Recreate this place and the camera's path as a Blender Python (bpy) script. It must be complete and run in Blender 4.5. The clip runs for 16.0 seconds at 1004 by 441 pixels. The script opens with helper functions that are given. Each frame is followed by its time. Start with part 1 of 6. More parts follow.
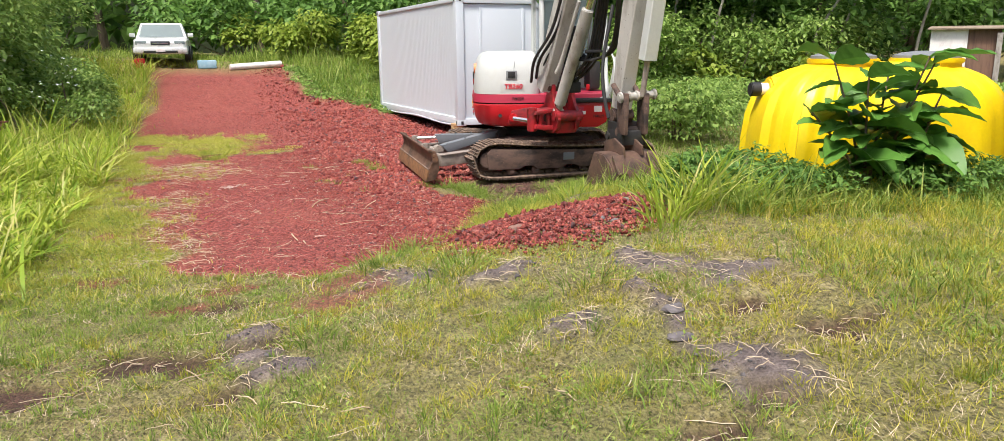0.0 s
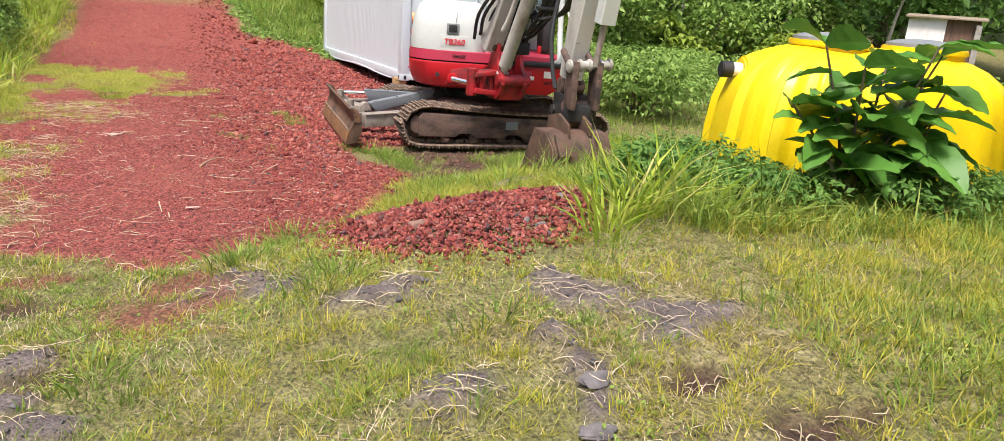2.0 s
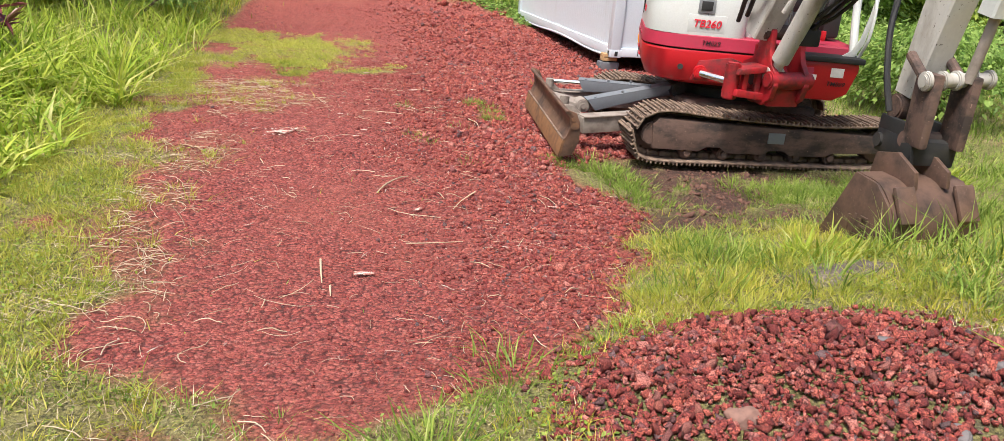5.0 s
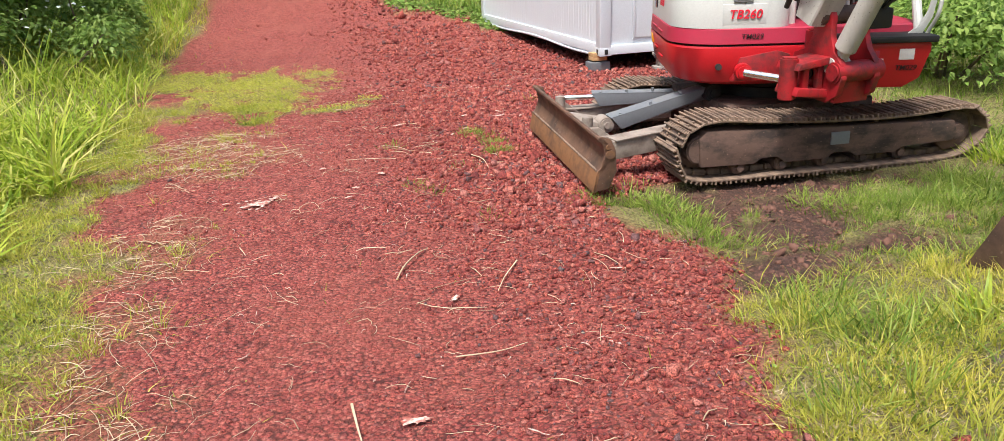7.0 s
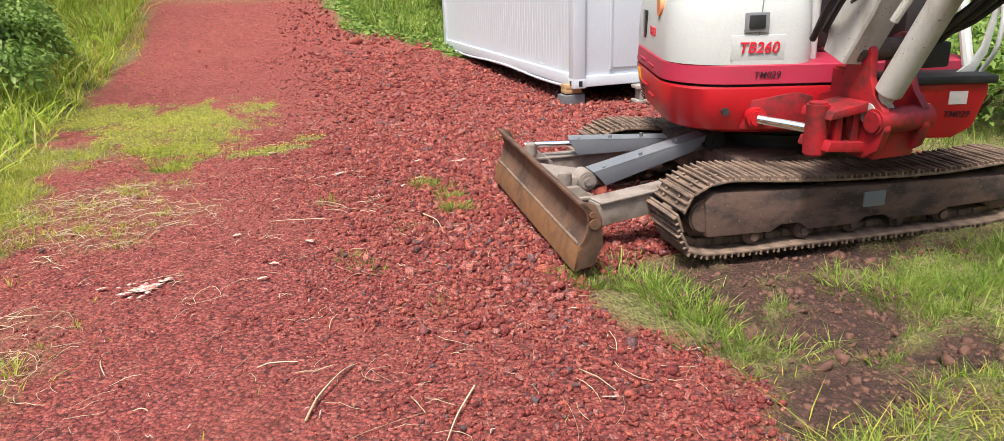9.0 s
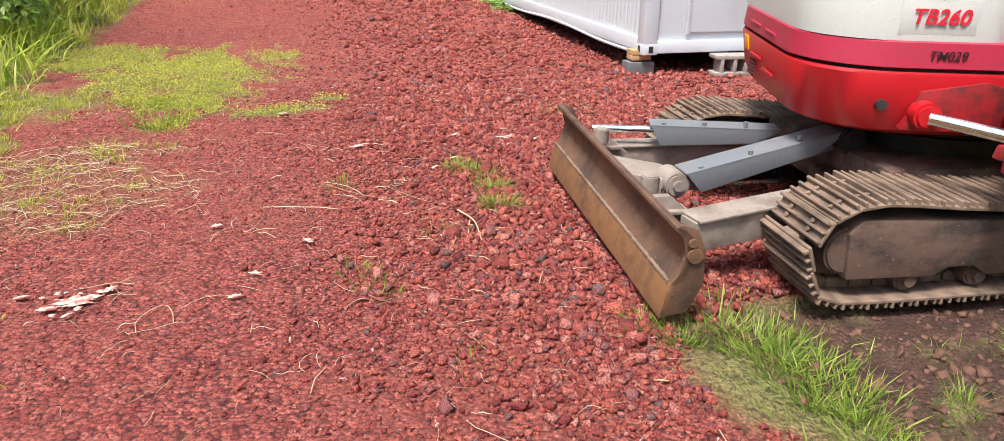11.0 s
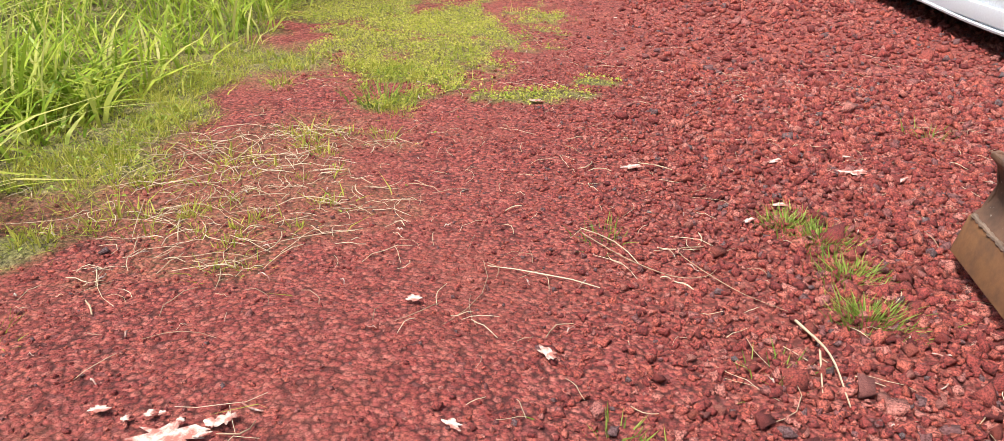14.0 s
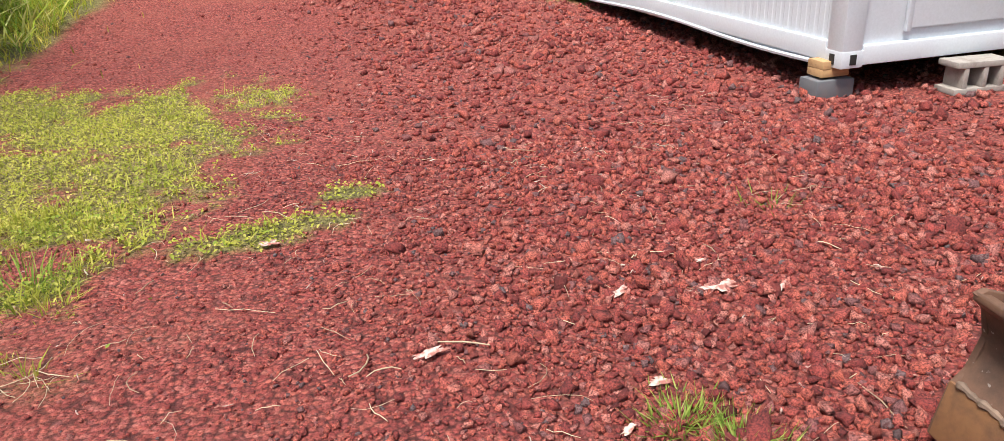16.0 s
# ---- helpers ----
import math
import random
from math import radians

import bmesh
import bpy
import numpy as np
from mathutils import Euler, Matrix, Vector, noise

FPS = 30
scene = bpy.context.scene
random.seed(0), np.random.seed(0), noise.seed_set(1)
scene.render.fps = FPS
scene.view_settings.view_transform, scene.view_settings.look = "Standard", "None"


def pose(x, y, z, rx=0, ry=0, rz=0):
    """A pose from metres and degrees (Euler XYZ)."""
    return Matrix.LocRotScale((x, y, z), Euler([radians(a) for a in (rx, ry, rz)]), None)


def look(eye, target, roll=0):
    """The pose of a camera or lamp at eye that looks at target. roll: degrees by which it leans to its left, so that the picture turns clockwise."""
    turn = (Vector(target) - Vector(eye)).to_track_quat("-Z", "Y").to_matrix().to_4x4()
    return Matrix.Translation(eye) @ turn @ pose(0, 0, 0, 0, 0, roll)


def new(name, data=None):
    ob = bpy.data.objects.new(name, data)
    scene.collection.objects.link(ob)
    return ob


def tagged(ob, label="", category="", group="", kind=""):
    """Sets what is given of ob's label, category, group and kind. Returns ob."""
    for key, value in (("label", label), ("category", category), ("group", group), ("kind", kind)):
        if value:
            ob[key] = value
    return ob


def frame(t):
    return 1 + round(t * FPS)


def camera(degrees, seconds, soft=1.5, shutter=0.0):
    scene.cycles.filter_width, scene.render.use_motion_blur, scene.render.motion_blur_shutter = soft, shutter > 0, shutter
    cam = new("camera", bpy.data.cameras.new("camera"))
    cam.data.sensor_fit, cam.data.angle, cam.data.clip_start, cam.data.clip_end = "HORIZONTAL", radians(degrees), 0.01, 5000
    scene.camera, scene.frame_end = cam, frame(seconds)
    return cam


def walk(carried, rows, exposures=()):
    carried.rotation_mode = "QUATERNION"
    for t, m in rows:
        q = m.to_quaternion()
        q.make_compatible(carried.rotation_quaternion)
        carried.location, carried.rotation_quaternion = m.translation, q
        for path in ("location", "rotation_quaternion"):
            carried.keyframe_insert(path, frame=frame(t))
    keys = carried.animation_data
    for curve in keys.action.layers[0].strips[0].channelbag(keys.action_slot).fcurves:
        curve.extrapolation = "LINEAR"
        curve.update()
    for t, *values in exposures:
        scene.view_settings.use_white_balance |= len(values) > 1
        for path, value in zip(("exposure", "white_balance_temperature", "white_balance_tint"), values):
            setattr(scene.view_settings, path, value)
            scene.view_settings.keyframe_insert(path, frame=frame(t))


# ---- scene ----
EXPO, SKY, SUN = 0.88, 0.11, 3.0
cam = camera(65.2, 16.0, soft=0.5)
PATH = [
    (0, (-0.433, 0.071, 1.771), (0.039, 1.965, 1.337), -0.4),
    (0.5, (-0.277, 0.284, 1.756), (0.428, 2.089, 1.26), 0.7),
    (1, (-0.155, 0.559, 1.785), (0.884, 2.198, 1.302), 2.7),
    (1.5, (0.014, 0.789, 1.771), (0.989, 2.455, 1.246), 1.9),
    (2, (0.194, 1.186, 1.753), (0.768, 3.024, 1.214), 4.4),
    (2.5, (0.203, 1.609, 1.707), (0.606, 3.47, 1.097), 5.5),
    (3, (0.126, 2.022, 1.685), (0.178, 3.896, 0.987), 3.7),
    (3.5, (0.158, 2.504, 1.709), (0.072, 4.398, 1.075), 0.8),
    (3.7, (0.174, 2.649, 1.731), (0.154, 4.546, 1.098), 2.4),
    (5.8, (-0.21, 3.993, 1.883), (0.03, 5.849, 1.178), 2.5),
    (6, (-0.293, 4.12, 1.892), (-0.046, 5.98, 1.198), 0.9),
    (6.5, (-0.367, 4.363, 1.892), (-0.081, 6.21, 1.18), -1.5),
    (7, (-0.329, 4.756, 1.868), (-0.088, 6.619, 1.183), -2.1),
    (7.5, (-0.278, 5.036, 1.856), (0.155, 6.867, 1.179), -0.8),
    (8, (-0.261, 5.39, 1.838), (0.299, 7.198, 1.193), -2.1),
    (8.5, (-0.129, 5.713, 1.803), (0.32, 7.559, 1.178), -3.0),
    (8.7, (-0.103, 5.844, 1.806), (0.257, 7.712, 1.187), -2.3),
    (10.8, (0.047, 7.177, 1.653), (0.295, 8.987, 0.838), 0.3),
    (11, (0.032, 7.34, 1.632), (0.262, 9.185, 0.896), 1.1),
    (11.5, (-0.029, 7.603, 1.616), (0.123, 9.43, 0.817), -2.8),
    (12, (0.008, 7.964, 1.582), (-0.005, 9.811, 0.816), -1.7),
    (12.5, (-0.033, 8.207, 1.558), (-0.248, 10.007, 0.711), -2.8),
    (13, (-0.155, 8.521, 1.531), (-0.356, 10.328, 0.698), -2.6),
    (13.5, (-0.213, 8.823, 1.475), (-0.415, 10.613, 0.605), -0.5),
    (14, (-0.248, 9.134, 1.447), (-0.602, 10.909, 0.596), 1.5),
    (14.5, (-0.334, 9.504, 1.448), (-0.462, 11.298, 0.572), 0.9),
    (15, (-0.39, 9.85, 1.447), (-0.366, 11.65, 0.575), -2.4),
    (15.5, (-0.335, 10.285, 1.438), (-0.332, 12.115, 0.631), -2.9),
    (16, (-0.328, 10.655, 1.435), (-0.125, 12.483, 0.649), -2.4),
]
walk(cam, [(t, look(eye, target, roll)) for t, eye, target, roll in PATH], [(t, EXPO + e) for t, e in ((0.0, -0.05), (1.5, 0.0), (3.0, 0.02), (6.0, 0.04), (7.0, 0.05), (8.5, 0.02), (11.0, 0.12), (11.5, 0.12), (12.5, 0.0), (13.5, -0.02), (14.5, 0.14), (15.5, -0.03), (16.0, -0.04))])

# ---- light ----
world = bpy.data.worlds.new("sky")
scene.world = world
world.use_nodes = True
wn = world.node_tree.nodes
sky = wn.new("ShaderNodeTexSky")
sky.sky_type, sky.sun_disc = "NISHITA", False
sky.sun_elevation, sky.sun_rotation = radians(64), radians(215)
sky.air_density, sky.dust_density, sky.ozone_density = 1.0, 4.0, 1.0
wn["Background"].inputs["Strength"].default_value = SKY
world.node_tree.links.new(sky.outputs[0], wn["Background"].inputs["Color"])
sun = new("sun", bpy.data.lights.new("sun", "SUN"))
sun.data.energy, sun.data.angle, sun.data.color = SUN, radians(14), (1.0, 0.96, 0.9)
sun.matrix_world = look((-10, -14, 36), (0, 0, 0))

# ---- numeric helpers ----
rng = np.random.default_rng(7)


def sstep(a, b, v):
    u = np.clip((v - a) / (b - a), 0, 1)
    return u * u * (3 - 2 * u)


def vnoise(x, y, size, seed=0):
    """Smooth lattice noise from 0 to 1, with cells of that size."""
    x, y = np.asarray(x, float) / size, np.asarray(y, float) / size
    i, j = np.floor(x).astype(np.int64), np.floor(y).astype(np.int64)
    u, v = x - i, y - j
    u, v = u * u * (3 - 2 * u), v * v * (3 - 2 * v)

    def h(a, b):
        n = (a * 374761393 + b * 668265263 + seed * 974634777) & 0xFFFFFFFF
        n = ((n ^ (n >> 13)) * 1274126177) & 0xFFFFFFFF
        return ((n ^ (n >> 16)) & 0xFFFF) / 65535.0
    return (h(i, j) * (1 - u) + h(i + 1, j) * u) * (1 - v) + (h(i, j + 1) * (1 - u) + h(i + 1, j + 1) * u) * v


def base_z(x, y):
    """The large lie of the land: a lava mound that falls to the cinder drive, and a rise far behind."""
    x, y = np.asarray(x, float), np.asarray(y, float)
    top = np.clip(0.25 + 0.13 * x, 0.1, 0.58) - 0.045 * np.clip(x - 2.6, 0, 5)
    c = 6.4 + 0.5 * np.clip(x, -4, 3.4)
    return top * (1 - sstep(c - 2, c + 2, y)) + 1.3 * sstep(18.5, 30, y) + 0.06 * np.clip(-3.6 - x, 0, 4) * sstep(6, 10, y)


LEFT_Y = [5.9, 6.5, 8.1, 9.1, 10.3, 11.5, 14.2, 16.1, 19.2, 24.7, 27.8]
LEFT_X = [-0.9, -1.8, -2.1, -2.3, -2.4, -2.5, -2.95, -3.6, -4.1, -4.6, -5.0]
RIGHT_Y = [5.85, 6.1, 6.4, 6.8, 7.3, 7.9, 8.4, 8.9, 9.3, 9.7, 10.3, 10.7, 12, 15.5, 18, 20.5, 21.9, 23.1, 24.6, 27, 27.8]
RIGHT_X = [-0.3, 0.2, 0.55, 0.95, 1.05, 1.4, 1.6, 1.5, 1.3, 1.25, 1.35, 2.7, 4.9, 5.2, 4.4, 1.5, 1.0, -0.4, -0.6, -1.0, -1.0]


def blob(x, y, cx, cy, rx, ry, turn=0.0):
    c, s = math.cos(turn), math.sin(turn)
    dx, dy = x - cx, y - cy
    return np.hypot((c * dx + s * dy) / rx, (-s * dx + c * dy) / ry)


def patch(x, y, rows, seed, soft=0.3):
    """Coverage from 0 to 1 of a set of ragged oval patches."""
    out = np.zeros(np.shape(x))
    ragged = 1.0 * (vnoise(x, y, 0.22, seed) - 0.45) + 0.7 * (vnoise(x, y, 0.07, seed + 1) - 0.5)
    for cx, cy, rx, ry, turn in rows:
        out = np.maximum(out, 1 - sstep(1 - soft, 1 + soft, blob(x, y, cx, cy, rx, ry, turn) + ragged))
    return out


TURF = [(-2.3, 16.15, 0.88, 1.05, 0.0), (-1.93, 14.85, 0.5, 0.95, 0.12), (-3.2, 16.5, 0.75, 0.8, 0), (-2.6, 15.2, 0.4, 0.6, 0.5), (-1.04, 14.08, 0.4, 0.14, 0.4), (-0.73, 14.42, 0.17, 0.13, 0), (-1.9, 13.7, 0.16, 0.14, 0)]
STRAWED = [(-2.2, 12.4, 0.75, 0.85, 0.2), (-1.95, 11.75, 0.5, 0.35, 0.4), (-2.0, 9.7, 0.45, 0.55, 0), (-1.75, 7.5, 0.42, 0.7, 0), (-1.9, 8.6, 0.25, 0.4, 0)]
RED_SPOTS = [(-0.3, 5.0, 0.29, 0.3, 0), (-0.2, 5.35, 0.28, 0.28, 0.4), (-1.25, 5.48, 0.3, 0.12, 0), (-2.03, 6.47, 0.2, 0.12, 0), (-2.78, 11.75, 0.42, 0.24, 0.2), (-1.0, 5.85, 0.3, 0.12, 0)]
ROCKY = [(-0.76, 4.55, 0.19, 0.15, 0), (-0.78, 4.2, 0.15, 0.09, 0.2), (-0.02, 5.17, 0.19, 0.17, 0), (0.75, 4.68, 0.24, 0.13, 0), (1.58, 4.38, 0.25, 0.28, 0.3), (1.86, 4.02, 0.26, 0.22, 0.2), (1.34, 3.97, 0.14, 0.13, 0.1),
         (1.27, 3.4, 0.08, 0.32, -0.3), (1.4, 2.81, 0.2, 0.22, 0.3), (0.83, 3.64, 0.17, 0.15, 0), (0.22, 4.98, 0.13, 0.11, 0), (-0.62, 3.95, 0.15, 0.1, 0), (2.0, 5.75, 0.2, 0.25, 0), (2.2, 7.0, 0.25, 0.16, 0)]
BROWN = [(-1.27, 4.45, 0.52, 0.2, -0.1), (-0.9, 5.37, 0.3, 0.13, 0), (-0.92, 3.8, 0.2, 0.1, 0), (-1.85, 4.14, 0.22, 0.13, 0), (1.68, 3.47, 0.15, 0.08, 0.3), (1.92, 3.07, 0.18, 0.13, 0), (1.28, 2.62, 0.13, 0.1, 0), (0.98, 2.47, 0.12, 0.09, 0),
         (2.15, 9.2, 0.55, 0.42, 0.0), (1.95, 8.72, 0.4, 0.38, 0), (2.45, 8.75, 0.5, 0.36, 0), (2.5, 10.15, 1.2, 0.25, 0), (1.6, 8.45, 0.2, 0.16, 0), (1.9, 9.75, 0.5, 0.35, 0), (2.3, 9.75, 0.5, 0.3, 0)]


def zones(x, y):
    """How far each spot is red cinder, bare rock and brown soil, each from 0 to 1."""
    x, y = np.asarray(x, float), np.asarray(y, float)
    wob = 0.7 * (vnoise(x, y, 0.9, 3) - 0.5) + 0.5 * (vnoise(x, y, 0.3, 4) - 0.5)
    inside = np.minimum(x - np.interp(y, LEFT_Y, LEFT_X), np.interp(y, RIGHT_Y, RIGHT_X) - x)
    inside = np.minimum(inside, np.minimum(y - 5.8 - 0.25 * np.clip(-0.3 - x, 0, 3), 27.6 - y))
    red = sstep(-0.16, 0.18, inside + wob * (0.55 + 0.5 * (x < -0.5)))
    red *= 1 - 0.95 * patch(x, y, TURF, 11)
    red *= 1 - 0.22 * patch(x, y, STRAWED, 13)
    spots = patch(x, y, RED_SPOTS, 17, 0.55)
    red = np.maximum(red, 0.9 * spots)
    rock = patch(x, y, ROCKY, 19, 0.45) * (1 - red * 0.8)
    soil = np.maximum(patch(x, y, BROWN, 23, 0.45) * np.where(y < 6, 0.95, 1.0), 0.2 * spots) * (1 - rock)
    red = red * (1 - soil)
    return red, rock, soil


def land_z(x, y):
    x, y = np.asarray(x, float), np.asarray(y, float)
    near = 1 - sstep(25, 60, np.hypot(x, y - 8))
    red, rock, soil = zones(x, y)
    z = base_z(x, y) + near * (0.05 * (vnoise(x, y, 1.1, 31) - 0.5) + 0.022 * (vnoise(x, y, 0.25, 32) - 0.5))
    z = z + 0.012 * near * (vnoise(x, y, 0.06, 33) - 0.5) + 0.05 * rock * (vnoise(x, y, 0.16, 34)) + 0.025 * rock * vnoise(x, y, 0.05, 35) - 0.05 * soil * near
    return z + 0.1 * np.clip(1 - blob(x, y, 1.36, 5.8, 0.95, 0.88, 0.0), 0, 1) ** 0.7 * 0.6


def gz(x, y):
    return float(land_z(np.array([x]), np.array([y]))[0])


# ---- mesh helpers ----
def join(*bms):
    out = bmesh.new()
    for b in bms:
        me = bpy.data.meshes.new("tmp")
        b.to_mesh(me)
        b.free()
        out.from_mesh(me)
        bpy.data.meshes.remove(me)
    return out


def at(bm, m):
    bmesh.ops.transform(bm, matrix=m, verts=bm.verts)
    return bm


def box(sx, sy, sz, x=0, y=0, z=0, bevel=0.01, seg=2, rot=(0, 0, 0)):
    bm = bmesh.new()
    bmesh.ops.create_cube(bm, size=1)
    bmesh.ops.scale(bm, vec=(sx, sy, sz), verts=bm.verts)
    if bevel:
        bmesh.ops.bevel(bm, geom=bm.edges[:], offset=min(bevel, 0.45 * min(sx, sy, sz)), segments=seg, profile=0.6, affect="EDGES")
    return at(bm, pose(x, y, z, *rot))


def rod(a, b, r, seg=16, r2=None, bevel=0.0):
    a, b = Vector(a), Vector(b)
    bm = bmesh.new()
    bmesh.ops.create_cone(bm, cap_ends=True, segments=seg, radius1=r, radius2=r if r2 is None else r2, depth=(b - a).length)
    if bevel:
        rims = [e for e in bm.edges if any(len(f.verts) > 4 for f in e.link_faces)]
        bmesh.ops.bevel(bm, geom=rims, offset=bevel, segments=2, affect="EDGES")
    turn = (b - a).to_track_quat("Z", "Y").to_matrix().to_4x4()
    return at(bm, Matrix.Translation((a + b) / 2) @ turn)


def prism(points, y0, y1, bevel=0.01, seg=2):
    """A plate: an outline in x and z, thick from y0 to y1."""
    bm = bmesh.new()
    face = bm.faces.new([bm.verts.new((x, y0, z)) for x, z in points])
    ext = bmesh.ops.extrude_face_region(bm, geom=[face])
    bmesh.ops.translate(bm, vec=(0, y1 - y0, 0), verts=[v for v in ext["geom"] if isinstance(v, bmesh.types.BMVert)])
    bmesh.ops.recalc_face_normals(bm, faces=bm.faces)
    if bevel:
        bmesh.ops.bevel(bm, geom=bm.edges[:], offset=bevel, segments=seg, profile=0.6, affect="EDGES")
    return bm


def tube(points, r, seg=8):
    """A round hose or stem through the points; r may be one radius or one a point."""
    pts = [Vector(p) for p in points]
    radii = r if isinstance(r, (list, tuple)) else [r] * len(pts)
    bm, rings = bmesh.new(), []
    for k, p in enumerate(pts):
        d = (pts[min(k + 1, len(pts) - 1)] - pts[max(k - 1, 0)]).normalized()
        side = d.cross(Vector((0.31, 0.2, 0.93))).normalized()
        up = side.cross(d)
        rings.append([bm.verts.new(p + radii[k] * (math.cos(a) * side + math.sin(a) * up)) for a in np.linspace(0, 2 * math.pi, seg, endpoint=False)])
    for a, b in zip(rings, rings[1:]):
        for i in range(seg):
            bm.faces.new((a[i], a[(i + 1) % seg], b[(i + 1) % seg], b[i]))
    bm.faces.new(rings[0][::-1]), bm.faces.new(rings[-1])
    return bm


def curve_points(points, n=14):
    """A smooth line through the points."""
    p = [Vector(q) for q in points]
    p = [2 * p[0] - p[1]] + p + [2 * p[-1] - p[-2]]
    out = []
    for i in range(1, len(p) - 2):
        for u in np.linspace(0, 1, n, endpoint=i == len(p) - 3):
            a, b, c, d = p[i - 1:i + 3]
            out.append(0.5 * (2 * b + (c - a) * u + (2 * a - 5 * b + 4 * c - d) * u * u + (3 * b - a - 3 * c + d) * u ** 3))
    return out


def grid_mesh(rings, closed=True, cap=False):
    """A skin over rings of points."""
    bm = bmesh.new()
    vs = [[bm.verts.new(p) for p in ring] for ring in rings]
    n = len(vs[0])
    for a, b in zip(vs, vs[1:]):
        for i in range(n if closed else n - 1):
            bm.faces.new((a[i], a[(i + 1) % n], b[(i + 1) % n], b[i]))
    if cap:
        bm.faces.new(vs[0][::-1]), bm.faces.new(vs[-1])
    bmesh.ops.recalc_face_normals(bm, faces=bm.faces)
    return bm


def mesh_of(bm, name, material, smooth=True, angle=35):
    me = bpy.data.meshes.new(name)
    bm.to_mesh(me)
    bm.free()
    me.materials.append(material)
    if smooth:
        me.shade_smooth()
        me.set_sharp_from_angle(angle=radians(angle))
    return me


def part(name, bm, material, parent=None, label="", smooth=True):
    ob = new(name, mesh_of(bm, name, material, smooth))
    if parent:
        ob.parent = parent
    return tagged(ob, label)


def thing(name, m, label, category, group=""):
    ob = new(name)
    ob.empty_display_size = 0.2
    ob.matrix_world = m
    return tagged(ob, label, category, group)


def tri_mesh(name, verts, tris, material, smooth=False):
    verts, tris = np.asarray(verts, np.float32).reshape(-1, 3), np.asarray(tris, np.int32).reshape(-1, 3)
    me = bpy.data.meshes.new(name)
    me.vertices.add(len(verts))
    me.vertices.foreach_set("co", verts.ravel())
    me.loops.add(tris.size)
    me.loops.foreach_set("vertex_index", tris.ravel())
    me.polygons.add(len(tris))
    me.polygons.foreach_set("loop_start", np.arange(0, tris.size, 3, dtype=np.int32))
    me.update(calc_edges=True)
    me.materials.append(material)
    if smooth:
        me.shade_smooth()
    return me


def blades(x, y, z, height, width, lean, seed=0, heading=None, short=False):
    """Grass blades that taper and bow over: vertices and triangles."""
    r = np.random.default_rng(seed)
    n = len(x)
    face = r.uniform(0, 2 * np.pi, n)
    way = face + np.pi / 2 + r.normal(0, 0.5, n) if heading is None else heading
    sx, sy = np.cos(face) * width / 2, np.sin(face) * width / 2
    lx, ly = np.cos(way) * lean * height, np.sin(way) * lean * height
    rise = height / np.sqrt(1 + 0.7 * lean * lean)
    drop = np.clip(lean - 0.55, 0, 1) * 0.5
    v = np.zeros((n, 7, 3))
    for k, (u, w) in enumerate(((0, 0.8), (0.38, 1.0), (0.72, 0.72))):
        f = u ** 1.8
        zz = z + rise * (u - drop * u ** 3) - 0.01
        v[:, 2 * k] = np.stack((x + lx * f - sx * w, y + ly * f - sy * w, zz), 1)
        v[:, 2 * k + 1] = np.stack((x + lx * f + sx * w, y + ly * f + sy * w, zz), 1)
    v[:, 6] = np.stack((x + lx, y + ly, z + rise * (1 - drop)), 1)
    if short:
        v = v[:, [0, 1, 2, 3, 6]]
        t = np.array([(0, 1, 3), (0, 3, 2), (2, 3, 4)])
        return v.reshape(-1, 3), (np.arange(n)[:, None, None] * 5 + t).reshape(-1, 3)
    t = np.array([(0, 1, 3), (0, 3, 2), (2, 3, 5), (2, 5, 4), (4, 5, 6)])
    return v.reshape(-1, 3), (np.arange(n)[:, None, None] * 7 + t).reshape(-1, 3)


def leaves(p, size, tilt, seed=0, ratio=0.55, heading=None, plain=False):
    """Folded oval leaves at the points p: vertices and triangles."""
    r = np.random.default_rng(seed)
    n = len(p)
    a = r.uniform(0, 2 * np.pi, n) if heading is None else heading
    e = tilt + r.normal(0, 0.45, n)
    d = np.stack((np.cos(a) * np.cos(e), np.sin(a) * np.cos(e), -np.sin(e)), 1)
    s = np.stack((-np.sin(a), np.cos(a), r.normal(0, 0.3, n)), 1)
    up = np.cross(d, s)
    size = np.asarray(size).reshape(-1, 1)
    w = size * ratio / 2
    v = np.zeros((n, 6, 3))
    v[:, 0] = p
    v[:, 1] = p + d * size * 0.35 + s * w + up * w * 0.25
    v[:, 2] = p + d * size * 0.35 - s * w + up * w * 0.25
    v[:, 3] = p + d * size * 0.72 + s * w * 0.75 + up * w * 0.1
    v[:, 4] = p + d * size * 0.72 - s * w * 0.75 + up * w * 0.1
    v[:, 5] = p + d * size - up * size * 0.1
    if plain:
        v = v[:, [0, 1, 2, 5]]
        return v.reshape(-1, 3), (np.arange(n)[:, None, None] * 4 + np.array([(0, 2, 3), (0, 3, 1)])).reshape(-1, 3)
    t = np.array([(0, 2, 4), (0, 4, 5), (0, 5, 3), (0, 3, 1)])
    return v.reshape(-1, 3), (np.arange(n)[:, None, None] * 6 + t).reshape(-1, 3)


CHUNK = bmesh.new()
bmesh.ops.create_cube(CHUNK, size=1.5)
bmesh.ops.triangulate(CHUNK, faces=CHUNK.faces[:])
ICO_V = np.array([v.co[:] for v in CHUNK.verts])
ICO_T = np.array([[v.index for v in f.verts] for f in CHUNK.faces])
CHUNK.free()


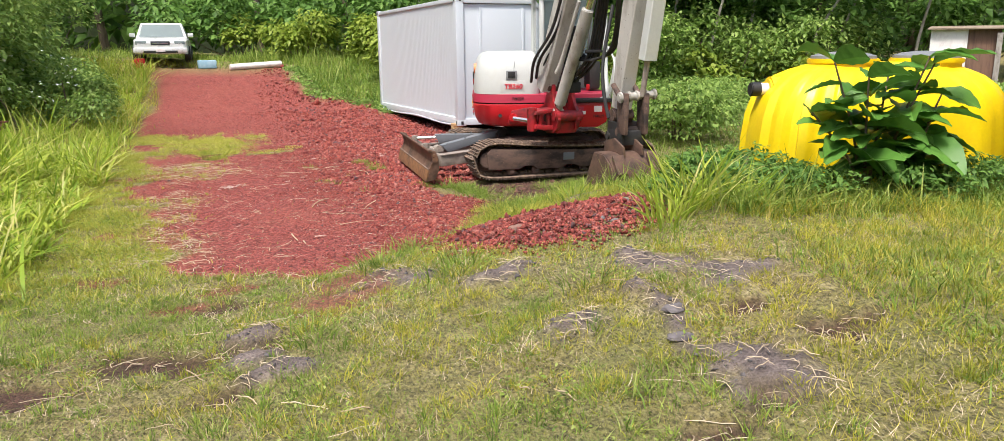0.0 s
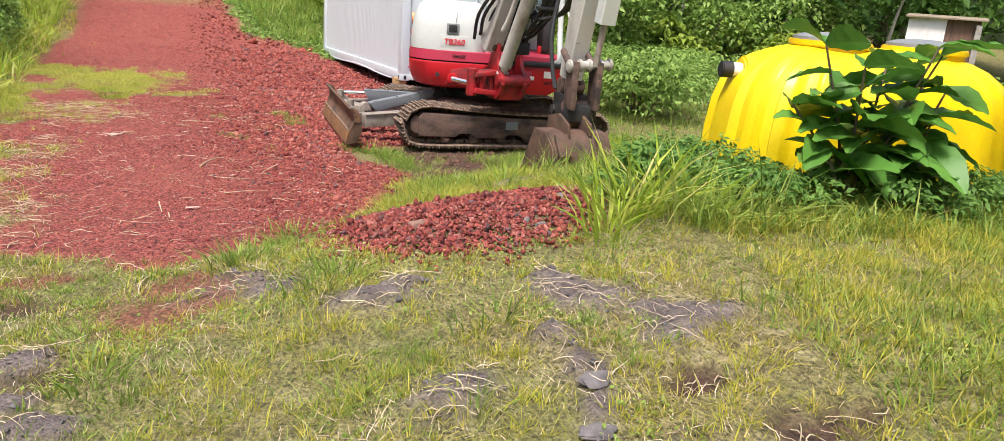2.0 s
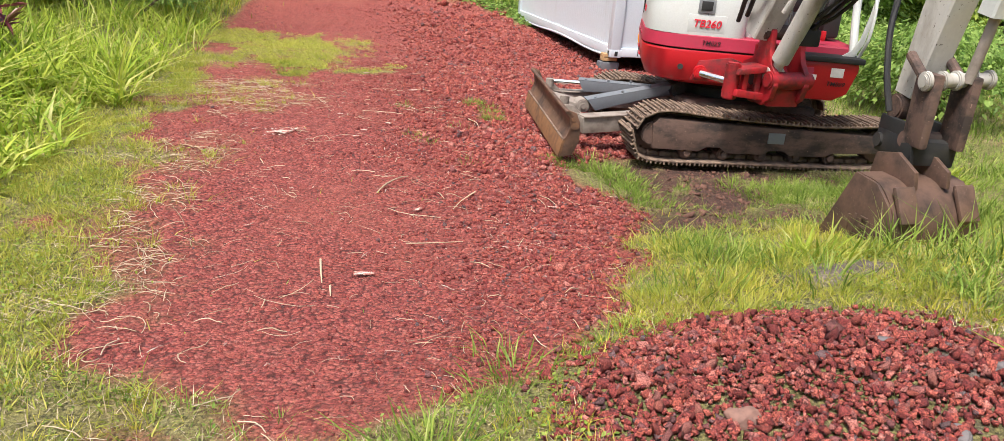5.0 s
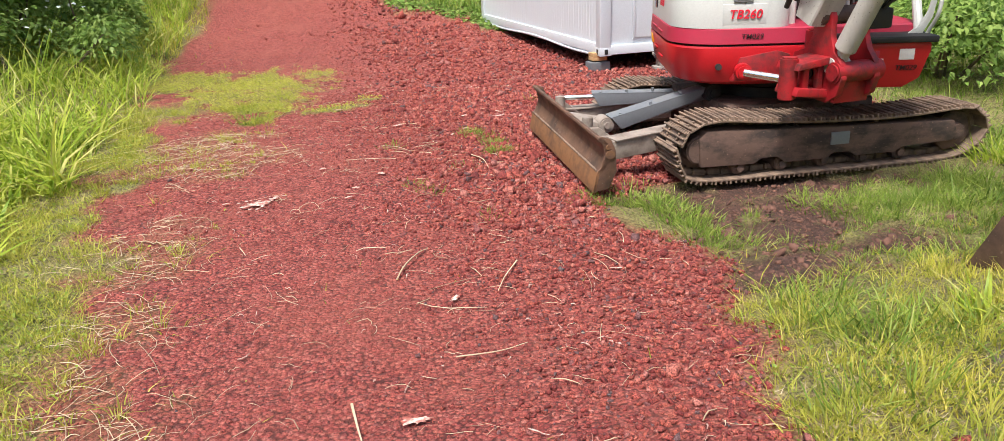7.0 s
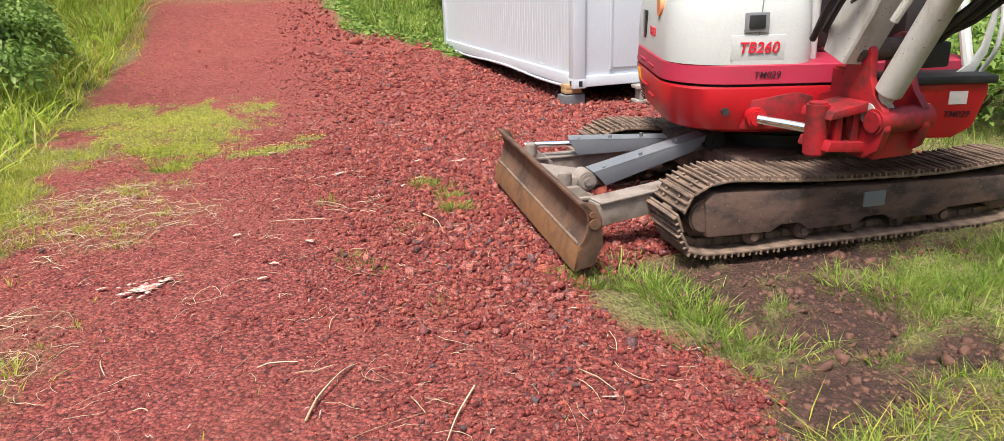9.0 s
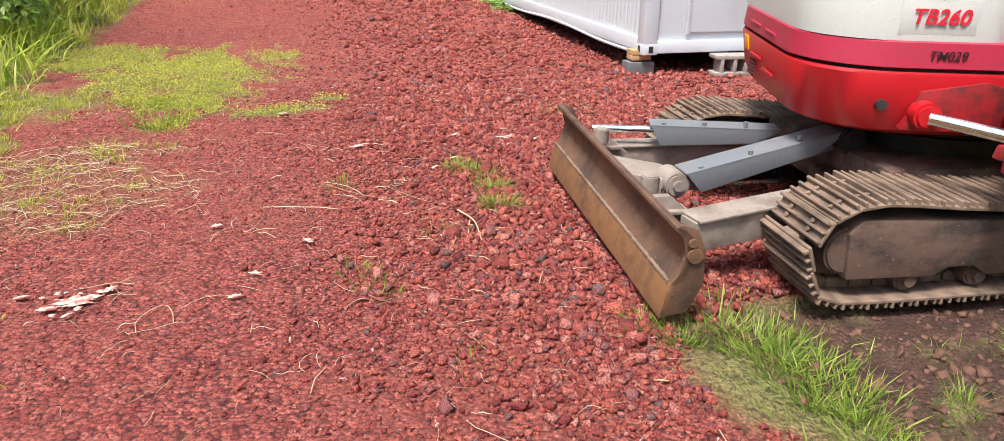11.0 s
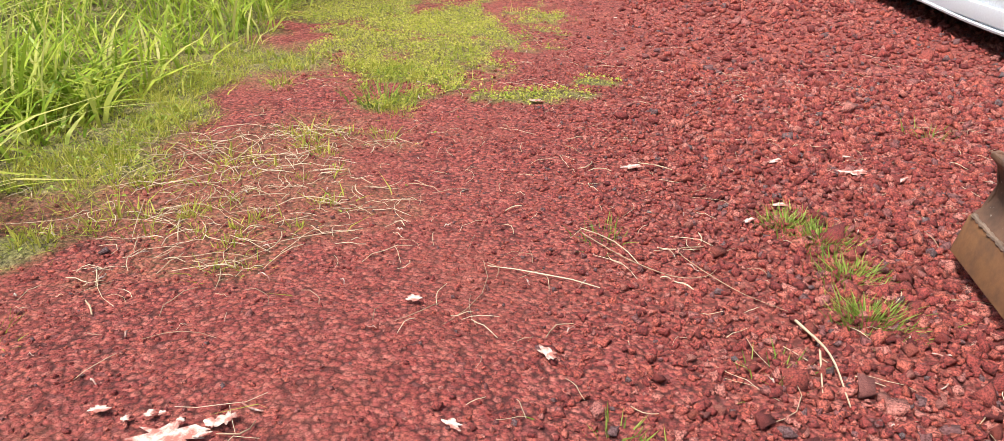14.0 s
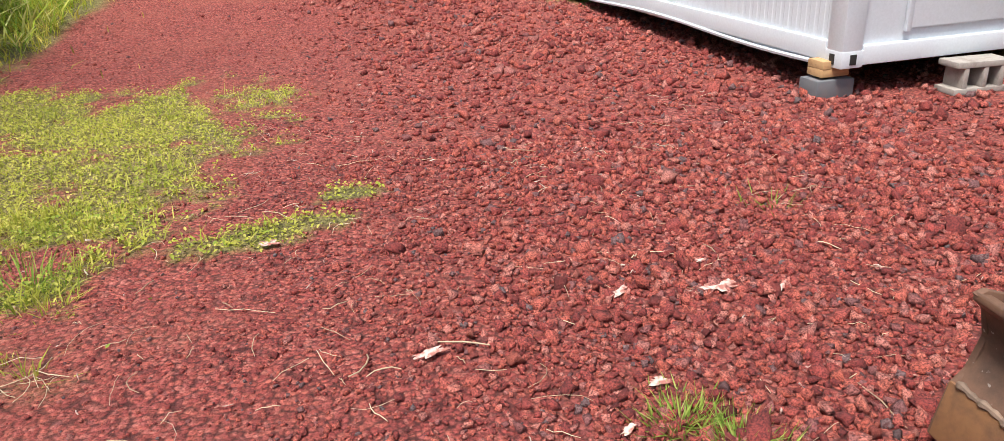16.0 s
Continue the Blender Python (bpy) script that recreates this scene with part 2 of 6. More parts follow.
def stones(x, y, z, size, seed=0, flat=0.7):
    """Broken cinder: knobbly lumps, joined."""
    r = np.random.default_rng(seed)
    n, m = len(x), len(ICO_V)
    v = ICO_V[None] * (1 + r.uniform(-0.5, 0.3, (n, m, 1))) + r.normal(0, 0.14, (n, m, 3))
    v = v * (np.stack((r.uniform(0.75, 1.3, n), r.uniform(0.7, 1.1, n), flat * r.uniform(0.7, 1.2, n)), 1) * np.asarray(size).reshape(-1, 1) / 2)[:, None]
    a, b = r.uniform(0, 2 * np.pi, (2, n, 1))
    b = (b - np.pi) * 0.33
    vx, vz = v[..., 0] * np.cos(b) - v[..., 2] * np.sin(b), v[..., 0] * np.sin(b) + v[..., 2] * np.cos(b)
    v = np.stack((vx * np.cos(a) - v[..., 1] * np.sin(a) + np.asarray(x)[:, None], vx * np.sin(a) + v[..., 1] * np.cos(a) + np.asarray(y)[:, None], vz + np.asarray(z)[:, None]), 2)
    return v.reshape(-1, 3), (np.arange(n)[:, None, None] * m + ICO_T).reshape(-1, 3)


# ---- materials ----
def material(name, rough=0.7, metal=0.0):
    m = bpy.data.materials.new(name)
    m.use_nodes = True
    b = m.node_tree.nodes["Principled BSDF"]
    b.inputs["Roughness"].default_value, b.inputs["Metallic"].default_value = rough, metal
    return m, m.node_tree, b


def ramp(nt, fac, stops):
    n = nt.nodes.new("ShaderNodeValToRGB")
    while len(n.color_ramp.elements) < len(stops):
        n.color_ramp.elements.new(0.5)
    for e, (p, c) in zip(n.color_ramp.elements, stops):
        e.position, e.color = p, (*c, 1) if len(c) == 3 else c
    nt.links.new(fac, n.inputs[0])
    return n.outputs[0]


def noise_node(nt, scale, detail=5, rough=0.6, stretch=(1, 1, 1), local=True):
    tc, mp, n = nt.nodes.new("ShaderNodeTexCoord"), nt.nodes.new("ShaderNodeMapping"), nt.nodes.new("ShaderNodeTexNoise")
    mp.inputs["Scale"].default_value = stretch
    n.inputs["Scale"].default_value, n.inputs["Detail"].default_value, n.inputs["Roughness"].default_value = scale, detail, rough
    nt.links.new(tc.outputs["Object"], mp.inputs[0])
    nt.links.new(mp.outputs[0], n.inputs["Vector"])
    return n.outputs["Fac"]


def mixed(nt, fac, a, b):
    n = nt.nodes.new("ShaderNodeMix")
    n.data_type = "RGBA"
    for sock, v in ((n.inputs[0], fac), (n.inputs[6], a), (n.inputs[7], b)):
        if isinstance(v, (int, float)):
            sock.default_value = v
        elif isinstance(v, tuple):
            sock.default_value = (*v, 1)
        else:
            nt.links.new(v, sock)
    return n.outputs[2]


def bump(nt, b, height, strength=0.4, distance=0.01):
    n = nt.nodes.new("ShaderNodeBump")
    n.inputs["Strength"].default_value, n.inputs["Distance"].default_value = strength, distance
    nt.links.new(height, n.inputs["Height"])
    nt.links.new(n.outputs[0], b.inputs["Normal"])


def worn(name, colour, dirt, rough=0.45, metal=0.0, amount=(0.5, 0.75), scale=3.0, fine=40.0, stretch=(1, 1, 1), bumps=0.15, chips=None):
    """A painted or bare surface with stains at two scales."""
    m, nt, b = material(name, rough, metal)
    big, small = noise_node(nt, scale, 6, 0.65, stretch), noise_node(nt, fine, 4, 0.6)
    tone = mixed(nt, ramp(nt, small, [(0.3, (0, 0, 0)), (0.7, (0.5, 0.5, 0.5))]), colour, tuple(0.82 * c for c in colour))
    col = mixed(nt, ramp(nt, big, [(amount[0], (0, 0, 0)), (amount[1], (1, 1, 1))]), tone, dirt)
    if chips:
        spots = noise_node(nt, 55, 3, 0.5)
        col = mixed(nt, ramp(nt, spots, [(0.68, (0, 0, 0)), (0.72, (1, 1, 1))]), col, chips)
    nt.links.new(col, b.inputs["Base Color"])
    r = nt.nodes.new("ShaderNodeMapRange")
    r.inputs["To Min"].default_value, r.inputs["To Max"].default_value = rough * 0.8, min(1, rough * 1.5)
    nt.links.new(big, r.inputs["Value"])
    nt.links.new(r.outputs[0], b.inputs["Roughness"])
    bump(nt, b, small, bumps, 0.004)
    return m


def leafy(name, stops, rough=0.5, through_light=0.42):
    """Leaves or blades, each with a shade of its own."""
    m, nt, b = material(name, rough)
    b.inputs["Specular IOR Level"].default_value = 0.5 if rough < 0.4 else 0.22
    geo = nt.nodes.new("ShaderNodeNewGeometry")
    col = ramp(nt, geo.outputs["Random Per Island"], stops)
    patchy = noise_node(nt, 1.3, 3)
    col = mixed(nt, ramp(nt, patchy, [(0.35, (0, 0, 0)), (0.7, (0.55, 0.55, 0.55))]), col, stops[-1][1])
    greener = noise_node(nt, 3.1, 4)
    col = mixed(nt, ramp(nt, greener, [(0.5, (0, 0, 0)), (0.68, (0.6, 0.6, 0.6))]), col, stops[0][1])
    nt.links.new(col, b.inputs["Base Color"])
    tr, mx = nt.nodes.new("ShaderNodeBsdfTranslucent"), nt.nodes.new("ShaderNodeMixShader")
    nt.links.new(col, tr.inputs["Color"])
    mx.inputs[0].default_value = through_light
    nt.links.new(b.outputs[0], mx.inputs[1])
    nt.links.new(tr.outputs[0], mx.inputs[2])
    nt.links.new(mx.outputs[0], nt.nodes["Material Output"].inputs["Surface"])
    return m


def cinder_material(name, by_object=False):
    m, nt, b = material(name, 0.9)
    pick = nt.nodes.new("ShaderNodeObjectInfo").outputs["Random"] if by_object else nt.nodes.new("ShaderNodeNewGeometry").outputs["Random Per Island"]
    col = ramp(nt, pick, [(0.0, (0.19, 0.03, 0.028)), (0.2, (0.4, 0.072, 0.06)), (0.4, (0.6, 0.15, 0.105)), (0.55, (0.28, 0.045, 0.042)), (0.7, (0.52, 0.12, 0.078)), (0.84, (0.66, 0.25, 0.2)), (0.94, (0.3, 0.1, 0.095)), (1.0, (0.15, 0.125, 0.13))])
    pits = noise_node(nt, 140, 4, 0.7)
    # The hollows are coloured dark, so their shade is painted onto each stone.
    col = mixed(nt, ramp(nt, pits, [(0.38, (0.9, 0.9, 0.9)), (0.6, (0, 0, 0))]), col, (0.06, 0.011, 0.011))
    nt.links.new(col, b.inputs["Base Color"])
    bump(nt, b, pits, 0.8, 0.01)
    return m


def ground_material():
    m, nt, b = material("earth", 0.95)
    def attr(n):
        a = nt.nodes.new("ShaderNodeAttribute")
        a.attribute_name = n
        return a.outputs["Fac"]
    big, mid, fine = noise_node(nt, 0.8, 6), noise_node(nt, 9, 6, 0.7), noise_node(nt, 75, 5, 0.75)
    red = ramp(nt, mid, [(0.32, (0.24, 0.042, 0.038)), (0.5, (0.48, 0.1, 0.086)), (0.68, (0.7, 0.2, 0.165))])
    cells = []
    for size in (48, 95):
        vo, tc = nt.nodes.new("ShaderNodeTexVoronoi"), nt.nodes.new("ShaderNodeTexCoord")
        vo.inputs["Scale"].default_value = size
        nt.links.new(tc.outputs["Object"], vo.inputs["Vector"])
        cells.append(vo)
    sep = nt.nodes.new("ShaderNodeSeparateColor")
    nt.links.new(cells[0].outputs["Color"], sep.inputs[0])
    pebble = ramp(nt, sep.outputs[0], [(0.0, (0.2, 0.03, 0.028)), (0.3, (0.4, 0.068, 0.057)), (0.6, (0.68, 0.18, 0.12)), (0.8, (0.72, 0.27, 0.21)), (0.92, (0.36, 0.062, 0.058)), (1.0, (0.12, 0.08, 0.08))])
    red = mixed(nt, 0.5, red, pebble)
    # Shade of the crevices painted in: cell rims and fine hollows go near black.
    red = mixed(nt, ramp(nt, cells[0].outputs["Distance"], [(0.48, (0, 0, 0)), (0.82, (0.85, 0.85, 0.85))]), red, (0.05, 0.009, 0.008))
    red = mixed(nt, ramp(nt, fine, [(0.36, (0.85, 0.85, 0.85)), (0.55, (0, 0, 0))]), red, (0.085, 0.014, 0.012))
    red = mixed(nt, ramp(nt, big, [(0.45, (0, 0, 0)), (0.75, (0.45, 0.45, 0.45))]), red, (0.38, 0.11, 0.075))
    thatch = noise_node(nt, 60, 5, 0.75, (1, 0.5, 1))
    turf = ramp(nt, mid, [(0.3, (0.15, 0.11, 0.048)), (0.5, (0.34, 0.275, 0.105)), (0.7, (0.55, 0.46, 0.25))])
    turf = mixed(nt, ramp(nt, big, [(0.42, (0.75, 0.75, 0.75)), (0.62, (0, 0, 0))]), turf, (0.25, 0.25, 0.07))
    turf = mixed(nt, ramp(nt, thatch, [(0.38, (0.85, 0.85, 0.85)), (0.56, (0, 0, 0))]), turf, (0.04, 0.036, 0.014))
    turf = mixed(nt, ramp(nt, fine, [(0.56, (0, 0, 0)), (0.7, (0.7, 0.7, 0.7))]), turf, (0.66, 0.56, 0.32))
    stone = ramp(nt, mid, [(0.3, (0.13, 0.1, 0.095)), (0.5, (0.24, 0.19, 0.175)), (0.7, (0.4, 0.32, 0.28))])
    stone = mixed(nt, ramp(nt, fine, [(0.42, (0.6, 0.6, 0.6)), (0.55, (0, 0, 0))]), stone, (0.08, 0.055, 0.05))
    soil = ramp(nt, mid, [(0.3, (0.045, 0.02, 0.014)), (0.55, (0.135, 0.06, 0.042)), (0.75, (0.26, 0.135, 0.1))])
    soil = mixed(nt, ramp(nt, fine, [(0.42, (0.7, 0.7, 0.7)), (0.58, (0, 0, 0))]), soil, (0.03, 0.018, 0.012))
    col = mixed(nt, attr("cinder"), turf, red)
    col = mixed(nt, attr("rock"), col, stone)
    col = mixed(nt, attr("soil"), col, soil)
    nt.links.new(col, b.inputs["Base Color"])
    add = nt.nodes.new("ShaderNodeMath")
    add.operation = "ADD"
    nt.links.new(mid, add.inputs[0])
    nt.links.new(fine, add.inputs[1])
    sub = nt.nodes.new("ShaderNodeMath")
    sub.operation = "SUBTRACT"
    nt.links.new(add.outputs[0], sub.inputs[0])
    nt.links.new(cells[0].outputs["Distance"], sub.inputs[1])
    bump(nt, b, sub.outputs[0], 0.9, 0.03)
    return m


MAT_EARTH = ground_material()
MAT_CINDER, MAT_CINDER_PICK = cinder_material("cinder"), cinder_material("cinder_lump", True)
MAT_TURF = leafy("turf", [(0.0, (0.13, 0.19, 0.024)), (0.3, (0.39, 0.41, 0.042)), (0.55, (0.64, 0.57, 0.075)), (0.75, (0.74, 0.6, 0.17)), (0.88, (0.54, 0.4, 0.18)), (1.0, (0.48, 0.46, 0.052))], 0.6)
MAT_LIME = leafy("lime_turf", [(0.0, (0.27, 0.34, 0.045)), (0.4, (0.46, 0.47, 0.065)), (0.8, (0.64, 0.57, 0.17)), (1.0, (0.48, 0.47, 0.08))], 0.6)
MAT_REED = leafy("broad_grass", [(0.0, (0.16, 0.28, 0.03)), (0.35, (0.36, 0.47, 0.05)), (0.7, (0.58, 0.62, 0.1)), (0.9, (0.66, 0.58, 0.26)), (1.0, (0.38, 0.48, 0.06))], 0.42)
MAT_LUSH = leafy("lush_grass", [(0.0, (0.09, 0.17, 0.026)), (0.35, (0.22, 0.34, 0.052)), (0.7, (0.4, 0.47, 0.1)), (0.9, (0.5, 0.52, 0.18)), (1.0, (0.26, 0.36, 0.06))], 0.42)
MAT_STRAW = leafy("straw", [(0.0, (0.42, 0.31, 0.2)), (0.5, (0.62, 0.49, 0.33)), (1.0, (0.74, 0.62, 0.46))], 0.6, 0.1)
MAT_VINE = leafy("vine_leaf", [(0.0, (0.09, 0.18, 0.035)), (0.4, (0.23, 0.36, 0.075)), (0.8, (0.42, 0.54, 0.16)), (1.0, (0.25, 0.37, 0.085))], 0.42)
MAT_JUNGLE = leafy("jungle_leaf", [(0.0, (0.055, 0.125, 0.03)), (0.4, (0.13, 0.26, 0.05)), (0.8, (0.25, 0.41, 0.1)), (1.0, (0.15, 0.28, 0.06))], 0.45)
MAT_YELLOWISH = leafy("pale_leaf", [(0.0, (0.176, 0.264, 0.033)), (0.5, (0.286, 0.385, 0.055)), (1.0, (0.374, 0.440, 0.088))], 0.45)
MAT_TI = leafy("ti_leaf", [(0.0, (0.096, 0.019, 0.029)), (0.5, (0.176, 0.040, 0.048)), (0.8, (0.256, 0.144, 0.096)), (1.0, (0.160, 0.032, 0.048))], 0.35, 0.2)
MAT_BIG_LEAF = leafy("broad_leaf", [(0.0, (0.045, 0.13, 0.022)), (0.5, (0.09, 0.23, 0.035)), (1.0, (0.18, 0.36, 0.07))], 0.4, 0.25)
MAT_PETAL = worn("petal", (0.85, 0.85, 0.8), (0.7, 0.7, 0.6), 0.6)
MAT_BARK = worn("bark", (0.2, 0.15, 0.11), (0.09, 0.07, 0.05), 0.85, 0, (0.4, 0.65), 6, 60, (1, 1, 0.2), 0.6)
MAT_PALE_BARK = worn("pale_bark", (0.42, 0.38, 0.32), (0.2, 0.17, 0.13), 0.85, 0, (0.45, 0.7), 6, 60, (1, 1, 0.2), 0.5)
MAT_WHITE = worn("white_paint", (0.62, 0.67, 0.72), (0.5, 0.53, 0.54), 0.38, 0, (0.6, 0.85), 1.5, 50, (1, 1, 0.35), 0.05)
MAT_HOOD = worn("hood_paint", (0.57, 0.585, 0.565), (0.46, 0.44, 0.4), 0.32, 0, (0.62, 0.85), 2.5, 70, (1, 1, 1), 0.04)
MAT_RED = worn("red_paint", (0.5, 0.012, 0.02), (0.33, 0.022, 0.028), 0.3, 0, (0.55, 0.85), 3, 60, (1, 1, 1), 0.05)
MAT_RED_DIRTY = worn("grimy_red_paint", (0.36, 0.013, 0.02), (0.1, 0.018, 0.018), 0.42, 0, (0.45, 0.66), 7, 60, (1, 1, 1), 0.1, (0.07, 0.03, 0.03))
MAT_BUCKET = worn("bucket_steel", (0.16, 0.095, 0.07), (0.055, 0.038, 0.032), 0.5, 0.35, (0.45, 0.7), 5, 50, (1, 1, 1), 0.25, (0.2, 0.14, 0.11))
MAT_BADGE = worn("orange_badge", (0.8, 0.22, 0.05), (0.7, 0.35, 0.2), 0.4)
MAT_BAND = worn("faded_band", (0.42, 0.025, 0.06), (0.3, 0.04, 0.065), 0.42, 0, (0.5, 0.8), 4, 60)
MAT_BOOM = worn("boom_paint", (0.5, 0.48, 0.44), (0.24, 0.21, 0.17), 0.5, 0, (0.46, 0.7), 3.5, 45, (1, 1, 0.4), 0.15, (0.09, 0.07, 0.055))
MAT_RUST = worn("rusty_steel", (0.21, 0.115, 0.075), (0.075, 0.05, 0.04), 0.6, 0.35, (0.42, 0.68), 4, 50, (1, 1, 1), 0.3, (0.3, 0.26, 0.23))
MAT_EDGE = worn("cutting_edge", (0.3, 0.15, 0.07), (0.12, 0.07, 0.05), 0.6, 0.3, (0.45, 0.7), 6, 50, (1, 1, 1), 0.3)
MAT_TRACK = worn("track_steel", (0.27, 0.19, 0.14), (0.1, 0.07, 0.055), 0.65, 0.25, (0.45, 0.7), 5, 60, (1, 1, 1), 0.4)
MAT_FRAME = worn("muddy_frame", (0.14, 0.085, 0.066), (0.045, 0.032, 0.028), 0.75, 0.05, (0.44, 0.6), 7, 45, (0.5, 1, 1), 0.6, (0.32, 0.2, 0.15))
MAT_GREY = worn("grey_steel", (0.2, 0.215, 0.235), (0.3, 0.26, 0.22), 0.45, 0.2, (0.58, 0.8), 4, 60, (1, 1, 1), 0.12)
MAT_ARM = worn("dusty_steel", (0.33, 0.28, 0.24), (0.16, 0.12, 0.1), 0.6, 0.15, (0.46, 0.7), 5, 60, (1, 1, 1), 0.2)
MAT_DARK = worn("black_rubber", (0.018, 0.018, 0.019), (0.05, 0.045, 0.04), 0.55, 0, (0.5, 0.75), 5, 60)
MAT_CHROME = worn("chrome", (0.85, 0.85, 0.86), (0.6, 0.58, 0.55), 0.12, 1.0, (0.6, 0.8), 5, 60)
MAT_AMBER = worn("amber_reflector", (0.95, 0.42, 0.01), (0.8, 0.32, 0.02), 0.3)
MAT_DECAL_RED = worn("red_decal", (0.72, 0.015, 0.04), (0.6, 0.03, 0.05), 0.4)
MAT_DECAL_DARK = worn("dark_decal", (0.04, 0.012, 0.015), (0.06, 0.02, 0.02), 0.5)
MAT_DECAL_PALE = worn("pale_decal", (0.85, 0.8, 0.78), (0.6, 0.5, 0.5), 0.5)
MAT_YELLOW = worn("yellow_plastic", (0.86, 0.62, 0.005), (0.8, 0.52, 0.01), 0.36, 0, (0.5, 0.8), 1.5, 30, (1, 1, 1), 0.06)
MAT_LID = worn("grey_plastic", (0.2, 0.21, 0.22), (0.3, 0.3, 0.3), 0.5)
MAT_TAN = worn("tan_paint", (0.74, 0.54, 0.33), (0.4, 0.22, 0.11), 0.55, 0, (0.5, 0.72), 3.0, 40, (1, 1, 0.3), 0.15, None)
MAT_TAN_RUST = worn("rusted_tan", (0.52, 0.33, 0.16), (0.18, 0.08, 0.04), 0.7, 0.1, (0.42, 0.62), 5, 40, (1, 1, 0.35), 0.35, (0.1, 0.045, 0.025))
MAT_CONCRETE = worn("concrete", (0.36, 0.33, 0.3), (0.2, 0.17, 0.15), 0.9, 0, (0.45, 0.7), 8, 90, (1, 1, 1), 0.5)
MAT_DARK_BLOCK = worn("dark_block", (0.14, 0.15, 0.165), (0.2, 0.16, 0.15), 0.9, 0, (0.5, 0.75), 8, 90, (1, 1, 1), 0.5)
MAT_TIMBER = worn("timber", (0.52, 0.33, 0.16), (0.33, 0.19, 0.09), 0.7, 0, (0.45, 0.7), 5, 50, (0.3, 4, 4), 0.25)
MAT_OLD_TIMBER = worn("weathered_timber", (0.33, 0.26, 0.19), (0.15, 0.11, 0.085), 0.85, 0, (0.42, 0.68), 5, 50, (0.3, 4, 4), 0.4)
MAT_CAR = worn("silver_paint", (0.72, 0.73, 0.72), (0.6, 0.6, 0.58), 0.25, 0.15, (0.6, 0.9), 2, 60, (1, 1, 1), 0.02)
MAT_SCRAP = worn("pale_scrap", (0.62, 0.52, 0.45), (0.36, 0.14, 0.11), 0.9, 0, (0.42, 0.58), 26, 110, (1, 1, 1), 0.5)
MAT_WOODY = worn("dead_wood", (0.42, 0.29, 0.19), (0.25, 0.15, 0.1), 0.8, 0, (0.45, 0.7), 15, 90, (1, 1, 1), 0.4)
MAT_BLUE = worn("blue_plastic", (0.3, 0.5, 0.62), (0.45, 0.6, 0.68), 0.5)
MAT_BROWN_SHEET = worn("brown_sheet", (0.2, 0.11, 0.075), (0.1, 0.06, 0.045), 0.7, 0, (0.45, 0.7), 4, 40, (3, 3, 0.4), 0.3)
m_, nt_, b_ = material("window_glass", 0.05)
b_.inputs["Base Color"].default_value = (0.35, 0.42, 0.42, 1)
b_.inputs["Transmission Weight"].default_value = 0.6
MAT_GLASS = m_
m_, nt_, b_ = material("dark_glass", 0.06)
b_.inputs["Base Color"].default_value = (0.02, 0.025, 0.03, 1)
MAT_DARK_GLASS = m_


def lettering(text, size, m, mat, parent, name="lettering", depth=0.002):
    """Raised letters that read along the local x, upright along y."""
    cu = bpy.data.curves.new(name, "FONT")
    cu.shear, cu.offset = 0.18, size * (0.012 if size > 0.08 else 0.002)
    cu.body, cu.size, cu.extrude, cu.align_x, cu.align_y = text, size, depth, "CENTER", "CENTER"
    tmp = bpy.data.objects.new("tmp", cu)
    scene.collection.objects.link(tmp)
    me = bpy.data.meshes.new_from_object(tmp.evaluated_get(bpy.context.evaluated_depsgraph_get()))
    bpy.data.objects.remove(tmp)
    bpy.data.curves.remove(cu)
    me.materials.clear()
    me.materials.append(mat)
    ob = new(name, me)
    ob.parent = parent
    ob.matrix_local = m
    return ob


# ---- ground ----
def spaced(a, b, step, reach):
    far = np.geomspace(step, reach, 34).cumsum()
    return np.concatenate((a - far[::-1], np.arange(a, b, step), b + far))


def build_ground():
    xs, ys = spaced(-5.5, 6.5, 0.05, 90), spaced(0.5, 18.5, 0.05, 90)
    X, Y = np.meshgrid(xs, ys)
    Z = land_z(X, Y)
    nx, ny = len(xs), len(ys)
    i = np.arange(nx * ny).reshape(ny, nx)
    a, b, c, d = i[:-1, :-1].ravel(), i[:-1, 1:].ravel(), i[1:, 1:].ravel(), i[1:, :-1].ravel()
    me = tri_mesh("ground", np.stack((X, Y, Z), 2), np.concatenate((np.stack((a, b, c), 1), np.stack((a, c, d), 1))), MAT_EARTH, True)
    for name, val in zip(("cinder", "rock", "soil"), zones(X, Y)):
        me.attributes.new(name, "FLOAT", "POINT").data.foreach_set("value", val.ravel().astype(np.float32))
    return tagged(new("ground", me), "uneven ground of thin turf, red cinder drive and bare lava rock", "ground", kind="structure")


ground = build_ground()


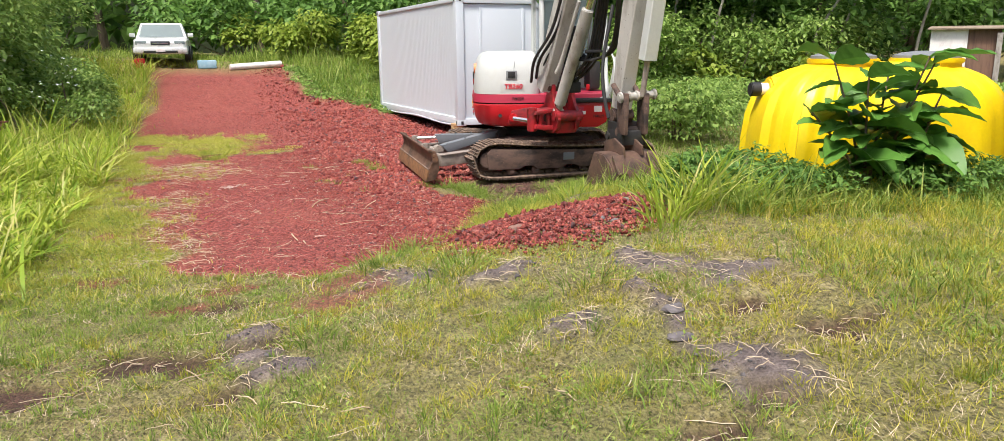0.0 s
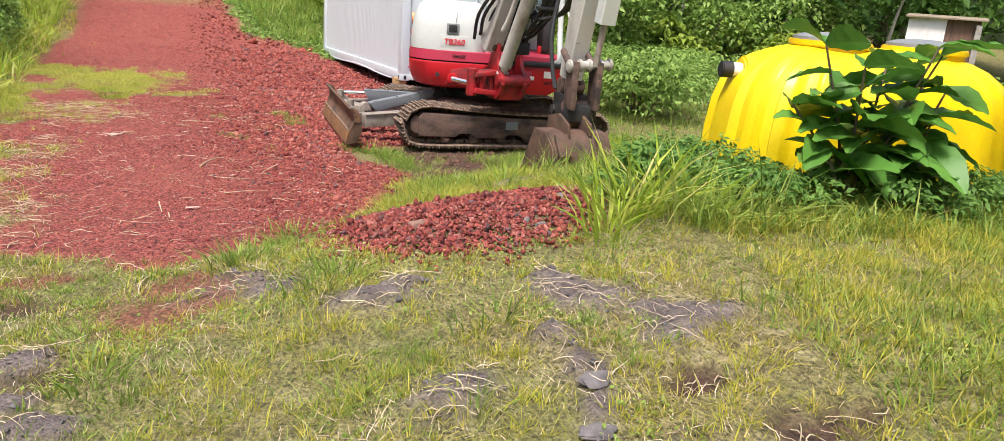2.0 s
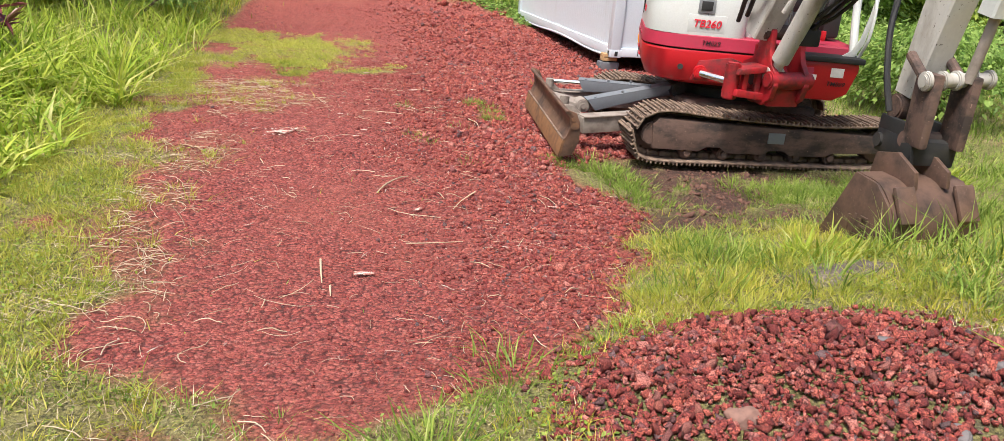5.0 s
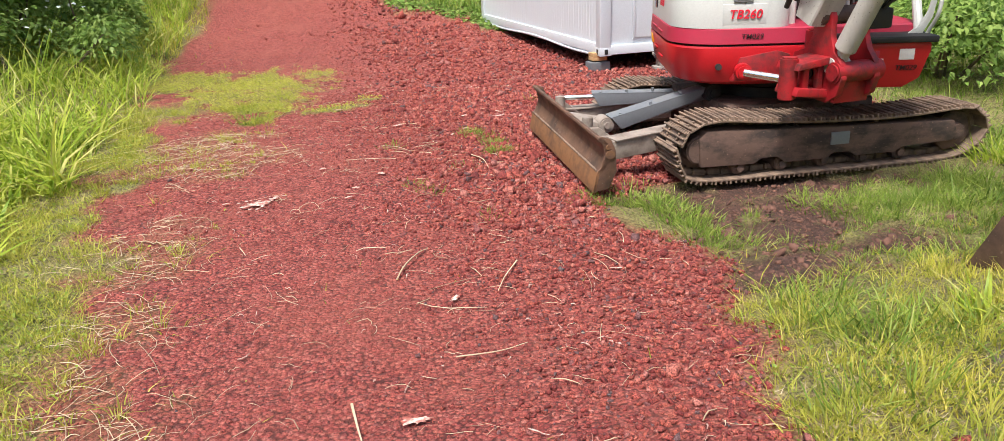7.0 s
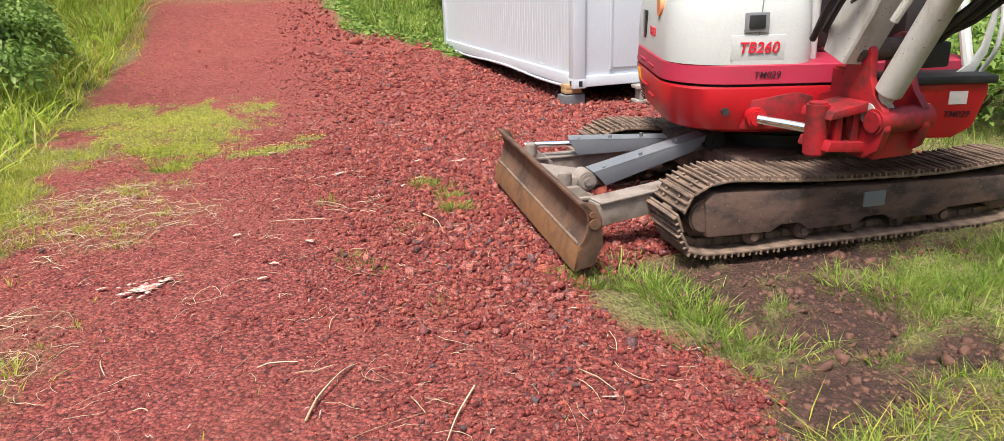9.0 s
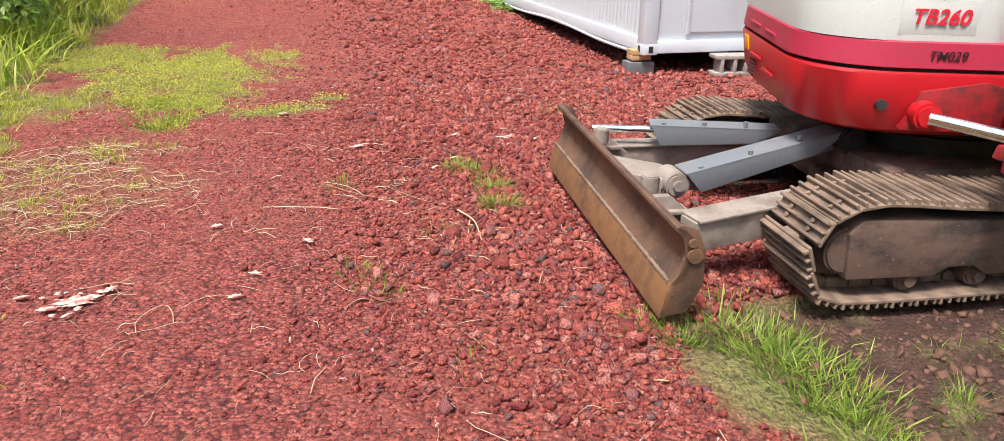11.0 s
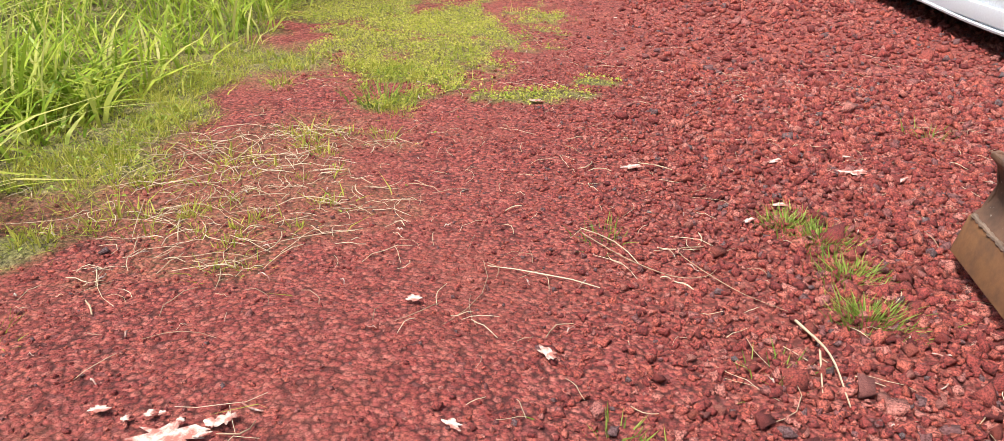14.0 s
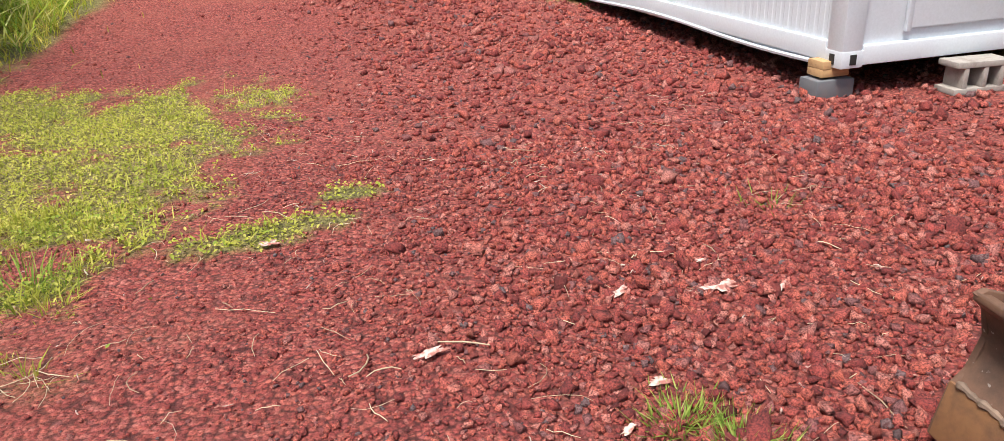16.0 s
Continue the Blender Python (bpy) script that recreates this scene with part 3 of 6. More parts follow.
# ---- excavator ----
def slab_track(exc, y0):
    """One crawler: its belt of steel plates, rollers, sprocket and side frame. y0: the middle of its width."""
    belt = new("crawler")
    belt.parent = exc
    belt.location = (0, y0, 0)
    # the loop of the belt in x and z
    loop = curve_points([(-1.25, 0, 0.26), (-1.19, 0, 0.11), (-1.02, 0, 0.035), (-0.3, 0, 0.03), (0.5, 0, 0.03), (1.08, 0, 0.035), (1.32, 0, 0.11), (1.42, 0, 0.25),
                         (1.35, 0, 0.38), (1.18, 0, 0.435), (0.6, 0, 0.41), (0.0, 0, 0.425), (-0.5, 0, 0.455), (-0.95, 0, 0.49), (-1.16, 0, 0.42), (-1.25, 0, 0.26)], 10)
    length = [0.0]
    for p, q in zip(loop, loop[1:]):
        length.append(length[-1] + (q - p).length)
    n = 47
    plate = join(box(0.125, 0.4, 0.018, bevel=0.004, seg=1), box(0.016, 0.4, 0.03, -0.045, 0, -0.02, 0.003, 1), box(0.014, 0.4, 0.026, 0.0, 0, -0.018, 0.003, 1), box(0.014, 0.4, 0.026, 0.045, 0, -0.018, 0.003, 1),
                 *[rod((sx, sy, -0.008), (sx, sy, -0.024), 0.013, 6) for sx in (-0.022, 0.022) for sy in (-0.09, 0.09)], box(0.11, 0.12, 0.05, 0, 0, 0.03, 0.01, 1))
    me = mesh_of(plate, "track_shoe", MAT_TRACK)
    for k in range(n):
        s = length[-1] * k / n
        j = max(i for i in range(len(loop)) if length[i] <= s)
        j = min(j, len(loop) - 2)
        u = (s - length[j]) / (length[j + 1] - length[j])
        p, d = loop[j].lerp(loop[j + 1], u), (loop[j + 1] - loop[j]).normalized()
        ob = new("track_shoe", me)
        ob.parent = belt
        inward = Vector((-d.z, 0, d.x))
        ob.matrix_local = Matrix(((d.x, 0, inward.x, p.x), (0, 1, 0, 0), (d.z, 0, inward.z, p.z), (0, 0, 0, 1)))
    side = -1 if y0 < 0 else 1
    frame_pts = [(-1.06, 0.14), (-0.62, 0.13), (-0.55, 0.17), (-0.42, 0.17), (-0.35, 0.12), (0.0, 0.12), (0.06, 0.16), (0.2, 0.16), (0.26, 0.12), (0.6, 0.12), (0.68, 0.16), (1.12, 0.17), (1.16, 0.24), (1.12, 0.34), (0.7, 0.355), (0.1, 0.37), (-0.6, 0.4), (-1.02, 0.42), (-1.08, 0.36)]
    part("track_frame", prism(frame_pts, -0.18, 0.18, 0.012), MAT_FRAME, belt)
    part("step_plate", box(0.16, 0.012, 0.1, 0.1, side * 0.186, 0.28, 0.004), MAT_GREY, belt)
    part("idler", join(rod((1.18, -0.1, 0.235), (1.18, 0.1, 0.235), 0.16, 28, bevel=0.01), rod((1.18, -0.16, 0.235), (1.18, 0.16, 0.235), 0.07, 16, bevel=0.01)), MAT_FRAME, belt)
    teeth = [box(0.05, 0.05, 0.06, -1.02 + 0.17 * math.cos(a), 0, 0.27 + 0.17 * math.sin(a), 0.008, 1, (0, -math.degrees(a) + 90, 0)) for a in np.linspace(0, 2 * math.pi, 19, endpoint=False)]
    part("sprocket", join(rod((-1.02, -0.04, 0.27), (-1.02, 0.04, 0.27), 0.17, 28), rod((-1.06, -0.16, 0.27), (-1.06, 0.16, 0.27), 0.11, 24, bevel=0.012), *teeth), MAT_FRAME, belt)
    for x in (-0.72, -0.36, 0.0, 0.34, 0.68):
        part("road_roller", join(rod((x, -0.14, 0.105), (x, 0.14, 0.105), 0.06, 16, bevel=0.01), rod((x, -0.165, 0.105), (x, 0.165, 0.105), 0.03, 12)), MAT_FRAME, belt)
    for x in (-0.25, 0.45):
        part("carrier_roller", rod((x, -0.12, 0.375), (x, 0.12, 0.375), 0.03, 16, bevel=0.008), MAT_FRAME, belt)


def house_ring(z, grow, lift=0.0):
    """The outline of the upper body at one height: rounded at the rear and at the side corners."""
    pts = []
    w, f, r = 0.93 + grow, -0.86 - grow, 0.95 + grow
    for cx, cy, rad, a0, a1 in ((-w + 0.42, f + 0.42, 0.42, 180, 270), (w - 0.16, f + 0.16, 0.16, 270, 360), (w - 0.55, r - 0.55, 0.55, 0, 90), (-w + 0.55, r - 0.55, 0.55, 90, 180)):
        for a in np.linspace(a0, a1, 9):
            pts.append((cx + rad * math.cos(radians(a)), cy + rad * math.sin(radians(a)), z))
    return pts


def dozer_blade(exc):
    """The blade: a rolled plate with a cutting edge, end cheeks and brackets, and its arms and guarded ram."""
    bl = new("dozer_blade")
    bl.parent = exc
    bl.matrix_local = pose(-1.84, 0, 0.055, 1.2, 0, 0) @ Matrix.Diagonal((1, 1, 0.95, 1))
    section = [(-0.05, 0.155), (-0.022, 0.2), (0.006, 0.26), (0.008, 0.32), (-0.014, 0.385), (-0.05, 0.42), (-0.045, 0.44), (-0.01, 0.432), (0.03, 0.39), (0.045, 0.32), (0.04, 0.25), (0.012, 0.18), (-0.02, 0.15)]
    part("mouldboard", prism(section, -1.0, 1.0, 0.003, 1), MAT_RUST, bl, "rust-brown rolled steel plate")
    part("cutting_edge", prism([(-0.085, 0.0), (-0.06, -0.005), (-0.025, 0.165), (-0.055, 0.168)], -1.0, 1.0, 0.004), MAT_EDGE, bl, "worn orange-brown steel strip")
    part("weld_bead", tube([(-0.05, y, 0.172 + 0.002 * math.sin(y * 60)) for y in np.arange(-0.99, 0.99, 0.012)], [0.0095 + 0.003 * math.sin(y * 171) + 0.0015 * math.sin(y * 437) for y in np.arange(-0.99, 0.99, 0.012)], 7), MAT_TRACK, bl)
    cheek = [(-0.085, 0.0), (0.04, 0.02), (0.1, 0.16), (0.09, 0.33), (0.05, 0.42), (-0.02, 0.445), (-0.05, 0.435), (-0.012, 0.38), (0.008, 0.3), (-0.02, 0.2), (-0.055, 0.16)]
    for y in (-1.0, 0.985):
        part("end_cheek", prism(cheek, y, y + 0.02, 0.004), MAT_RUST, bl)
    part("lifting_eye", join(rod((0.045, -0.98, 0.3), (0.045, -1.012, 0.3), 0.035, 16), rod((0.03, -0.985, 0.36), (0.03, -1.01, 0.36), 0.02, 12)), MAT_EDGE, bl)
    for y in (-0.5, 0.5):
        part("bracket", join(prism([(0.03, 0.2), (0.2, 0.2), (0.26, 0.26), (0.12, 0.38), (0.03, 0.38)], y - 0.02, y + 0.02, 0.005), box(0.17, 0.1, 0.02, 0.125, y, 0.3, 0.004)), MAT_ARM, bl)
        part("pin_stub", rod((0.06, y * 0.8, 0.36), (0.06, y * 0.8, 0.45), 0.045, 16, bevel=0.006), MAT_ARM, bl)
    part("centre_gusset", prism([(0.03, 0.22), (0.34, 0.24), (0.34, 0.3), (0.03, 0.37)], -0.16, 0.16, 0.01), MAT_ARM, bl)
    for s in (-1, 1):
        a0, a1 = Vector((-1.66, 0.62 * s, 0.25)), Vector((-0.72, 0.42 * s, 0.3))
        d = a1 - a0
        arm = box(d.length, 0.13, 0.15, 0, 0, 0, 0.012)
        arm = at(arm, Matrix.Translation((a0 + a1) / 2) @ d.to_track_quat("X", "Z").to_matrix().to_4x4())
        part("push_arm", arm, MAT_ARM, exc, "dusty grey welded box arm")
        part("arm_lip", at(box(d.length * 0.98, 0.165, 0.012, 0, 0, 0.08, 0.003), Matrix.Translation((a0 + a1) / 2) @ d.to_track_quat("X", "Z").to_matrix().to_4x4()), MAT_ARM, exc)
        g0, g1 = Vector((-1.5, 0.15 * s, 0.34)), Vector((-0.62, 0.13 * s, 0.58))
        if s > 0:
            g0, g1 = Vector((-1.45, 0.5, 0.42)), Vector((-0.7, 0.3, 0.46))
        d = g1 - g0
        m = Matrix.Translation((g0 + g1) / 2) @ d.to_track_quat("X", "Z").to_matrix().to_4x4()
        guard = join(at(prism([(-d.length / 2 + 0.06, -0.055), (d.length / 2 - 0.2, -0.05), (d.length / 2 - 0.06, 0.0), (d.length / 2 - 0.04, 0.03), (-d.length / 2, 0.07)], -0.08, -0.07, 0.003), m),
                     at(prism([(-d.length / 2, 0.058), (d.length / 2 - 0.06, 0.02), (d.length / 2 - 0.04, 0.03), (-d.length / 2, 0.07)], -0.08, 0.08, 0.003), m), *[at(rod((s0 * d.length, -0.05, 0.05), (s0 * d.length, -0.05, 0.075), 0.014, 8), m) for s0 in (-0.4, -0.1, 0.2)])
        part("ram_guard", guard, MAT_GREY, exc, "bent blue-grey steel cover plate")
    part("ram_barrel", rod((-1.3, -0.13, 0.37), (-0.62, -0.1, 0.53), 0.055, 20, bevel=0.006), MAT_GREY, exc)
    part("ram_rod", rod((-1.62, -0.14, 0.3), (-1.25, -0.13, 0.38), 0.028, 16), MAT_CHROME, exc, "polished chrome rod")
    part("spare_rod", rod((-1.76, 0.62, 0.43), (-1.2, 0.42, 0.45), 0.022, 16), MAT_CHROME, exc)
    part("ram_clevis", join(rod((-1.55, -0.22, 0.34), (-1.55, -0.04, 0.34), 0.065, 20, bevel=0.01), box(0.22, 0.1, 0.09, -1.48, -0.13, 0.34, 0.02), rod((-1.55, -0.24, 0.34), (-1.55, -0.02, 0.34), 0.03, 14, bevel=0.004)), MAT_ARM, exc)
    part("pivot_boss", join(rod((-0.62, -0.24, 0.55), (-0.62, -0.02, 0.55), 0.075, 20, bevel=0.01), rod((-0.62, -0.26, 0.55), (-0.62, 0.0, 0.55), 0.035, 14)), MAT_DARK, exc)


def build_excavator():
    exc = thing("excavator", pose(2.92, 11.3, 0.0, 0, 0, 3.6), "white and red compact crawler excavator with muddy steel tracks", "excavator")
    slab_track(exc, -0.8), slab_track(exc, 0.8)
    part("car_body", box(1.3, 1.2, 0.22, 0, 0, 0.4, 0.05), MAT_FRAME, exc)
    for x in (-0.4, 0.45):
        part("cross_beam", box(0.5, 1.3, 0.16, x, 0, 0.34, 0.03), MAT_FRAME, exc)
    part("slew_ring", join(rod((0, 0, 0.5), (0, 0, 0.64), 0.46, 40, bevel=0.01), rod((0, 0, 0.56), (0, 0, 0.6), 0.5, 40)), MAT_DARK, exc)
    dozer_blade(exc)
    part("hose", tube(curve_points([(-0.55, 0.1, 0.5), (-0.45, -0.15, 0.42), (-0.2, -0.3, 0.5), (-0.1, -0.2, 0.6)], 8), 0.018), MAT_DARK, exc)

    # upper body, turned to face the mound
    up = new("upper_body")
    up.parent = exc
    up.matrix_local = pose(0.03, 0.1, 0, 0, 0, -14.5)
    rings = [house_ring(z, g) for z, g in ((0.66, -0.2), (0.67, -0.1), (0.70, -0.04), (0.78, 0.0), (0.97, 0.03), (0.985, 0.025))]
    part("lower_skirt", grid_mesh(rings, cap=True), MAT_RED, up, "glossy red lower body panel")
    part("shadow_gap", grid_mesh([house_ring(0.985, 0.0), house_ring(1.0, 0.0)], cap=True), MAT_DARK, up)
    part("upper_band", grid_mesh([house_ring(z, g) for z, g in ((1.0, 0.02), (1.005, 0.03), (1.115, 0.02), (1.122, 0.012))], cap=True), MAT_BAND, up, "sun-faded pinkish red band")
    def hood_ring(z, inset, x0=-0.93, x1=-0.05, y0=-0.86, y1=0.95):
        pts = []
        a0x, a1x, b0, b1 = x0 + inset, x1 - inset * 0.4, y0 + inset, y1 - inset
        for cx, cy, rad, s in ((a0x + 0.38, b0 + 0.38, 0.38, 180), (a1x - 0.16, b0 + 0.16, 0.16, 270), (a1x - 0.1, b1 - 0.1, 0.1, 0), (a0x + 0.45, b1 - 0.45, 0.45, 90)):
            for a in np.linspace(s, s + 90, 8):
                pts.append((cx + rad * math.cos(radians(a)), cy + rad * math.sin(radians(a)), z))
        return pts
    part("hood", grid_mesh([hood_ring(z, i) for z, i in ((1.122, -0.01), (1.2, -0.012), (1.4, 0.0), (1.55, 0.03), (1.63, 0.07), (1.68, 0.13), (1.7, 0.22))], cap=True), MAT_HOOD, up, "dusty white rounded engine cover")
    part("hood_seam", tube([(-0.42, -0.865, 1.1), (-0.42, -0.868, 1.3), (-0.4, -0.845, 1.52), (-0.38, -0.77, 1.66)], 0.004, 6), MAT_LID, up)
    part("badge_pad", box(0.34, 0.02, 0.16, -0.42, -0.862, 1.225, 0.009), MAT_HOOD, up)
    part("latch_recess", box(0.15, 0.012, 0.12, -0.44, -0.876, 1.38, 0.01), MAT_LID, up)
    part("latch", box(0.1, 0.012, 0.08, -0.44, -0.885, 1.385, 0.01), MAT_DARK, up, "black plastic latch")
    lettering("TB260", 0.094, pose(-0.42, -0.879, 1.225, 90, 0, 0), MAT_DECAL_RED, up)
    lettering("TM029", 0.058, pose(-0.36, -0.892, 1.06, 90, 0, 0), MAT_DECAL_DARK, up)
    lettering("TB260", 0.085, pose(-0.944, -0.1, 1.27, 90, 0, -90), MAT_DECAL_RED, up)
    part("round_badge", rod((-0.9, -0.3, 1.46), (-0.944, -0.3, 1.46), 0.07, 24), MAT_BADGE, up)
    part("side_window", box(0.02, 0.14, 0.2, -0.94, 0.24, 1.3, 0.02), MAT_DARK_GLASS, up)
    part("reflector", box(0.014, 0.09, 0.085, -0.953, 0.36, 0.92, 0.005, rot=(0, -6, 0)), MAT_AMBER, up, "amber square reflector")
    for y, z, w in ((0.18, 1.05, 0.2), (-0.16, 1.045, 0.18), (0.1, 0.88, 0.2), (-0.2, 0.84, 0.18)):
        part("pressed_rib", box(0.016, w * 1.2, 0.018, -0.958, y, z, 0.008), MAT_RED if z < 1 else MAT_BAND, up)
    for k in range(5):
        part("vent_slot", box(0.008, 0.12, 0.008, -0.95, 0.2, 0.76 + 0.02 * k, 0.002), MAT_DARK, up)
    part("side_hole", rod((-0.6, -0.85, 0.83), (-0.6, -0.885, 0.83), 0.025, 18), MAT_DARK, up)
    # swing ram recess and ram at the front
    part("ram_recess", prism([(-0.5, 0.72), (-0.06, 0.72), (-0.06, 0.92), (-0.16, 0.95), (-0.44, 0.9)], -0.893, -0.6, 0.006), MAT_RED_DIRTY, up)
    part("ram_socket", rod((-0.42, -0.97, 0.8), (-0.42, -0.86, 0.8), 0.062, 22, bevel=0.015), MAT_RED, up)
    part("swing_rod", rod((-0.42, -0.98, 0.8), (-0.12, -1.2, 0.77), 0.03, 16), MAT_CHROME, up)
    # front right floor of the cab
    part("cab_floor_panel", prism([(0.2, 0.68), (0.72, 0.68), (0.84, 0.75), (0.9, 0.95), (0.9, 1.02), (0.2, 1.02)], -1.12, -0.84, 0.03), MAT_RED, up)
    part("floor_edge", box(0.76, 0.34, 0.05, 0.55, -0.98, 1.04, 0.015), MAT_DARK, up)
    part("recess_panel", box(0.24, 0.012, 0.16, 0.4, -1.122, 0.88, 0.02), MAT_BAND, up)
    lettering("TM029", 0.055, pose(0.72, -1.126, 0.83, 90, 0, 0), MAT_DECAL_DARK, up)
    part("warning_label", box(0.11, 0.006, 0.08, 0.72, -1.122, 0.93, 0.003), MAT_DECAL_PALE, up)
    part("label_bar", box(0.26, 0.006, 0.045, 0.42, -1.13, 0.88, 0.003), MAT_DECAL_PALE, up)
    # cab
    for x, y in ((0.0, -0.62), (0.88, -0.62), (0.0, 0.62), (0.88, 0.62)):
        part("cab_pillar", tube(curve_points([(x, y - (0.28 if y < 0 < x else 0), 1.06), (x, y - (0.1 if y < 0 < x else 0), 1.5), (x, y, 2.1), (x, y + (0.08 if y < 0 else -0.05), 2.5)], 6), 0.035, 10), MAT_HOOD, up)
    part("cab_roof", box(1.0, 1.4, 0.1, 0.44, 0.02, 2.54, 0.04), MAT_HOOD, up)
    part("cab_back", box(0.86, 0.04, 0.6, 0.44, 0.62, 1.35, 0.02), MAT_HOOD, up)
    part("cab_side", box(0.03, 1.0, 0.5, -0.0, 0.1, 1.35, 0.01), MAT_HOOD, up)
    part("side_glass", box(0.012, 1.05, 0.85, 0.0, 0.06, 2.03, 0.002), MAT_GLASS, up)
    part("rear_glass", box(0.8, 0.012, 0.8, 0.44, 0.62, 2.05, 0.002), MAT_GLASS, up)
    seat = new("operator_seat")
    seat.parent = up
    part("cushion", box(0.48, 0.46, 0.14, 0.46, 0.12, 1.42, 0.05), MAT_DARK, seat)
    part("backrest", box(0.46, 0.14, 0.62, 0.46, 0.4, 1.75, 0.06, rot=(8, 0, 0)), MAT_DARK, seat)
    for x in (0.14, 0.8):
        part("console", box(0.16, 0.5, 0.4, x, -0.1, 1.35, 0.04), MAT_DARK, up)
        part("control_lever", tube(curve_points([(x, -0.3, 1.5), (x + 0.01, -0.36, 1.65), (x, -0.33, 1.78)], 6), [0.012] * 12 + [0.022], 8), MAT_DARK, up)
    for x in (0.36, 0.5):
        part("pedal_lever", tube([(x, -0.6, 1.08), (x, -0.55, 1.3), (x + 0.02, -0.5, 1.52)], 0.012, 8), MAT_DARK, up)
    part("red_knob", box(0.05, 0.05, 0.09, 0.64, -0.72, 1.2, 0.02), MAT_RED, up)
    part("grab_rail", tube(curve_points([(0.9, -1.0, 1.06), (0.93, -1.08, 1.25), (0.95, -1.0, 1.55), (0.9, -0.8, 1.75)], 8), 0.014, 10), MAT_HOOD, up)
    part("mudguard", prism([(0.76, 1.06), (0.87, 1.06), (0.93, 1.18), (0.96, 1.4), (0.985, 1.62), (0.955, 1.62), (0.925, 1.4), (0.89, 1.22), (0.84, 1.12)], -0.99, -0.97, 0.005), MAT_HOOD, up)

    # swing bracket
    br = new("swing_bracket")
    br.parent = exc
    br.matrix_local = pose(-0.06, -1.12, 0, 0, 0, 6)
    for x in (-0.17, 0.12):
        part("cheek_plate", at(prism([(-0.3, 0.66), (0.1, 0.63), (0.21, 0.7), (0.25, 0.82), (0.22, 0.93), (0.14, 1.01), (0.1, 1.1), (0.09, 1.24), (0.06, 1.31), (0.0, 1.335), (-0.06, 1.31), (-0.09, 1.24), (-0.1, 1.1), (-0.16, 1.0), (-0.3, 0.95)], -0.025, 0.025, 0.01), pose(x, 0, 0, 0, 0, -90)), MAT_RED_DIRTY, br)
    part("bracket_core", box(0.3, 0.34, 0.22, -0.02, 0.14, 0.74, 0.03), MAT_RED_DIRTY, br)
    part("front_web", box(0.3, 0.05, 0.3, -0.02, -0.14, 0.78, 0.02), MAT_RED_DIRTY, br)
    part("swing_arm", join(prism([(-0.46, 0.7), (-0.1, 0.66), (-0.1, 0.72), (-0.44, 0.76)], -0.12, 0.14, 0.012), prism([(-0.46, 0.88), (-0.1, 0.92), (-0.1, 0.98), (-0.44, 0.93)], -0.12, 0.14, 0.012),
                           *[box(0.05, 0.05, 0.2, x, -0.06, 0.83, 0.01) for x in (-0.36, -0.24)], rod((-0.45, 0.0, 0.66), (-0.45, 0.0, 0.97), 0.065, 20, bevel=0.012)), MAT_RED_DIRTY, br)
    part("vertical_pin", rod((-0.02, 0.24, 0.6), (-0.02, 0.24, 1.12), 0.1, 24, bevel=0.015), MAT_RED_DIRTY, br)
    part("boom_pin", rod((-0.24, 0.0, 1.24), (0.2, 0.0, 1.24), 0.065, 20, bevel=0.01), MAT_FRAME, br)
    part("ram_pin", rod((-0.22, -0.17, 0.86), (0.2, -0.17, 0.86), 0.075, 20, bevel=0.015), MAT_RED_DIRTY, br)
    part("bracket_hole", rod((-0.2, 0.1, 0.82), (-0.205, 0.1, 0.82), 0.05, 18), MAT_DARK, br)

    # boom, ram, stick, linkage and bucket in plan of the digging line
    inv = exc.matrix_world.inverted()
    dig = new("digging_arm")
    dig.parent = exc
    dig.matrix_local = inv @ Matrix.Translation((0.05, 0.1, 0.0))
    P = Vector
    def beam(name, pts, wide, mat=MAT_BOOM, label=""):
        """A welded box beam; pts: place and depth of the section along it."""
        rings = []
        for k, (p, h) in enumerate(pts):
            p = P(p)
            d = (P(pts[min(k + 1, len(pts) - 1)][0]) - P(pts[max(k - 1, 0)][0])).normalized()
            side = P((1, 0.1, 0)).normalized()
            n = side.cross(d).normalized()
            side = d.cross(n).normalized()
            c = 0.012
            w = wide / 2
            rings.append([p + side * a + n * b for a, b in ((-w + c, -h / 2), (w - c, -h / 2), (w, -h / 2 + c), (w, h / 2 - c), (w - c, h / 2), (-w + c, h / 2), (-w, h / 2 - c), (-w, -h / 2 + c))])
        return part(name, grid_mesh(rings, cap=True), mat, dig, label)
    beam("boom", [((2.66, 10.12, 1.2), 0.2), ((2.7, 10.02, 1.5), 0.3), ((2.78, 9.8, 2.1), 0.34), ((2.85, 9.5, 2.75), 0.36), ((2.9, 8.85, 3.2), 0.32), ((2.95, 7.6, 3.3), 0.2)], 0.2, label="scuffed pale grey box boom")
    part("boom_ram", rod((2.78, 9.88, 1.02), (2.93, 9.28, 2.2), 0.076, 24, bevel=0.01), MAT_BOOM, dig)
    part("boom_ram_rod", rod((2.93, 9.28, 2.2), (2.98, 9.05, 2.7), 0.04, 18), MAT_CHROME, dig)
    part("boom_ram_eye", join(rod((2.7, 9.93, 0.9), (2.84, 9.95, 0.9), 0.07, 20, bevel=0.01), rod((2.77, 9.93, 0.9), (2.785, 9.86, 1.06), 0.045, 16)), MAT_BOOM, dig)
    beam("boom_guard", [((2.93, 9.75, 1.4), 0.1), ((3.0, 9.5, 2.0), 0.12), ((3.06, 9.2, 2.7), 0.12)], 0.04)
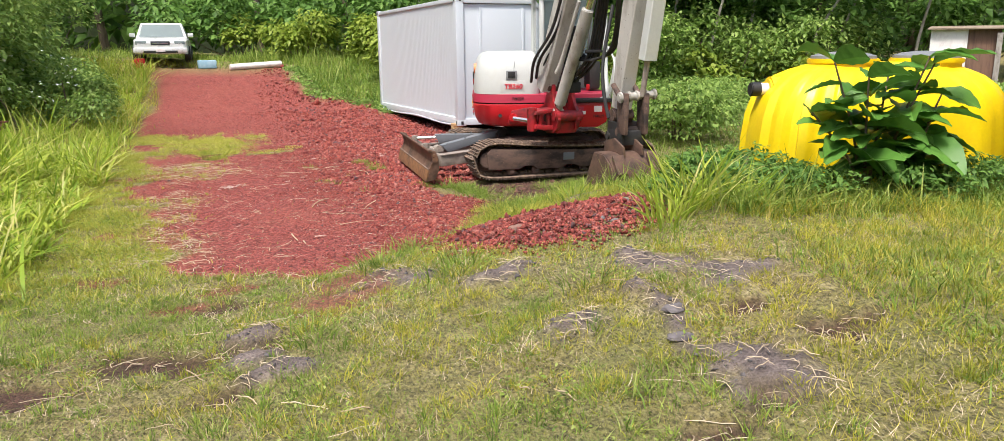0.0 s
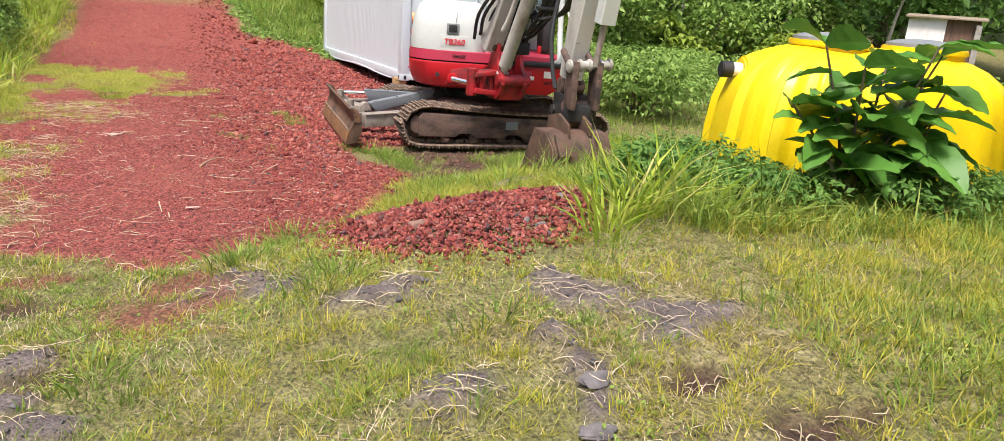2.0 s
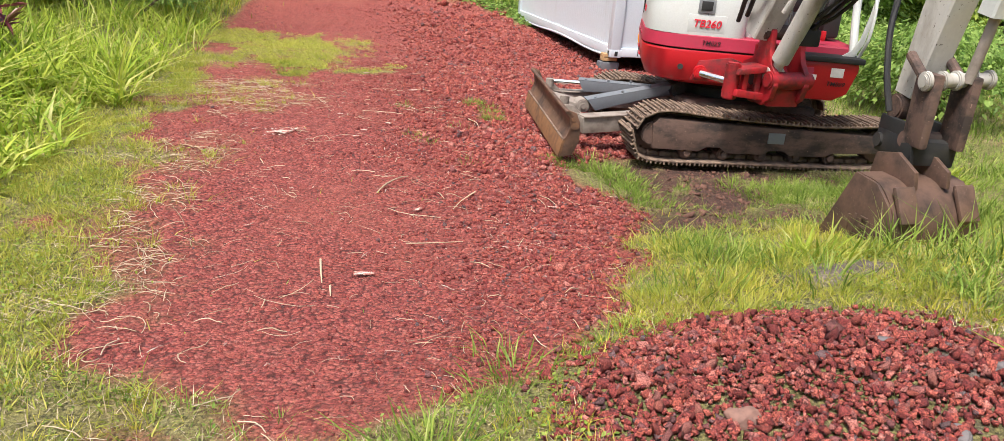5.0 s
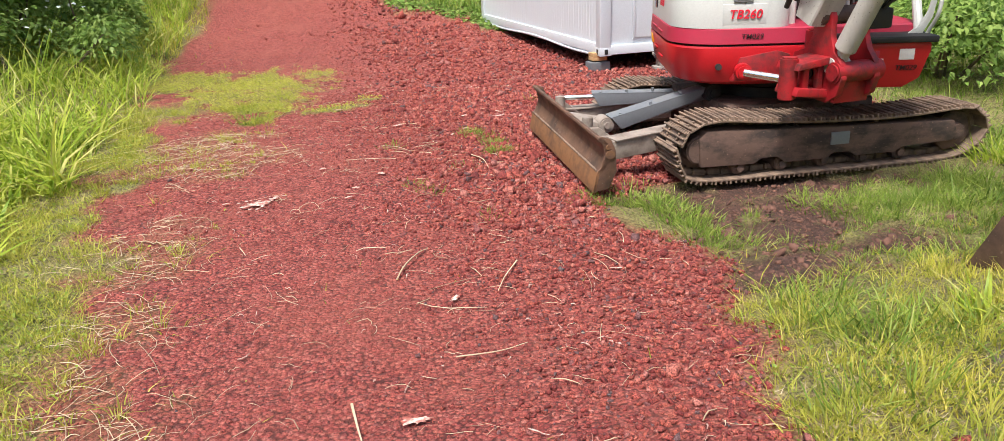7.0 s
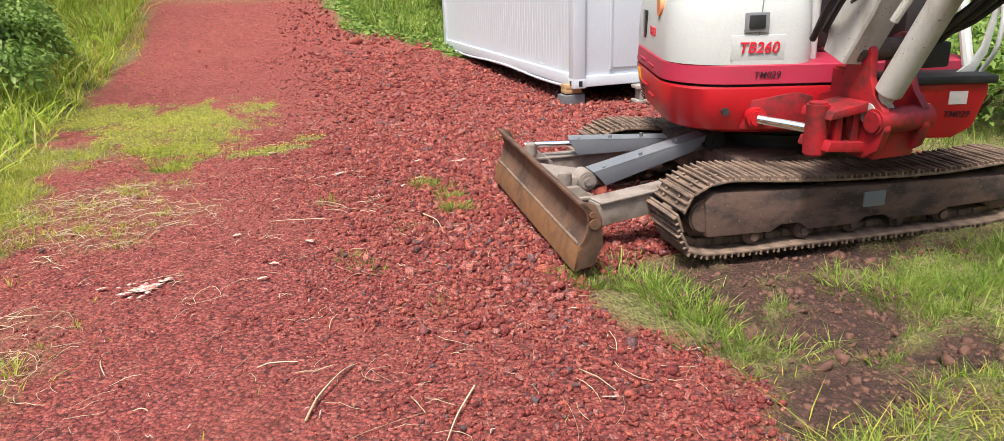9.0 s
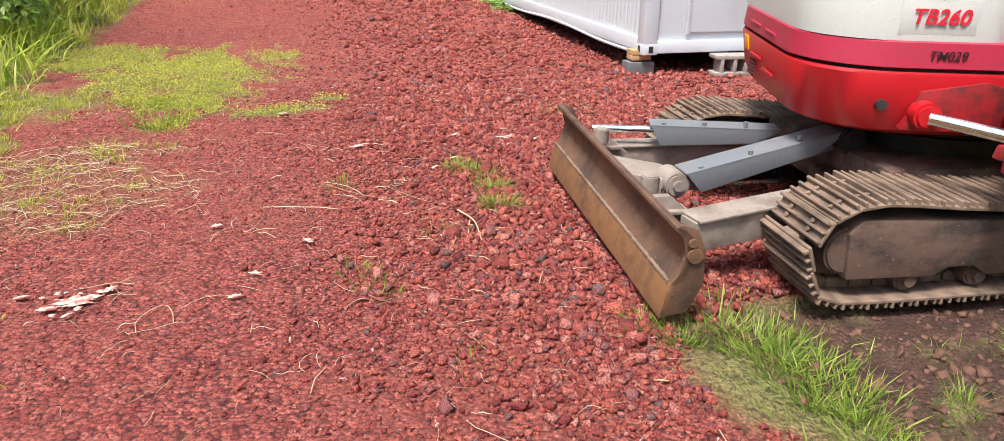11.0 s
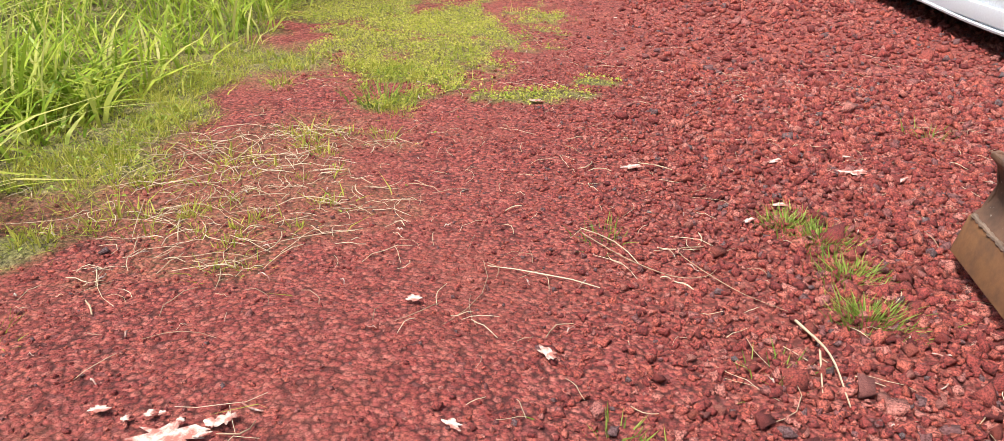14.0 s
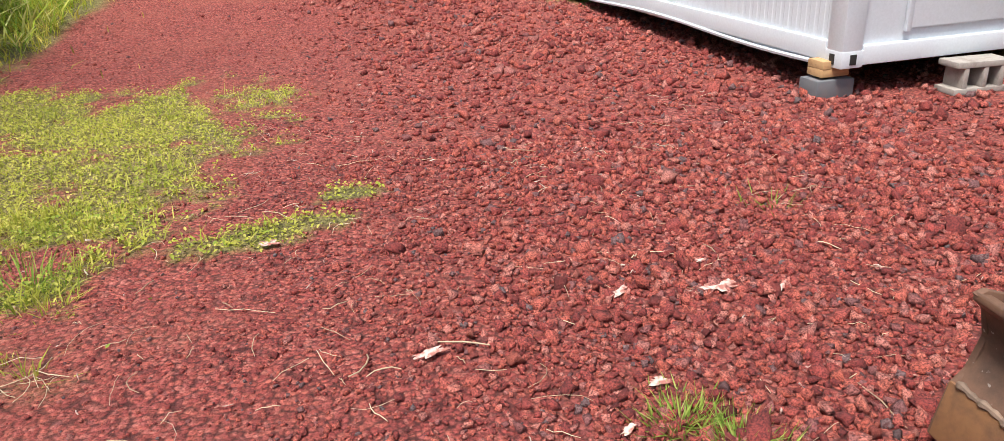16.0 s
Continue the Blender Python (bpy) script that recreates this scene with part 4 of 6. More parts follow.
    beam("stick", [((2.99, 7.62, 3.3), 0.22), ((2.97, 7.72, 2.8), 0.32), ((2.94, 7.86, 2.2), 0.28), ((2.91, 7.98, 1.6), 0.23), ((2.89, 8.06, 1.1), 0.17)], 0.17, label="scuffed pale grey dipper stick")
    beam("ram_cover", [((3.06, 7.5, 2.75), 0.13), ((3.04, 7.58, 2.2), 0.13), ((3.01, 7.68, 1.62), 0.13)], 0.16, MAT_HOOD, "white painted bucket ram cover")
    part("bucket_ram_rod", rod((3.01, 7.68, 1.62), (2.98, 7.72, 1.24), 0.03, 16), MAT_ARM, dig)
    part("link_pin", join(rod((2.72, 7.74, 1.23), (3.16, 7.78, 1.26), 0.042, 18, bevel=0.006), *[rod((2.72 + 0.44 * u, 7.74 + 0.04 * u, 1.23 + 0.03 * u), (2.75 + 0.44 * u, 7.743 + 0.04 * u, 1.232 + 0.03 * u), 0.058, 18, bevel=0.006) for u in (0.02, 0.25, 0.45, 0.7, 0.92)]), MAT_BOOM, dig, "pale greasy link pin with collars")
    for x in (2.79, 3.02):
        part("link_plate", prism([(x - 0.032, 1.28), (x + 0.032, 1.28), (x + 0.028, 0.84), (x - 0.028, 0.84)], 7.68, 7.88, 0.02), MAT_FRAME, dig)
        part("side_link", tube([(x - 0.03, 7.98, 1.35), (x - 0.035, 7.78, 1.24)], 0.03, 10), MAT_FRAME, dig)
    part("stick_nose", join(rod((2.78, 8.07, 1.02), (3.02, 8.09, 1.02), 0.08, 22, bevel=0.012), rod((2.76, 7.86, 0.86), (3.06, 7.88, 0.86), 0.055, 18, bevel=0.01)), MAT_FRAME, dig)
    part("quick_hitch", join(box(0.3, 0.42, 0.16, 2.91, 7.96, 0.8, 0.04), box(0.04, 0.42, 0.24, 2.79, 7.96, 0.84, 0.02), box(0.04, 0.42, 0.24, 3.03, 7.96, 0.84, 0.02), rod((2.74, 8.1, 0.8), (3.08, 8.1, 0.8), 0.045, 16)), MAT_DARK, dig, "black greasy quick coupler")
    for k, dx in enumerate((-0.12, -0.05, 0.04, 0.12)):
        part("hose", tube(curve_points([(2.6 + dx, 10.2, 1.3 + 0.05 * k), (2.58 + dx, 9.95, 1.6), (2.74 + dx, 9.7, 2.0), (2.84 + dx, 9.4, 2.7)], 8), 0.02, 8), MAT_DARK, dig)
    for k in range(4):
        part("hose", tube(curve_points([(2.9 + 0.03 * k, 9.7, 1.6 + 0.03 * k), (3.05, 9.3 + 0.03 * k, 1.6), (3.15 + 0.02 * k, 9.0, 1.8), (3.05, 8.6, 2.5 + 0.05 * k)], 8), 0.017, 8), MAT_DARK, dig)
    for k in range(5):
        part("hose", tube(curve_points([(2.85 + 0.03 * k, 9.75, 1.3 + 0.04 * (k % 3)), (2.94 + 0.03 * k, 9.6, 1.45 + 0.04 * (k % 2)), (3.0 + 0.035 * k, 9.4, 1.7), (3.02 + 0.03 * k, 9.2, 2.2), (3.0 + 0.02 * k, 8.9, 2.75)], 8), 0.016, 8), MAT_DARK, dig)
    part("valve_block", join(box(0.18, 0.14, 0.14, 2.93, 9.8, 1.24, 0.02), *[rod((2.87 + 0.04 * q, 9.8, 1.3), (2.87 + 0.04 * q, 9.76, 1.36), 0.018, 10) for q in range(4)]), MAT_DARK, dig, "black greasy valve block with hose fittings")
    part("hose_clamp", box(0.22, 0.07, 0.04, 3.06, 9.4, 1.7, 0.012), MAT_DARK, dig)
    part("hose_pipe", tube(curve_points([(2.7, 9.8, 1.42), (2.76, 9.7, 1.65), (2.86, 9.4, 2.3)], 8), 0.024, 10), MAT_BOOM, dig)
    part("dangling_hose", tube(curve_points([(2.86, 8.3, 2.2), (2.72, 8.2, 1.6), (2.7, 8.1, 1.25), (2.72, 8.0, 1.0)], 8), 0.02, 8), MAT_DARK, dig)

    bk = new("bucket")
    bk.parent = exc
    bk.matrix_local = inv @ pose(2.85, 7.88, 0.13, 0, 0, 14)
    prof = [(0.3, 0.02), (0.12, -0.01), (-0.06, 0.0), (-0.2, 0.06), (-0.29, 0.17), (-0.3, 0.3), (-0.24, 0.42), (-0.12, 0.52), (0.06, 0.54)]
    def shell(w):
        rings = []
        for y, z in [(q.x, q.y) for q in curve_points([(p[0], p[1], 0) for p in prof], 5)]:
            rings.append([(-w, y, z), (w, y, z)])
        bm = grid_mesh(rings, closed=False)
        bmesh.ops.solidify(bm, geom=bm.faces[:], thickness=0.02)
        return bm
    part("bucket_shell", shell(0.31), MAT_BUCKET, bk, "worn brown curved steel shell")
    for x in (-0.32, 0.31):
        part("bucket_side", at(prism([(p[0], p[1]) for p in prof], -0.01, 0.01, 0.003), pose(x, 0, 0, 0, 0, 90)), MAT_BUCKET, bk)
    for x in (-0.22, 0.22):
        part("wear_pad", at(box(0.14, 0.03, 0.22, 0, 0, 0, 0.012), pose(x, -0.262, 0.43, -30, 0, 0)), MAT_BUCKET, bk)
    for x in (-0.12, 0.12):
        part("bucket_ear", at(prism([(-0.2, 0.5), (0.16, 0.5), (0.14, 0.64), (-0.02, 0.68), (-0.18, 0.6)], -0.015, 0.015, 0.005), pose(x, 0, 0, 0, 0, 90)), MAT_BUCKET, bk)
    part("bucket_lip", box(0.64, 0.16, 0.025, 0, 0.34, 0.02, 0.005), MAT_BUCKET, bk)
    part("raised_mark", join(box(0.012, 0.016, 0.13, -0.334, -0.02, 0.24, 0.003), box(0.012, 0.016, 0.13, -0.334, -0.07, 0.24, 0.003), *[box(0.012, 0.06, 0.016, -0.334, -0.09, z, 0.003) for z in (0.183, 0.24, 0.297)], box(0.012, 0.016, 0.1, -0.334, -0.125, 0.24, 0.003), box(0.012, 0.016, 0.09, -0.334, 0.03, 0.24, 0.003)), MAT_BUCKET, bk)
    return exc


excavator = build_excavator()


# ---- white container on blocks ----
def build_container():
    L, W, H = 6.06, 2.44, 2.52
    d = Vector((-0.97, 5.98, -0.05)).normalized()
    s = Vector((0.985, 0.172, 0.0)).normalized()
    u = s.cross(d).normalized()
    s = d.cross(u).normalized()
    m = Matrix(((s.x, d.x, u.x, 2.54), (s.y, d.y, u.y, 15.57), (s.z, d.z, u.z, 0.205), (0, 0, 0, 1)))
    c = thing("shipping_container", m, "white corrugated steel shipping container standing on blocks over red cinder", "container")
    for x in (0, W):
        for y in (0, L):
            part("corner_post", box(0.16, 0.16, H - 0.2, x + (0.08 if x == 0 else -0.08), y + (0.08 if y == 0 else -0.08), H / 2, 0.012), MAT_WHITE, c)
            for z in (0.06, H - 0.06):
                cast = part("corner_casting", box(0.178, 0.178, 0.118, x + (0.085 if x == 0 else -0.085), y + (0.085 if y == 0 else -0.085), z, 0.012), MAT_WHITE, c)
                part("casting_hole", box(0.05, 0.006, 0.07, x + (0.09 if x == 0 else -0.09), y + (-0.006 if y == 0 else 0.006), z, 0.002), MAT_DARK, cast)
                part("casting_hole", box(0.006, 0.05, 0.07, x + (-0.006 if x == 0 else 0.006), y + (0.09 if y == 0 else -0.09), z, 0.002), MAT_DARK, cast)
    def corrugated(x):
        pts, y, k = [], 0.17, 0
        while y < L - 0.17:
            for dy, dx in ((0.0, 0.0), (0.05, 0.0), (0.06, 0.003), (0.09, 0.003), (0.1, 0.0)):
                pts.append((x + (dx if x < 1 else -dx), y + dy))
            y += 0.1
        return grid_mesh([[(px, py, 0.16) for px, py in pts], [(px, py, H - 0.1) for px, py in pts]], closed=False)
    for x in (0.035, W - 0.035):
        part("corrugated_side", corrugated(x), MAT_WHITE, c, smooth=False)
    for x in (0.05, W - 0.05):
        part("bottom_rail", box(0.1, L - 0.34, 0.14, x, L / 2, 0.1, 0.012), MAT_WHITE, c)
        part("rail_flange", box(0.05, L - 0.34, 0.02, x, L / 2, 0.015, 0.004), MAT_WHITE, c)
        part("top_rail", box(0.08, L - 0.34, 0.08, x, L / 2, H - 0.06, 0.012), MAT_WHITE, c)
    for y in (0.05, L - 0.05):
        part("end_sill", box(W - 0.34, 0.1, 0.13, W / 2, y, 0.08, 0.012), MAT_WHITE, c)
        part("end_header", box(W - 0.34, 0.1, 0.12, W / 2, y, H - 0.07, 0.012), MAT_WHITE, c)
        part("end_wall", box(W - 0.32, 0.03, H - 0.28, W / 2, y + (0.012 if y < 1 else -0.012), H / 2, 0.006), MAT_WHITE, c)
    door = part("end_door", box(0.88, 0.03, 2.06, 0.98, 0.032, 1.26, 0.008), MAT_WHITE, c, "flush pale cream door leaf")
    for x in (0.52, 1.44):
        part("door_trim", box(0.04, 0.03, 2.1, x, 0.02, 1.26, 0.006), MAT_WHITE, door)
    part("end_batten", box(0.05, 0.03, H - 0.3, 1.75, 0.02, H / 2, 0.006), MAT_WHITE, c)
    part("roof", box(W - 0.1, L - 0.2, 0.03, W / 2, L / 2, H - 0.03, 0.006), MAT_WHITE, c)
    part("underfloor", box(W - 0.2, L - 0.2, 0.05, W / 2, L / 2, 0.12, 0.01), MAT_DARK, c)
    bow = []
    for k in range(40):
        y = 0.2 + 0.143 * k
        bow.append((0.0, y, 0.02 - 0.02 * math.sin(y * 1.7)))
    part("lower_skirt", tube(bow, 0.018, 6), MAT_WHITE, c)
    return c


build_container()


def concrete_block(x, y, z, turn, label, mat=None, hollow=True):
    b = thing("concrete_block", pose(x, y, z, 0, 0, turn), label, "block")
    mat = mat or MAT_CONCRETE
    if hollow:
        part("flange", box(0.42, 0.2, 0.045, 0, 0, 0.022, 0.012), mat, b)
        part("flange", box(0.42, 0.2, 0.045, 0, 0, 0.205, 0.012), mat, b)
        for dx in (-0.13, 0.02, 0.15):
            part("web", box(0.04, 0.19, 0.15, dx, 0, 0.115, 0.01), mat, b)
    else:
        part("body", box(0.3, 0.2, 0.13, 0, 0, 0.08, 0.012), mat, b)
    return b


concrete_block(2.55, 15.74, gz(2.55, 15.74) - 0.02, 9, "dark grey concrete block set on red cinder", MAT_DARK_BLOCK, False)
for k in range(2):
    tb = thing("timber_block", pose(2.55, 15.74, gz(2.55, 15.74) + 0.141 + 0.056 * k, 0, 0, 9 + 2 * k), "short sawn timber packer stacked on a block", "timber", "packers under the container")
    part("timber", box(0.22, 0.16, 0.055, 0, 0, 0.028, 0.006), MAT_TIMBER, tb)
concrete_block(3.54, 15.6, gz(3.54, 15.6), 4, "grey hollow concrete block on red cinder")


# ---- yellow septic tank ----
def build_tank():
    t = thing("septic_tank", pose(5.05, 6.79, 0.38, 0, 0, -8.6) @ Matrix.Diagonal((0.86, 1, 1, 1)), "bright yellow ribbed plastic septic tank with grey lids, standing in weeds", "tank")
    rings = []
    for z, ex, ey in ((-0.2, 1.38, 0.7), (0.15, 1.37, 0.7), (0.45, 1.36, 0.69), (0.7, 1.33, 0.67), (0.88, 1.27, 0.63), (1.0, 1.18, 0.56), (1.09, 1.06, 0.48), (1.15, 0.93, 0.4), (1.195, 0.78, 0.3), (1.215, 0.6, 0.2)):
        ring = []
        for a in np.linspace(0, 2 * math.pi, 192, endpoint=False):
            ca, sa = math.cos(a), math.sin(a)
            p = 2 / 3.6
            x, y = math.copysign(abs(ca) ** p, ca) * ex, math.copysign(abs(sa) ** p, sa) * ey
            rib = float(sstep(0.3, 0.7, 0.5 + 0.5 * math.cos(a * 16)))
            k = 1 + 0.05 * rib * float(np.clip((1.2 - z) / 0.12, 0, 1))
            ring.append((x * k, y * k, z))
        rings.append(ring)
    part("body", grid_mesh(rings, cap=True), MAT_YELLOW, t)
    for x in (-0.42, 0.58):
        part("riser", join(rod((x, 0, 1.05), (x, 0, 1.24), 0.36, 40, 0.34, 0.015), rod((x, 0, 1.2), (x, 0, 1.25), 0.37, 40, bevel=0.01)), MAT_YELLOW, t)
        lid = part("lid", grid_mesh([[(x + r * math.cos(a), r * math.sin(a), z) for a in np.linspace(0, 2 * math.pi, 40, endpoint=False)] for r, z in ((0.34, 1.25), (0.335, 1.275), (0.25, 1.3), (0.1, 1.315), (0.01, 1.317))], cap=True), MAT_LID, t, "grey domed plastic lid")
    part("inlet_pipe", join(rod((-1.36, 0.06, 0.96), (-1.1, 0.06, 0.96), 0.06, 24, bevel=0.006)), MAT_DECAL_PALE, t, "white plastic pipe stub")
    part("pipe_cap", rod((-1.46, 0.06, 0.96), (-1.34, 0.06, 0.96), 0.068, 24, bevel=0.01), MAT_DARK, t, "black rubber end cap")
    part("port_boss", rod((-1.26, 0.06, 0.96), (-1.0, 0.06, 0.96), 0.12, 24, bevel=0.02), MAT_YELLOW, t)
    return t


build_tank()


# ---- old tan box body with double doors ----
def build_box_body():
    # local: x along the doors, y into the box, z up
    dx = Vector((-0.027, -1.0, 0.027)).normalized()
    upv = Vector((0.033, -0.009, 1.0))
    dy = upv.cross(dx).normalized()
    upv = dx.cross(dy).normalized()
    m = Matrix(((dx.x, dy.x, upv.x, 5.3), (dx.y, dy.y, upv.y, 5.15), (dx.z, dy.z, upv.z, 0.985), (0, 0, 0, 1))) @ Matrix.Diagonal((0.82, 1, 1, 1))
    c = thing("box_trailer", m, "old tan painted steel box body with rust-streaked double doors", "trailer")
    W, H, D = 2.4, 2.5, 4.2
    for x in (-0.04, W):
        part("corner_post", box(0.09, 0.14, H, x, 0.05, H / 2, 0.015), MAT_TAN_RUST, c)
    for x in (-0.05, W + 0.01):
        part("side_wall", box(0.03, D, H, x, D / 2 + 0.12, H / 2, 0.004), MAT_TAN, c)
    part("roof", box(W + 0.1, D, 0.05, W / 2, D / 2 + 0.05, H + 0.02, 0.01), MAT_TAN, c)
    part("floor", box(W, D, 0.08, W / 2, D / 2 + 0.1, 0.05, 0.01), MAT_DARK, c)
    part("rear_wall", box(W, 0.04, H, W / 2, D + 0.1, H / 2, 0.01), MAT_TAN, c)
    part("rear_sill", box(W + 0.02, 0.12, 0.15, W / 2, 0.05, 0.06, 0.012), MAT_TAN_RUST, c)
    for i, x0 in enumerate((0.03, 1.23)):
        door = part("door", box(1.14, 0.05, H - 0.2, x0 + 0.57, 0.02, H / 2 + 0.06, 0.008), MAT_TAN, c)
        part("lower_moulding", join(box(1.0, 0.014, 0.012, x0 + 0.5, -0.012, 0.32, 0.003), box(1.06, 0.03, 0.03, x0 + 0.54, -0.014, 0.19, 0.006), box(1.0, 0.014, 0.012, x0 + 0.5, -0.012, 0.24, 0.003)), MAT_TAN, door)
        part("seam_strip", box(0.17, 0.03, H - 0.2, x0 + (1.0 if i == 0 else 0.1), -0.018, H / 2 + 0.06, 0.008), MAT_TAN_RUST, door)
        part("locking_bar", rod((x0 + (1.13 if i == 0 else 0.02), -0.045, 0.02), (x0 + (1.13 if i == 0 else 0.02), -0.045, H), 0.012, 12), MAT_TAN_RUST, door)
        for z in (0.1, 0.5, 0.95, 1.6):
            part("bar_keeper", box(0.07, 0.05, 0.07, x0 + (1.13 if i == 0 else 0.02), -0.045, z, 0.012), MAT_TAN_RUST, door)
        if i == 0:
            for z in (0.5, 1.5):
                hinge = part("hinge", box(0.26, 0.016, 0.17, x0 + 0.09, -0.016, z, 0.005), MAT_TAN, door)
                for hx, hz in ((0.04, 0.05), (0.04, -0.05), (0.17, 0.05), (0.17, -0.05)):
                    part("hinge_bolt", rod((x0 + hx, -0.02, z + hz), (x0 + hx, -0.036, z + hz), 0.013, 8), MAT_TAN_RUST, hinge)
            plate = [(x0 + 0.3, 0.7), (x0 + 0.34, 0.62), (x0 + 0.7, 0.62), (x0 + 0.76, 0.7), (x0 + 0.71, 0.79), (x0 + 0.34, 0.79)]
            part("plate_outline", tube([(px, -0.01, pz) for px, pz in plate + plate[:1]], 0.008, 6), MAT_TAN, door)
            part("hasp", join(box(0.16, 0.02, 0.07, x0 + 0.94, -0.02, 0.5, 0.008), box(0.22, 0.035, 0.03, x0 + 0.83, -0.05, 0.51, 0.01)), MAT_TAN_RUST, door)
            part("padlock", join(box(0.07, 0.03, 0.06, x0 + 0.78, -0.055, 0.4, 0.01), tube([(x0 + 0.76, -0.05, 0.42), (x0 + 0.76, -0.05, 0.49), (x0 + 0.79, -0.05, 0.5), (x0 + 0.8, -0.05, 0.42)], 0.008, 6)), MAT_RUST, door, "brown rusty padlock")
        else:
            part("latch_plate", box(0.2, 0.014, 0.2, x0 + 0.3, -0.014, 0.48, 0.005), MAT_TAN, door)
            part("latch", join(box(0.06, 0.05, 0.16, x0 + 0.27, -0.045, 0.52, 0.01, rot=(0, -15, 0)), box(0.05, 0.04, 0.1, x0 + 0.27, -0.045, 0.63, 0.008, rot=(0, 12, 0)), rod((x0 + 0.2, -0.05, 0.42), (x0 + 0.36, -0.05, 0.42), 0.03, 10)), MAT_TAN_RUST, door)
            for z in (0.22, 0.46, 0.86, 0.93):
                for k in range(16):
                    if not (z > 0.3 and z < 0.6 and k < 6):
                        part("rivet", rod((x0 + 0.12 + 0.065 * k, -0.004, z), (x0 + 0.12 + 0.065 * k, -0.014, z), 0.009, 6, 0.005), MAT_TAN, door)
            part("faint_plate", join(box(0.3, 0.01, 0.012, x0 + 0.62, -0.008, 1.22, 0.002), box(0.3, 0.01, 0.012, x0 + 0.62, -0.008, 1.36, 0.002)), MAT_TAN, door)
    part("hinge_gap", box(0.05, 0.03, H - 0.16, 0.03, -0.004, H / 2 + 0.06, 0.004), MAT_DARK, c)
    part("white_packer", at(box(0.34, 0.16, 0.085, 0, 0, 0, 0.008), pose(-0.06, -0.02, -0.06, 0, 3, 8)), MAT_DECAL_PALE, c, "white painted brick wedged under the sill")
    part("tow_frame", box(0.12, 3.6, 0.16, 0.5, 2.0, -0.1, 0.02), MAT_FRAME, c)
    part("tow_frame", box(0.12, 3.6, 0.16, 1.9, 2.0, -0.1, 0.02), MAT_FRAME, c)
    part("prop", at(box(0.05, 0.1, 0.62, 0, 0, 0, 0.008), pose(0.32, 0.2, -0.24, 0, 16, 0)), MAT_OLD_TIMBER, c)
    return c


build_box_body()


def lump(name, x, y, z, sx, sy, sz, turn, mat, label, cat, rot=(0, 0), group=""):
    ob = part(name, box(sx, sy, sz, bevel=min(sx, sy, sz) * 0.12), mat)
    ob.matrix_world = pose(x, y, z, rot[0], rot[1], turn)
    return tagged(ob, label, cat, group)


lump("stacked_stone", 5.61, 4.76, gz(5.61, 4.76) + 0.1, 0.26, 0.3, 0.26, 10, MAT_CONCRETE, "rough stone packer under the tan box", "stone")
lump("stacked_stone", 5.61, 4.76, gz(5.61, 4.76) + 0.3, 0.24, 0.24, 0.13, 35, MAT_RUST, "rust-brown stone packer under the tan box", "stone")
lump("plank", 5.49, 4.22, gz(5.49, 4.22) + 0.05, 1.0, 0.2, 0.06, -78, MAT_OLD_TIMBER, "weathered grey plank lying in grass", "plank")
lump("plank", 5.64, 4.16, gz(5.64, 4.16) + 0.1, 0.9, 0.16, 0.05, -84, MAT_OLD_TIMBER, "weathered grey plank lying on another plank", "plank")
tyre = thing("old_tyre", pose(6.2, 3.44, gz(6.2, 3.44) + 0.3, 0, 90, 80), "black rubber tyre lying under the tan box", "tyre")
part("tread", grid_mesh([[((0.3 + 0.1 * math.cos(b)) * math.cos(a), (0.3 + 0.1 * math.cos(b)) * math.sin(a), 0.1 * math.sin(b)) for b in np.linspace(0, 2 * math.pi, 12, endpoint=False)] for a in np.linspace(0, 2 * math.pi, 33)]), MAT_DARK, tyre)


# ---- far things ----
def build_shed():
    s = thing("garden_shed", pose(15.2, 16.5, -0.3, 0, 0, -45.4) @ Matrix.Diagonal((0.62, 0.62, 1, 1)), "small lean-to shed with white front and brown side", "shed")
    part("white_wall", box(1.3, 0.06, 2.4, -0.3, 0, 1.2, 0.01), MAT_DECAL_PALE, s)
    part("brown_wall", box(1.1, 0.06, 2.4, 0.91, 0.06, 1.2, 0.01), MAT_BROWN_SHEET, s)
    part("side_wall", box(0.05, 1.6, 2.4, 1.44, 0.84, 1.2, 0.01), MAT_BROWN_SHEET, s)
    part("side_wall", box(0.05, 1.6, 2.4, -0.93, 0.84, 1.2, 0.01), MAT_BROWN_SHEET, s)
    part("back_wall", box(2.4, 0.05, 2.4, 0.25, 1.66, 1.2, 0.01), MAT_BROWN_SHEET, s)
    part("roof", box(2.75, 2.0, 0.04, 0.3, 0.75, 2.44, 0.01, rot=(2, 0, 0)), MAT_OLD_TIMBER, s)
    part("post", box(0.2, 0.16, 2.3, 1.42, -0.1, 1.15, 0.02), MAT_CONCRETE, s)
    return s


build_shed()


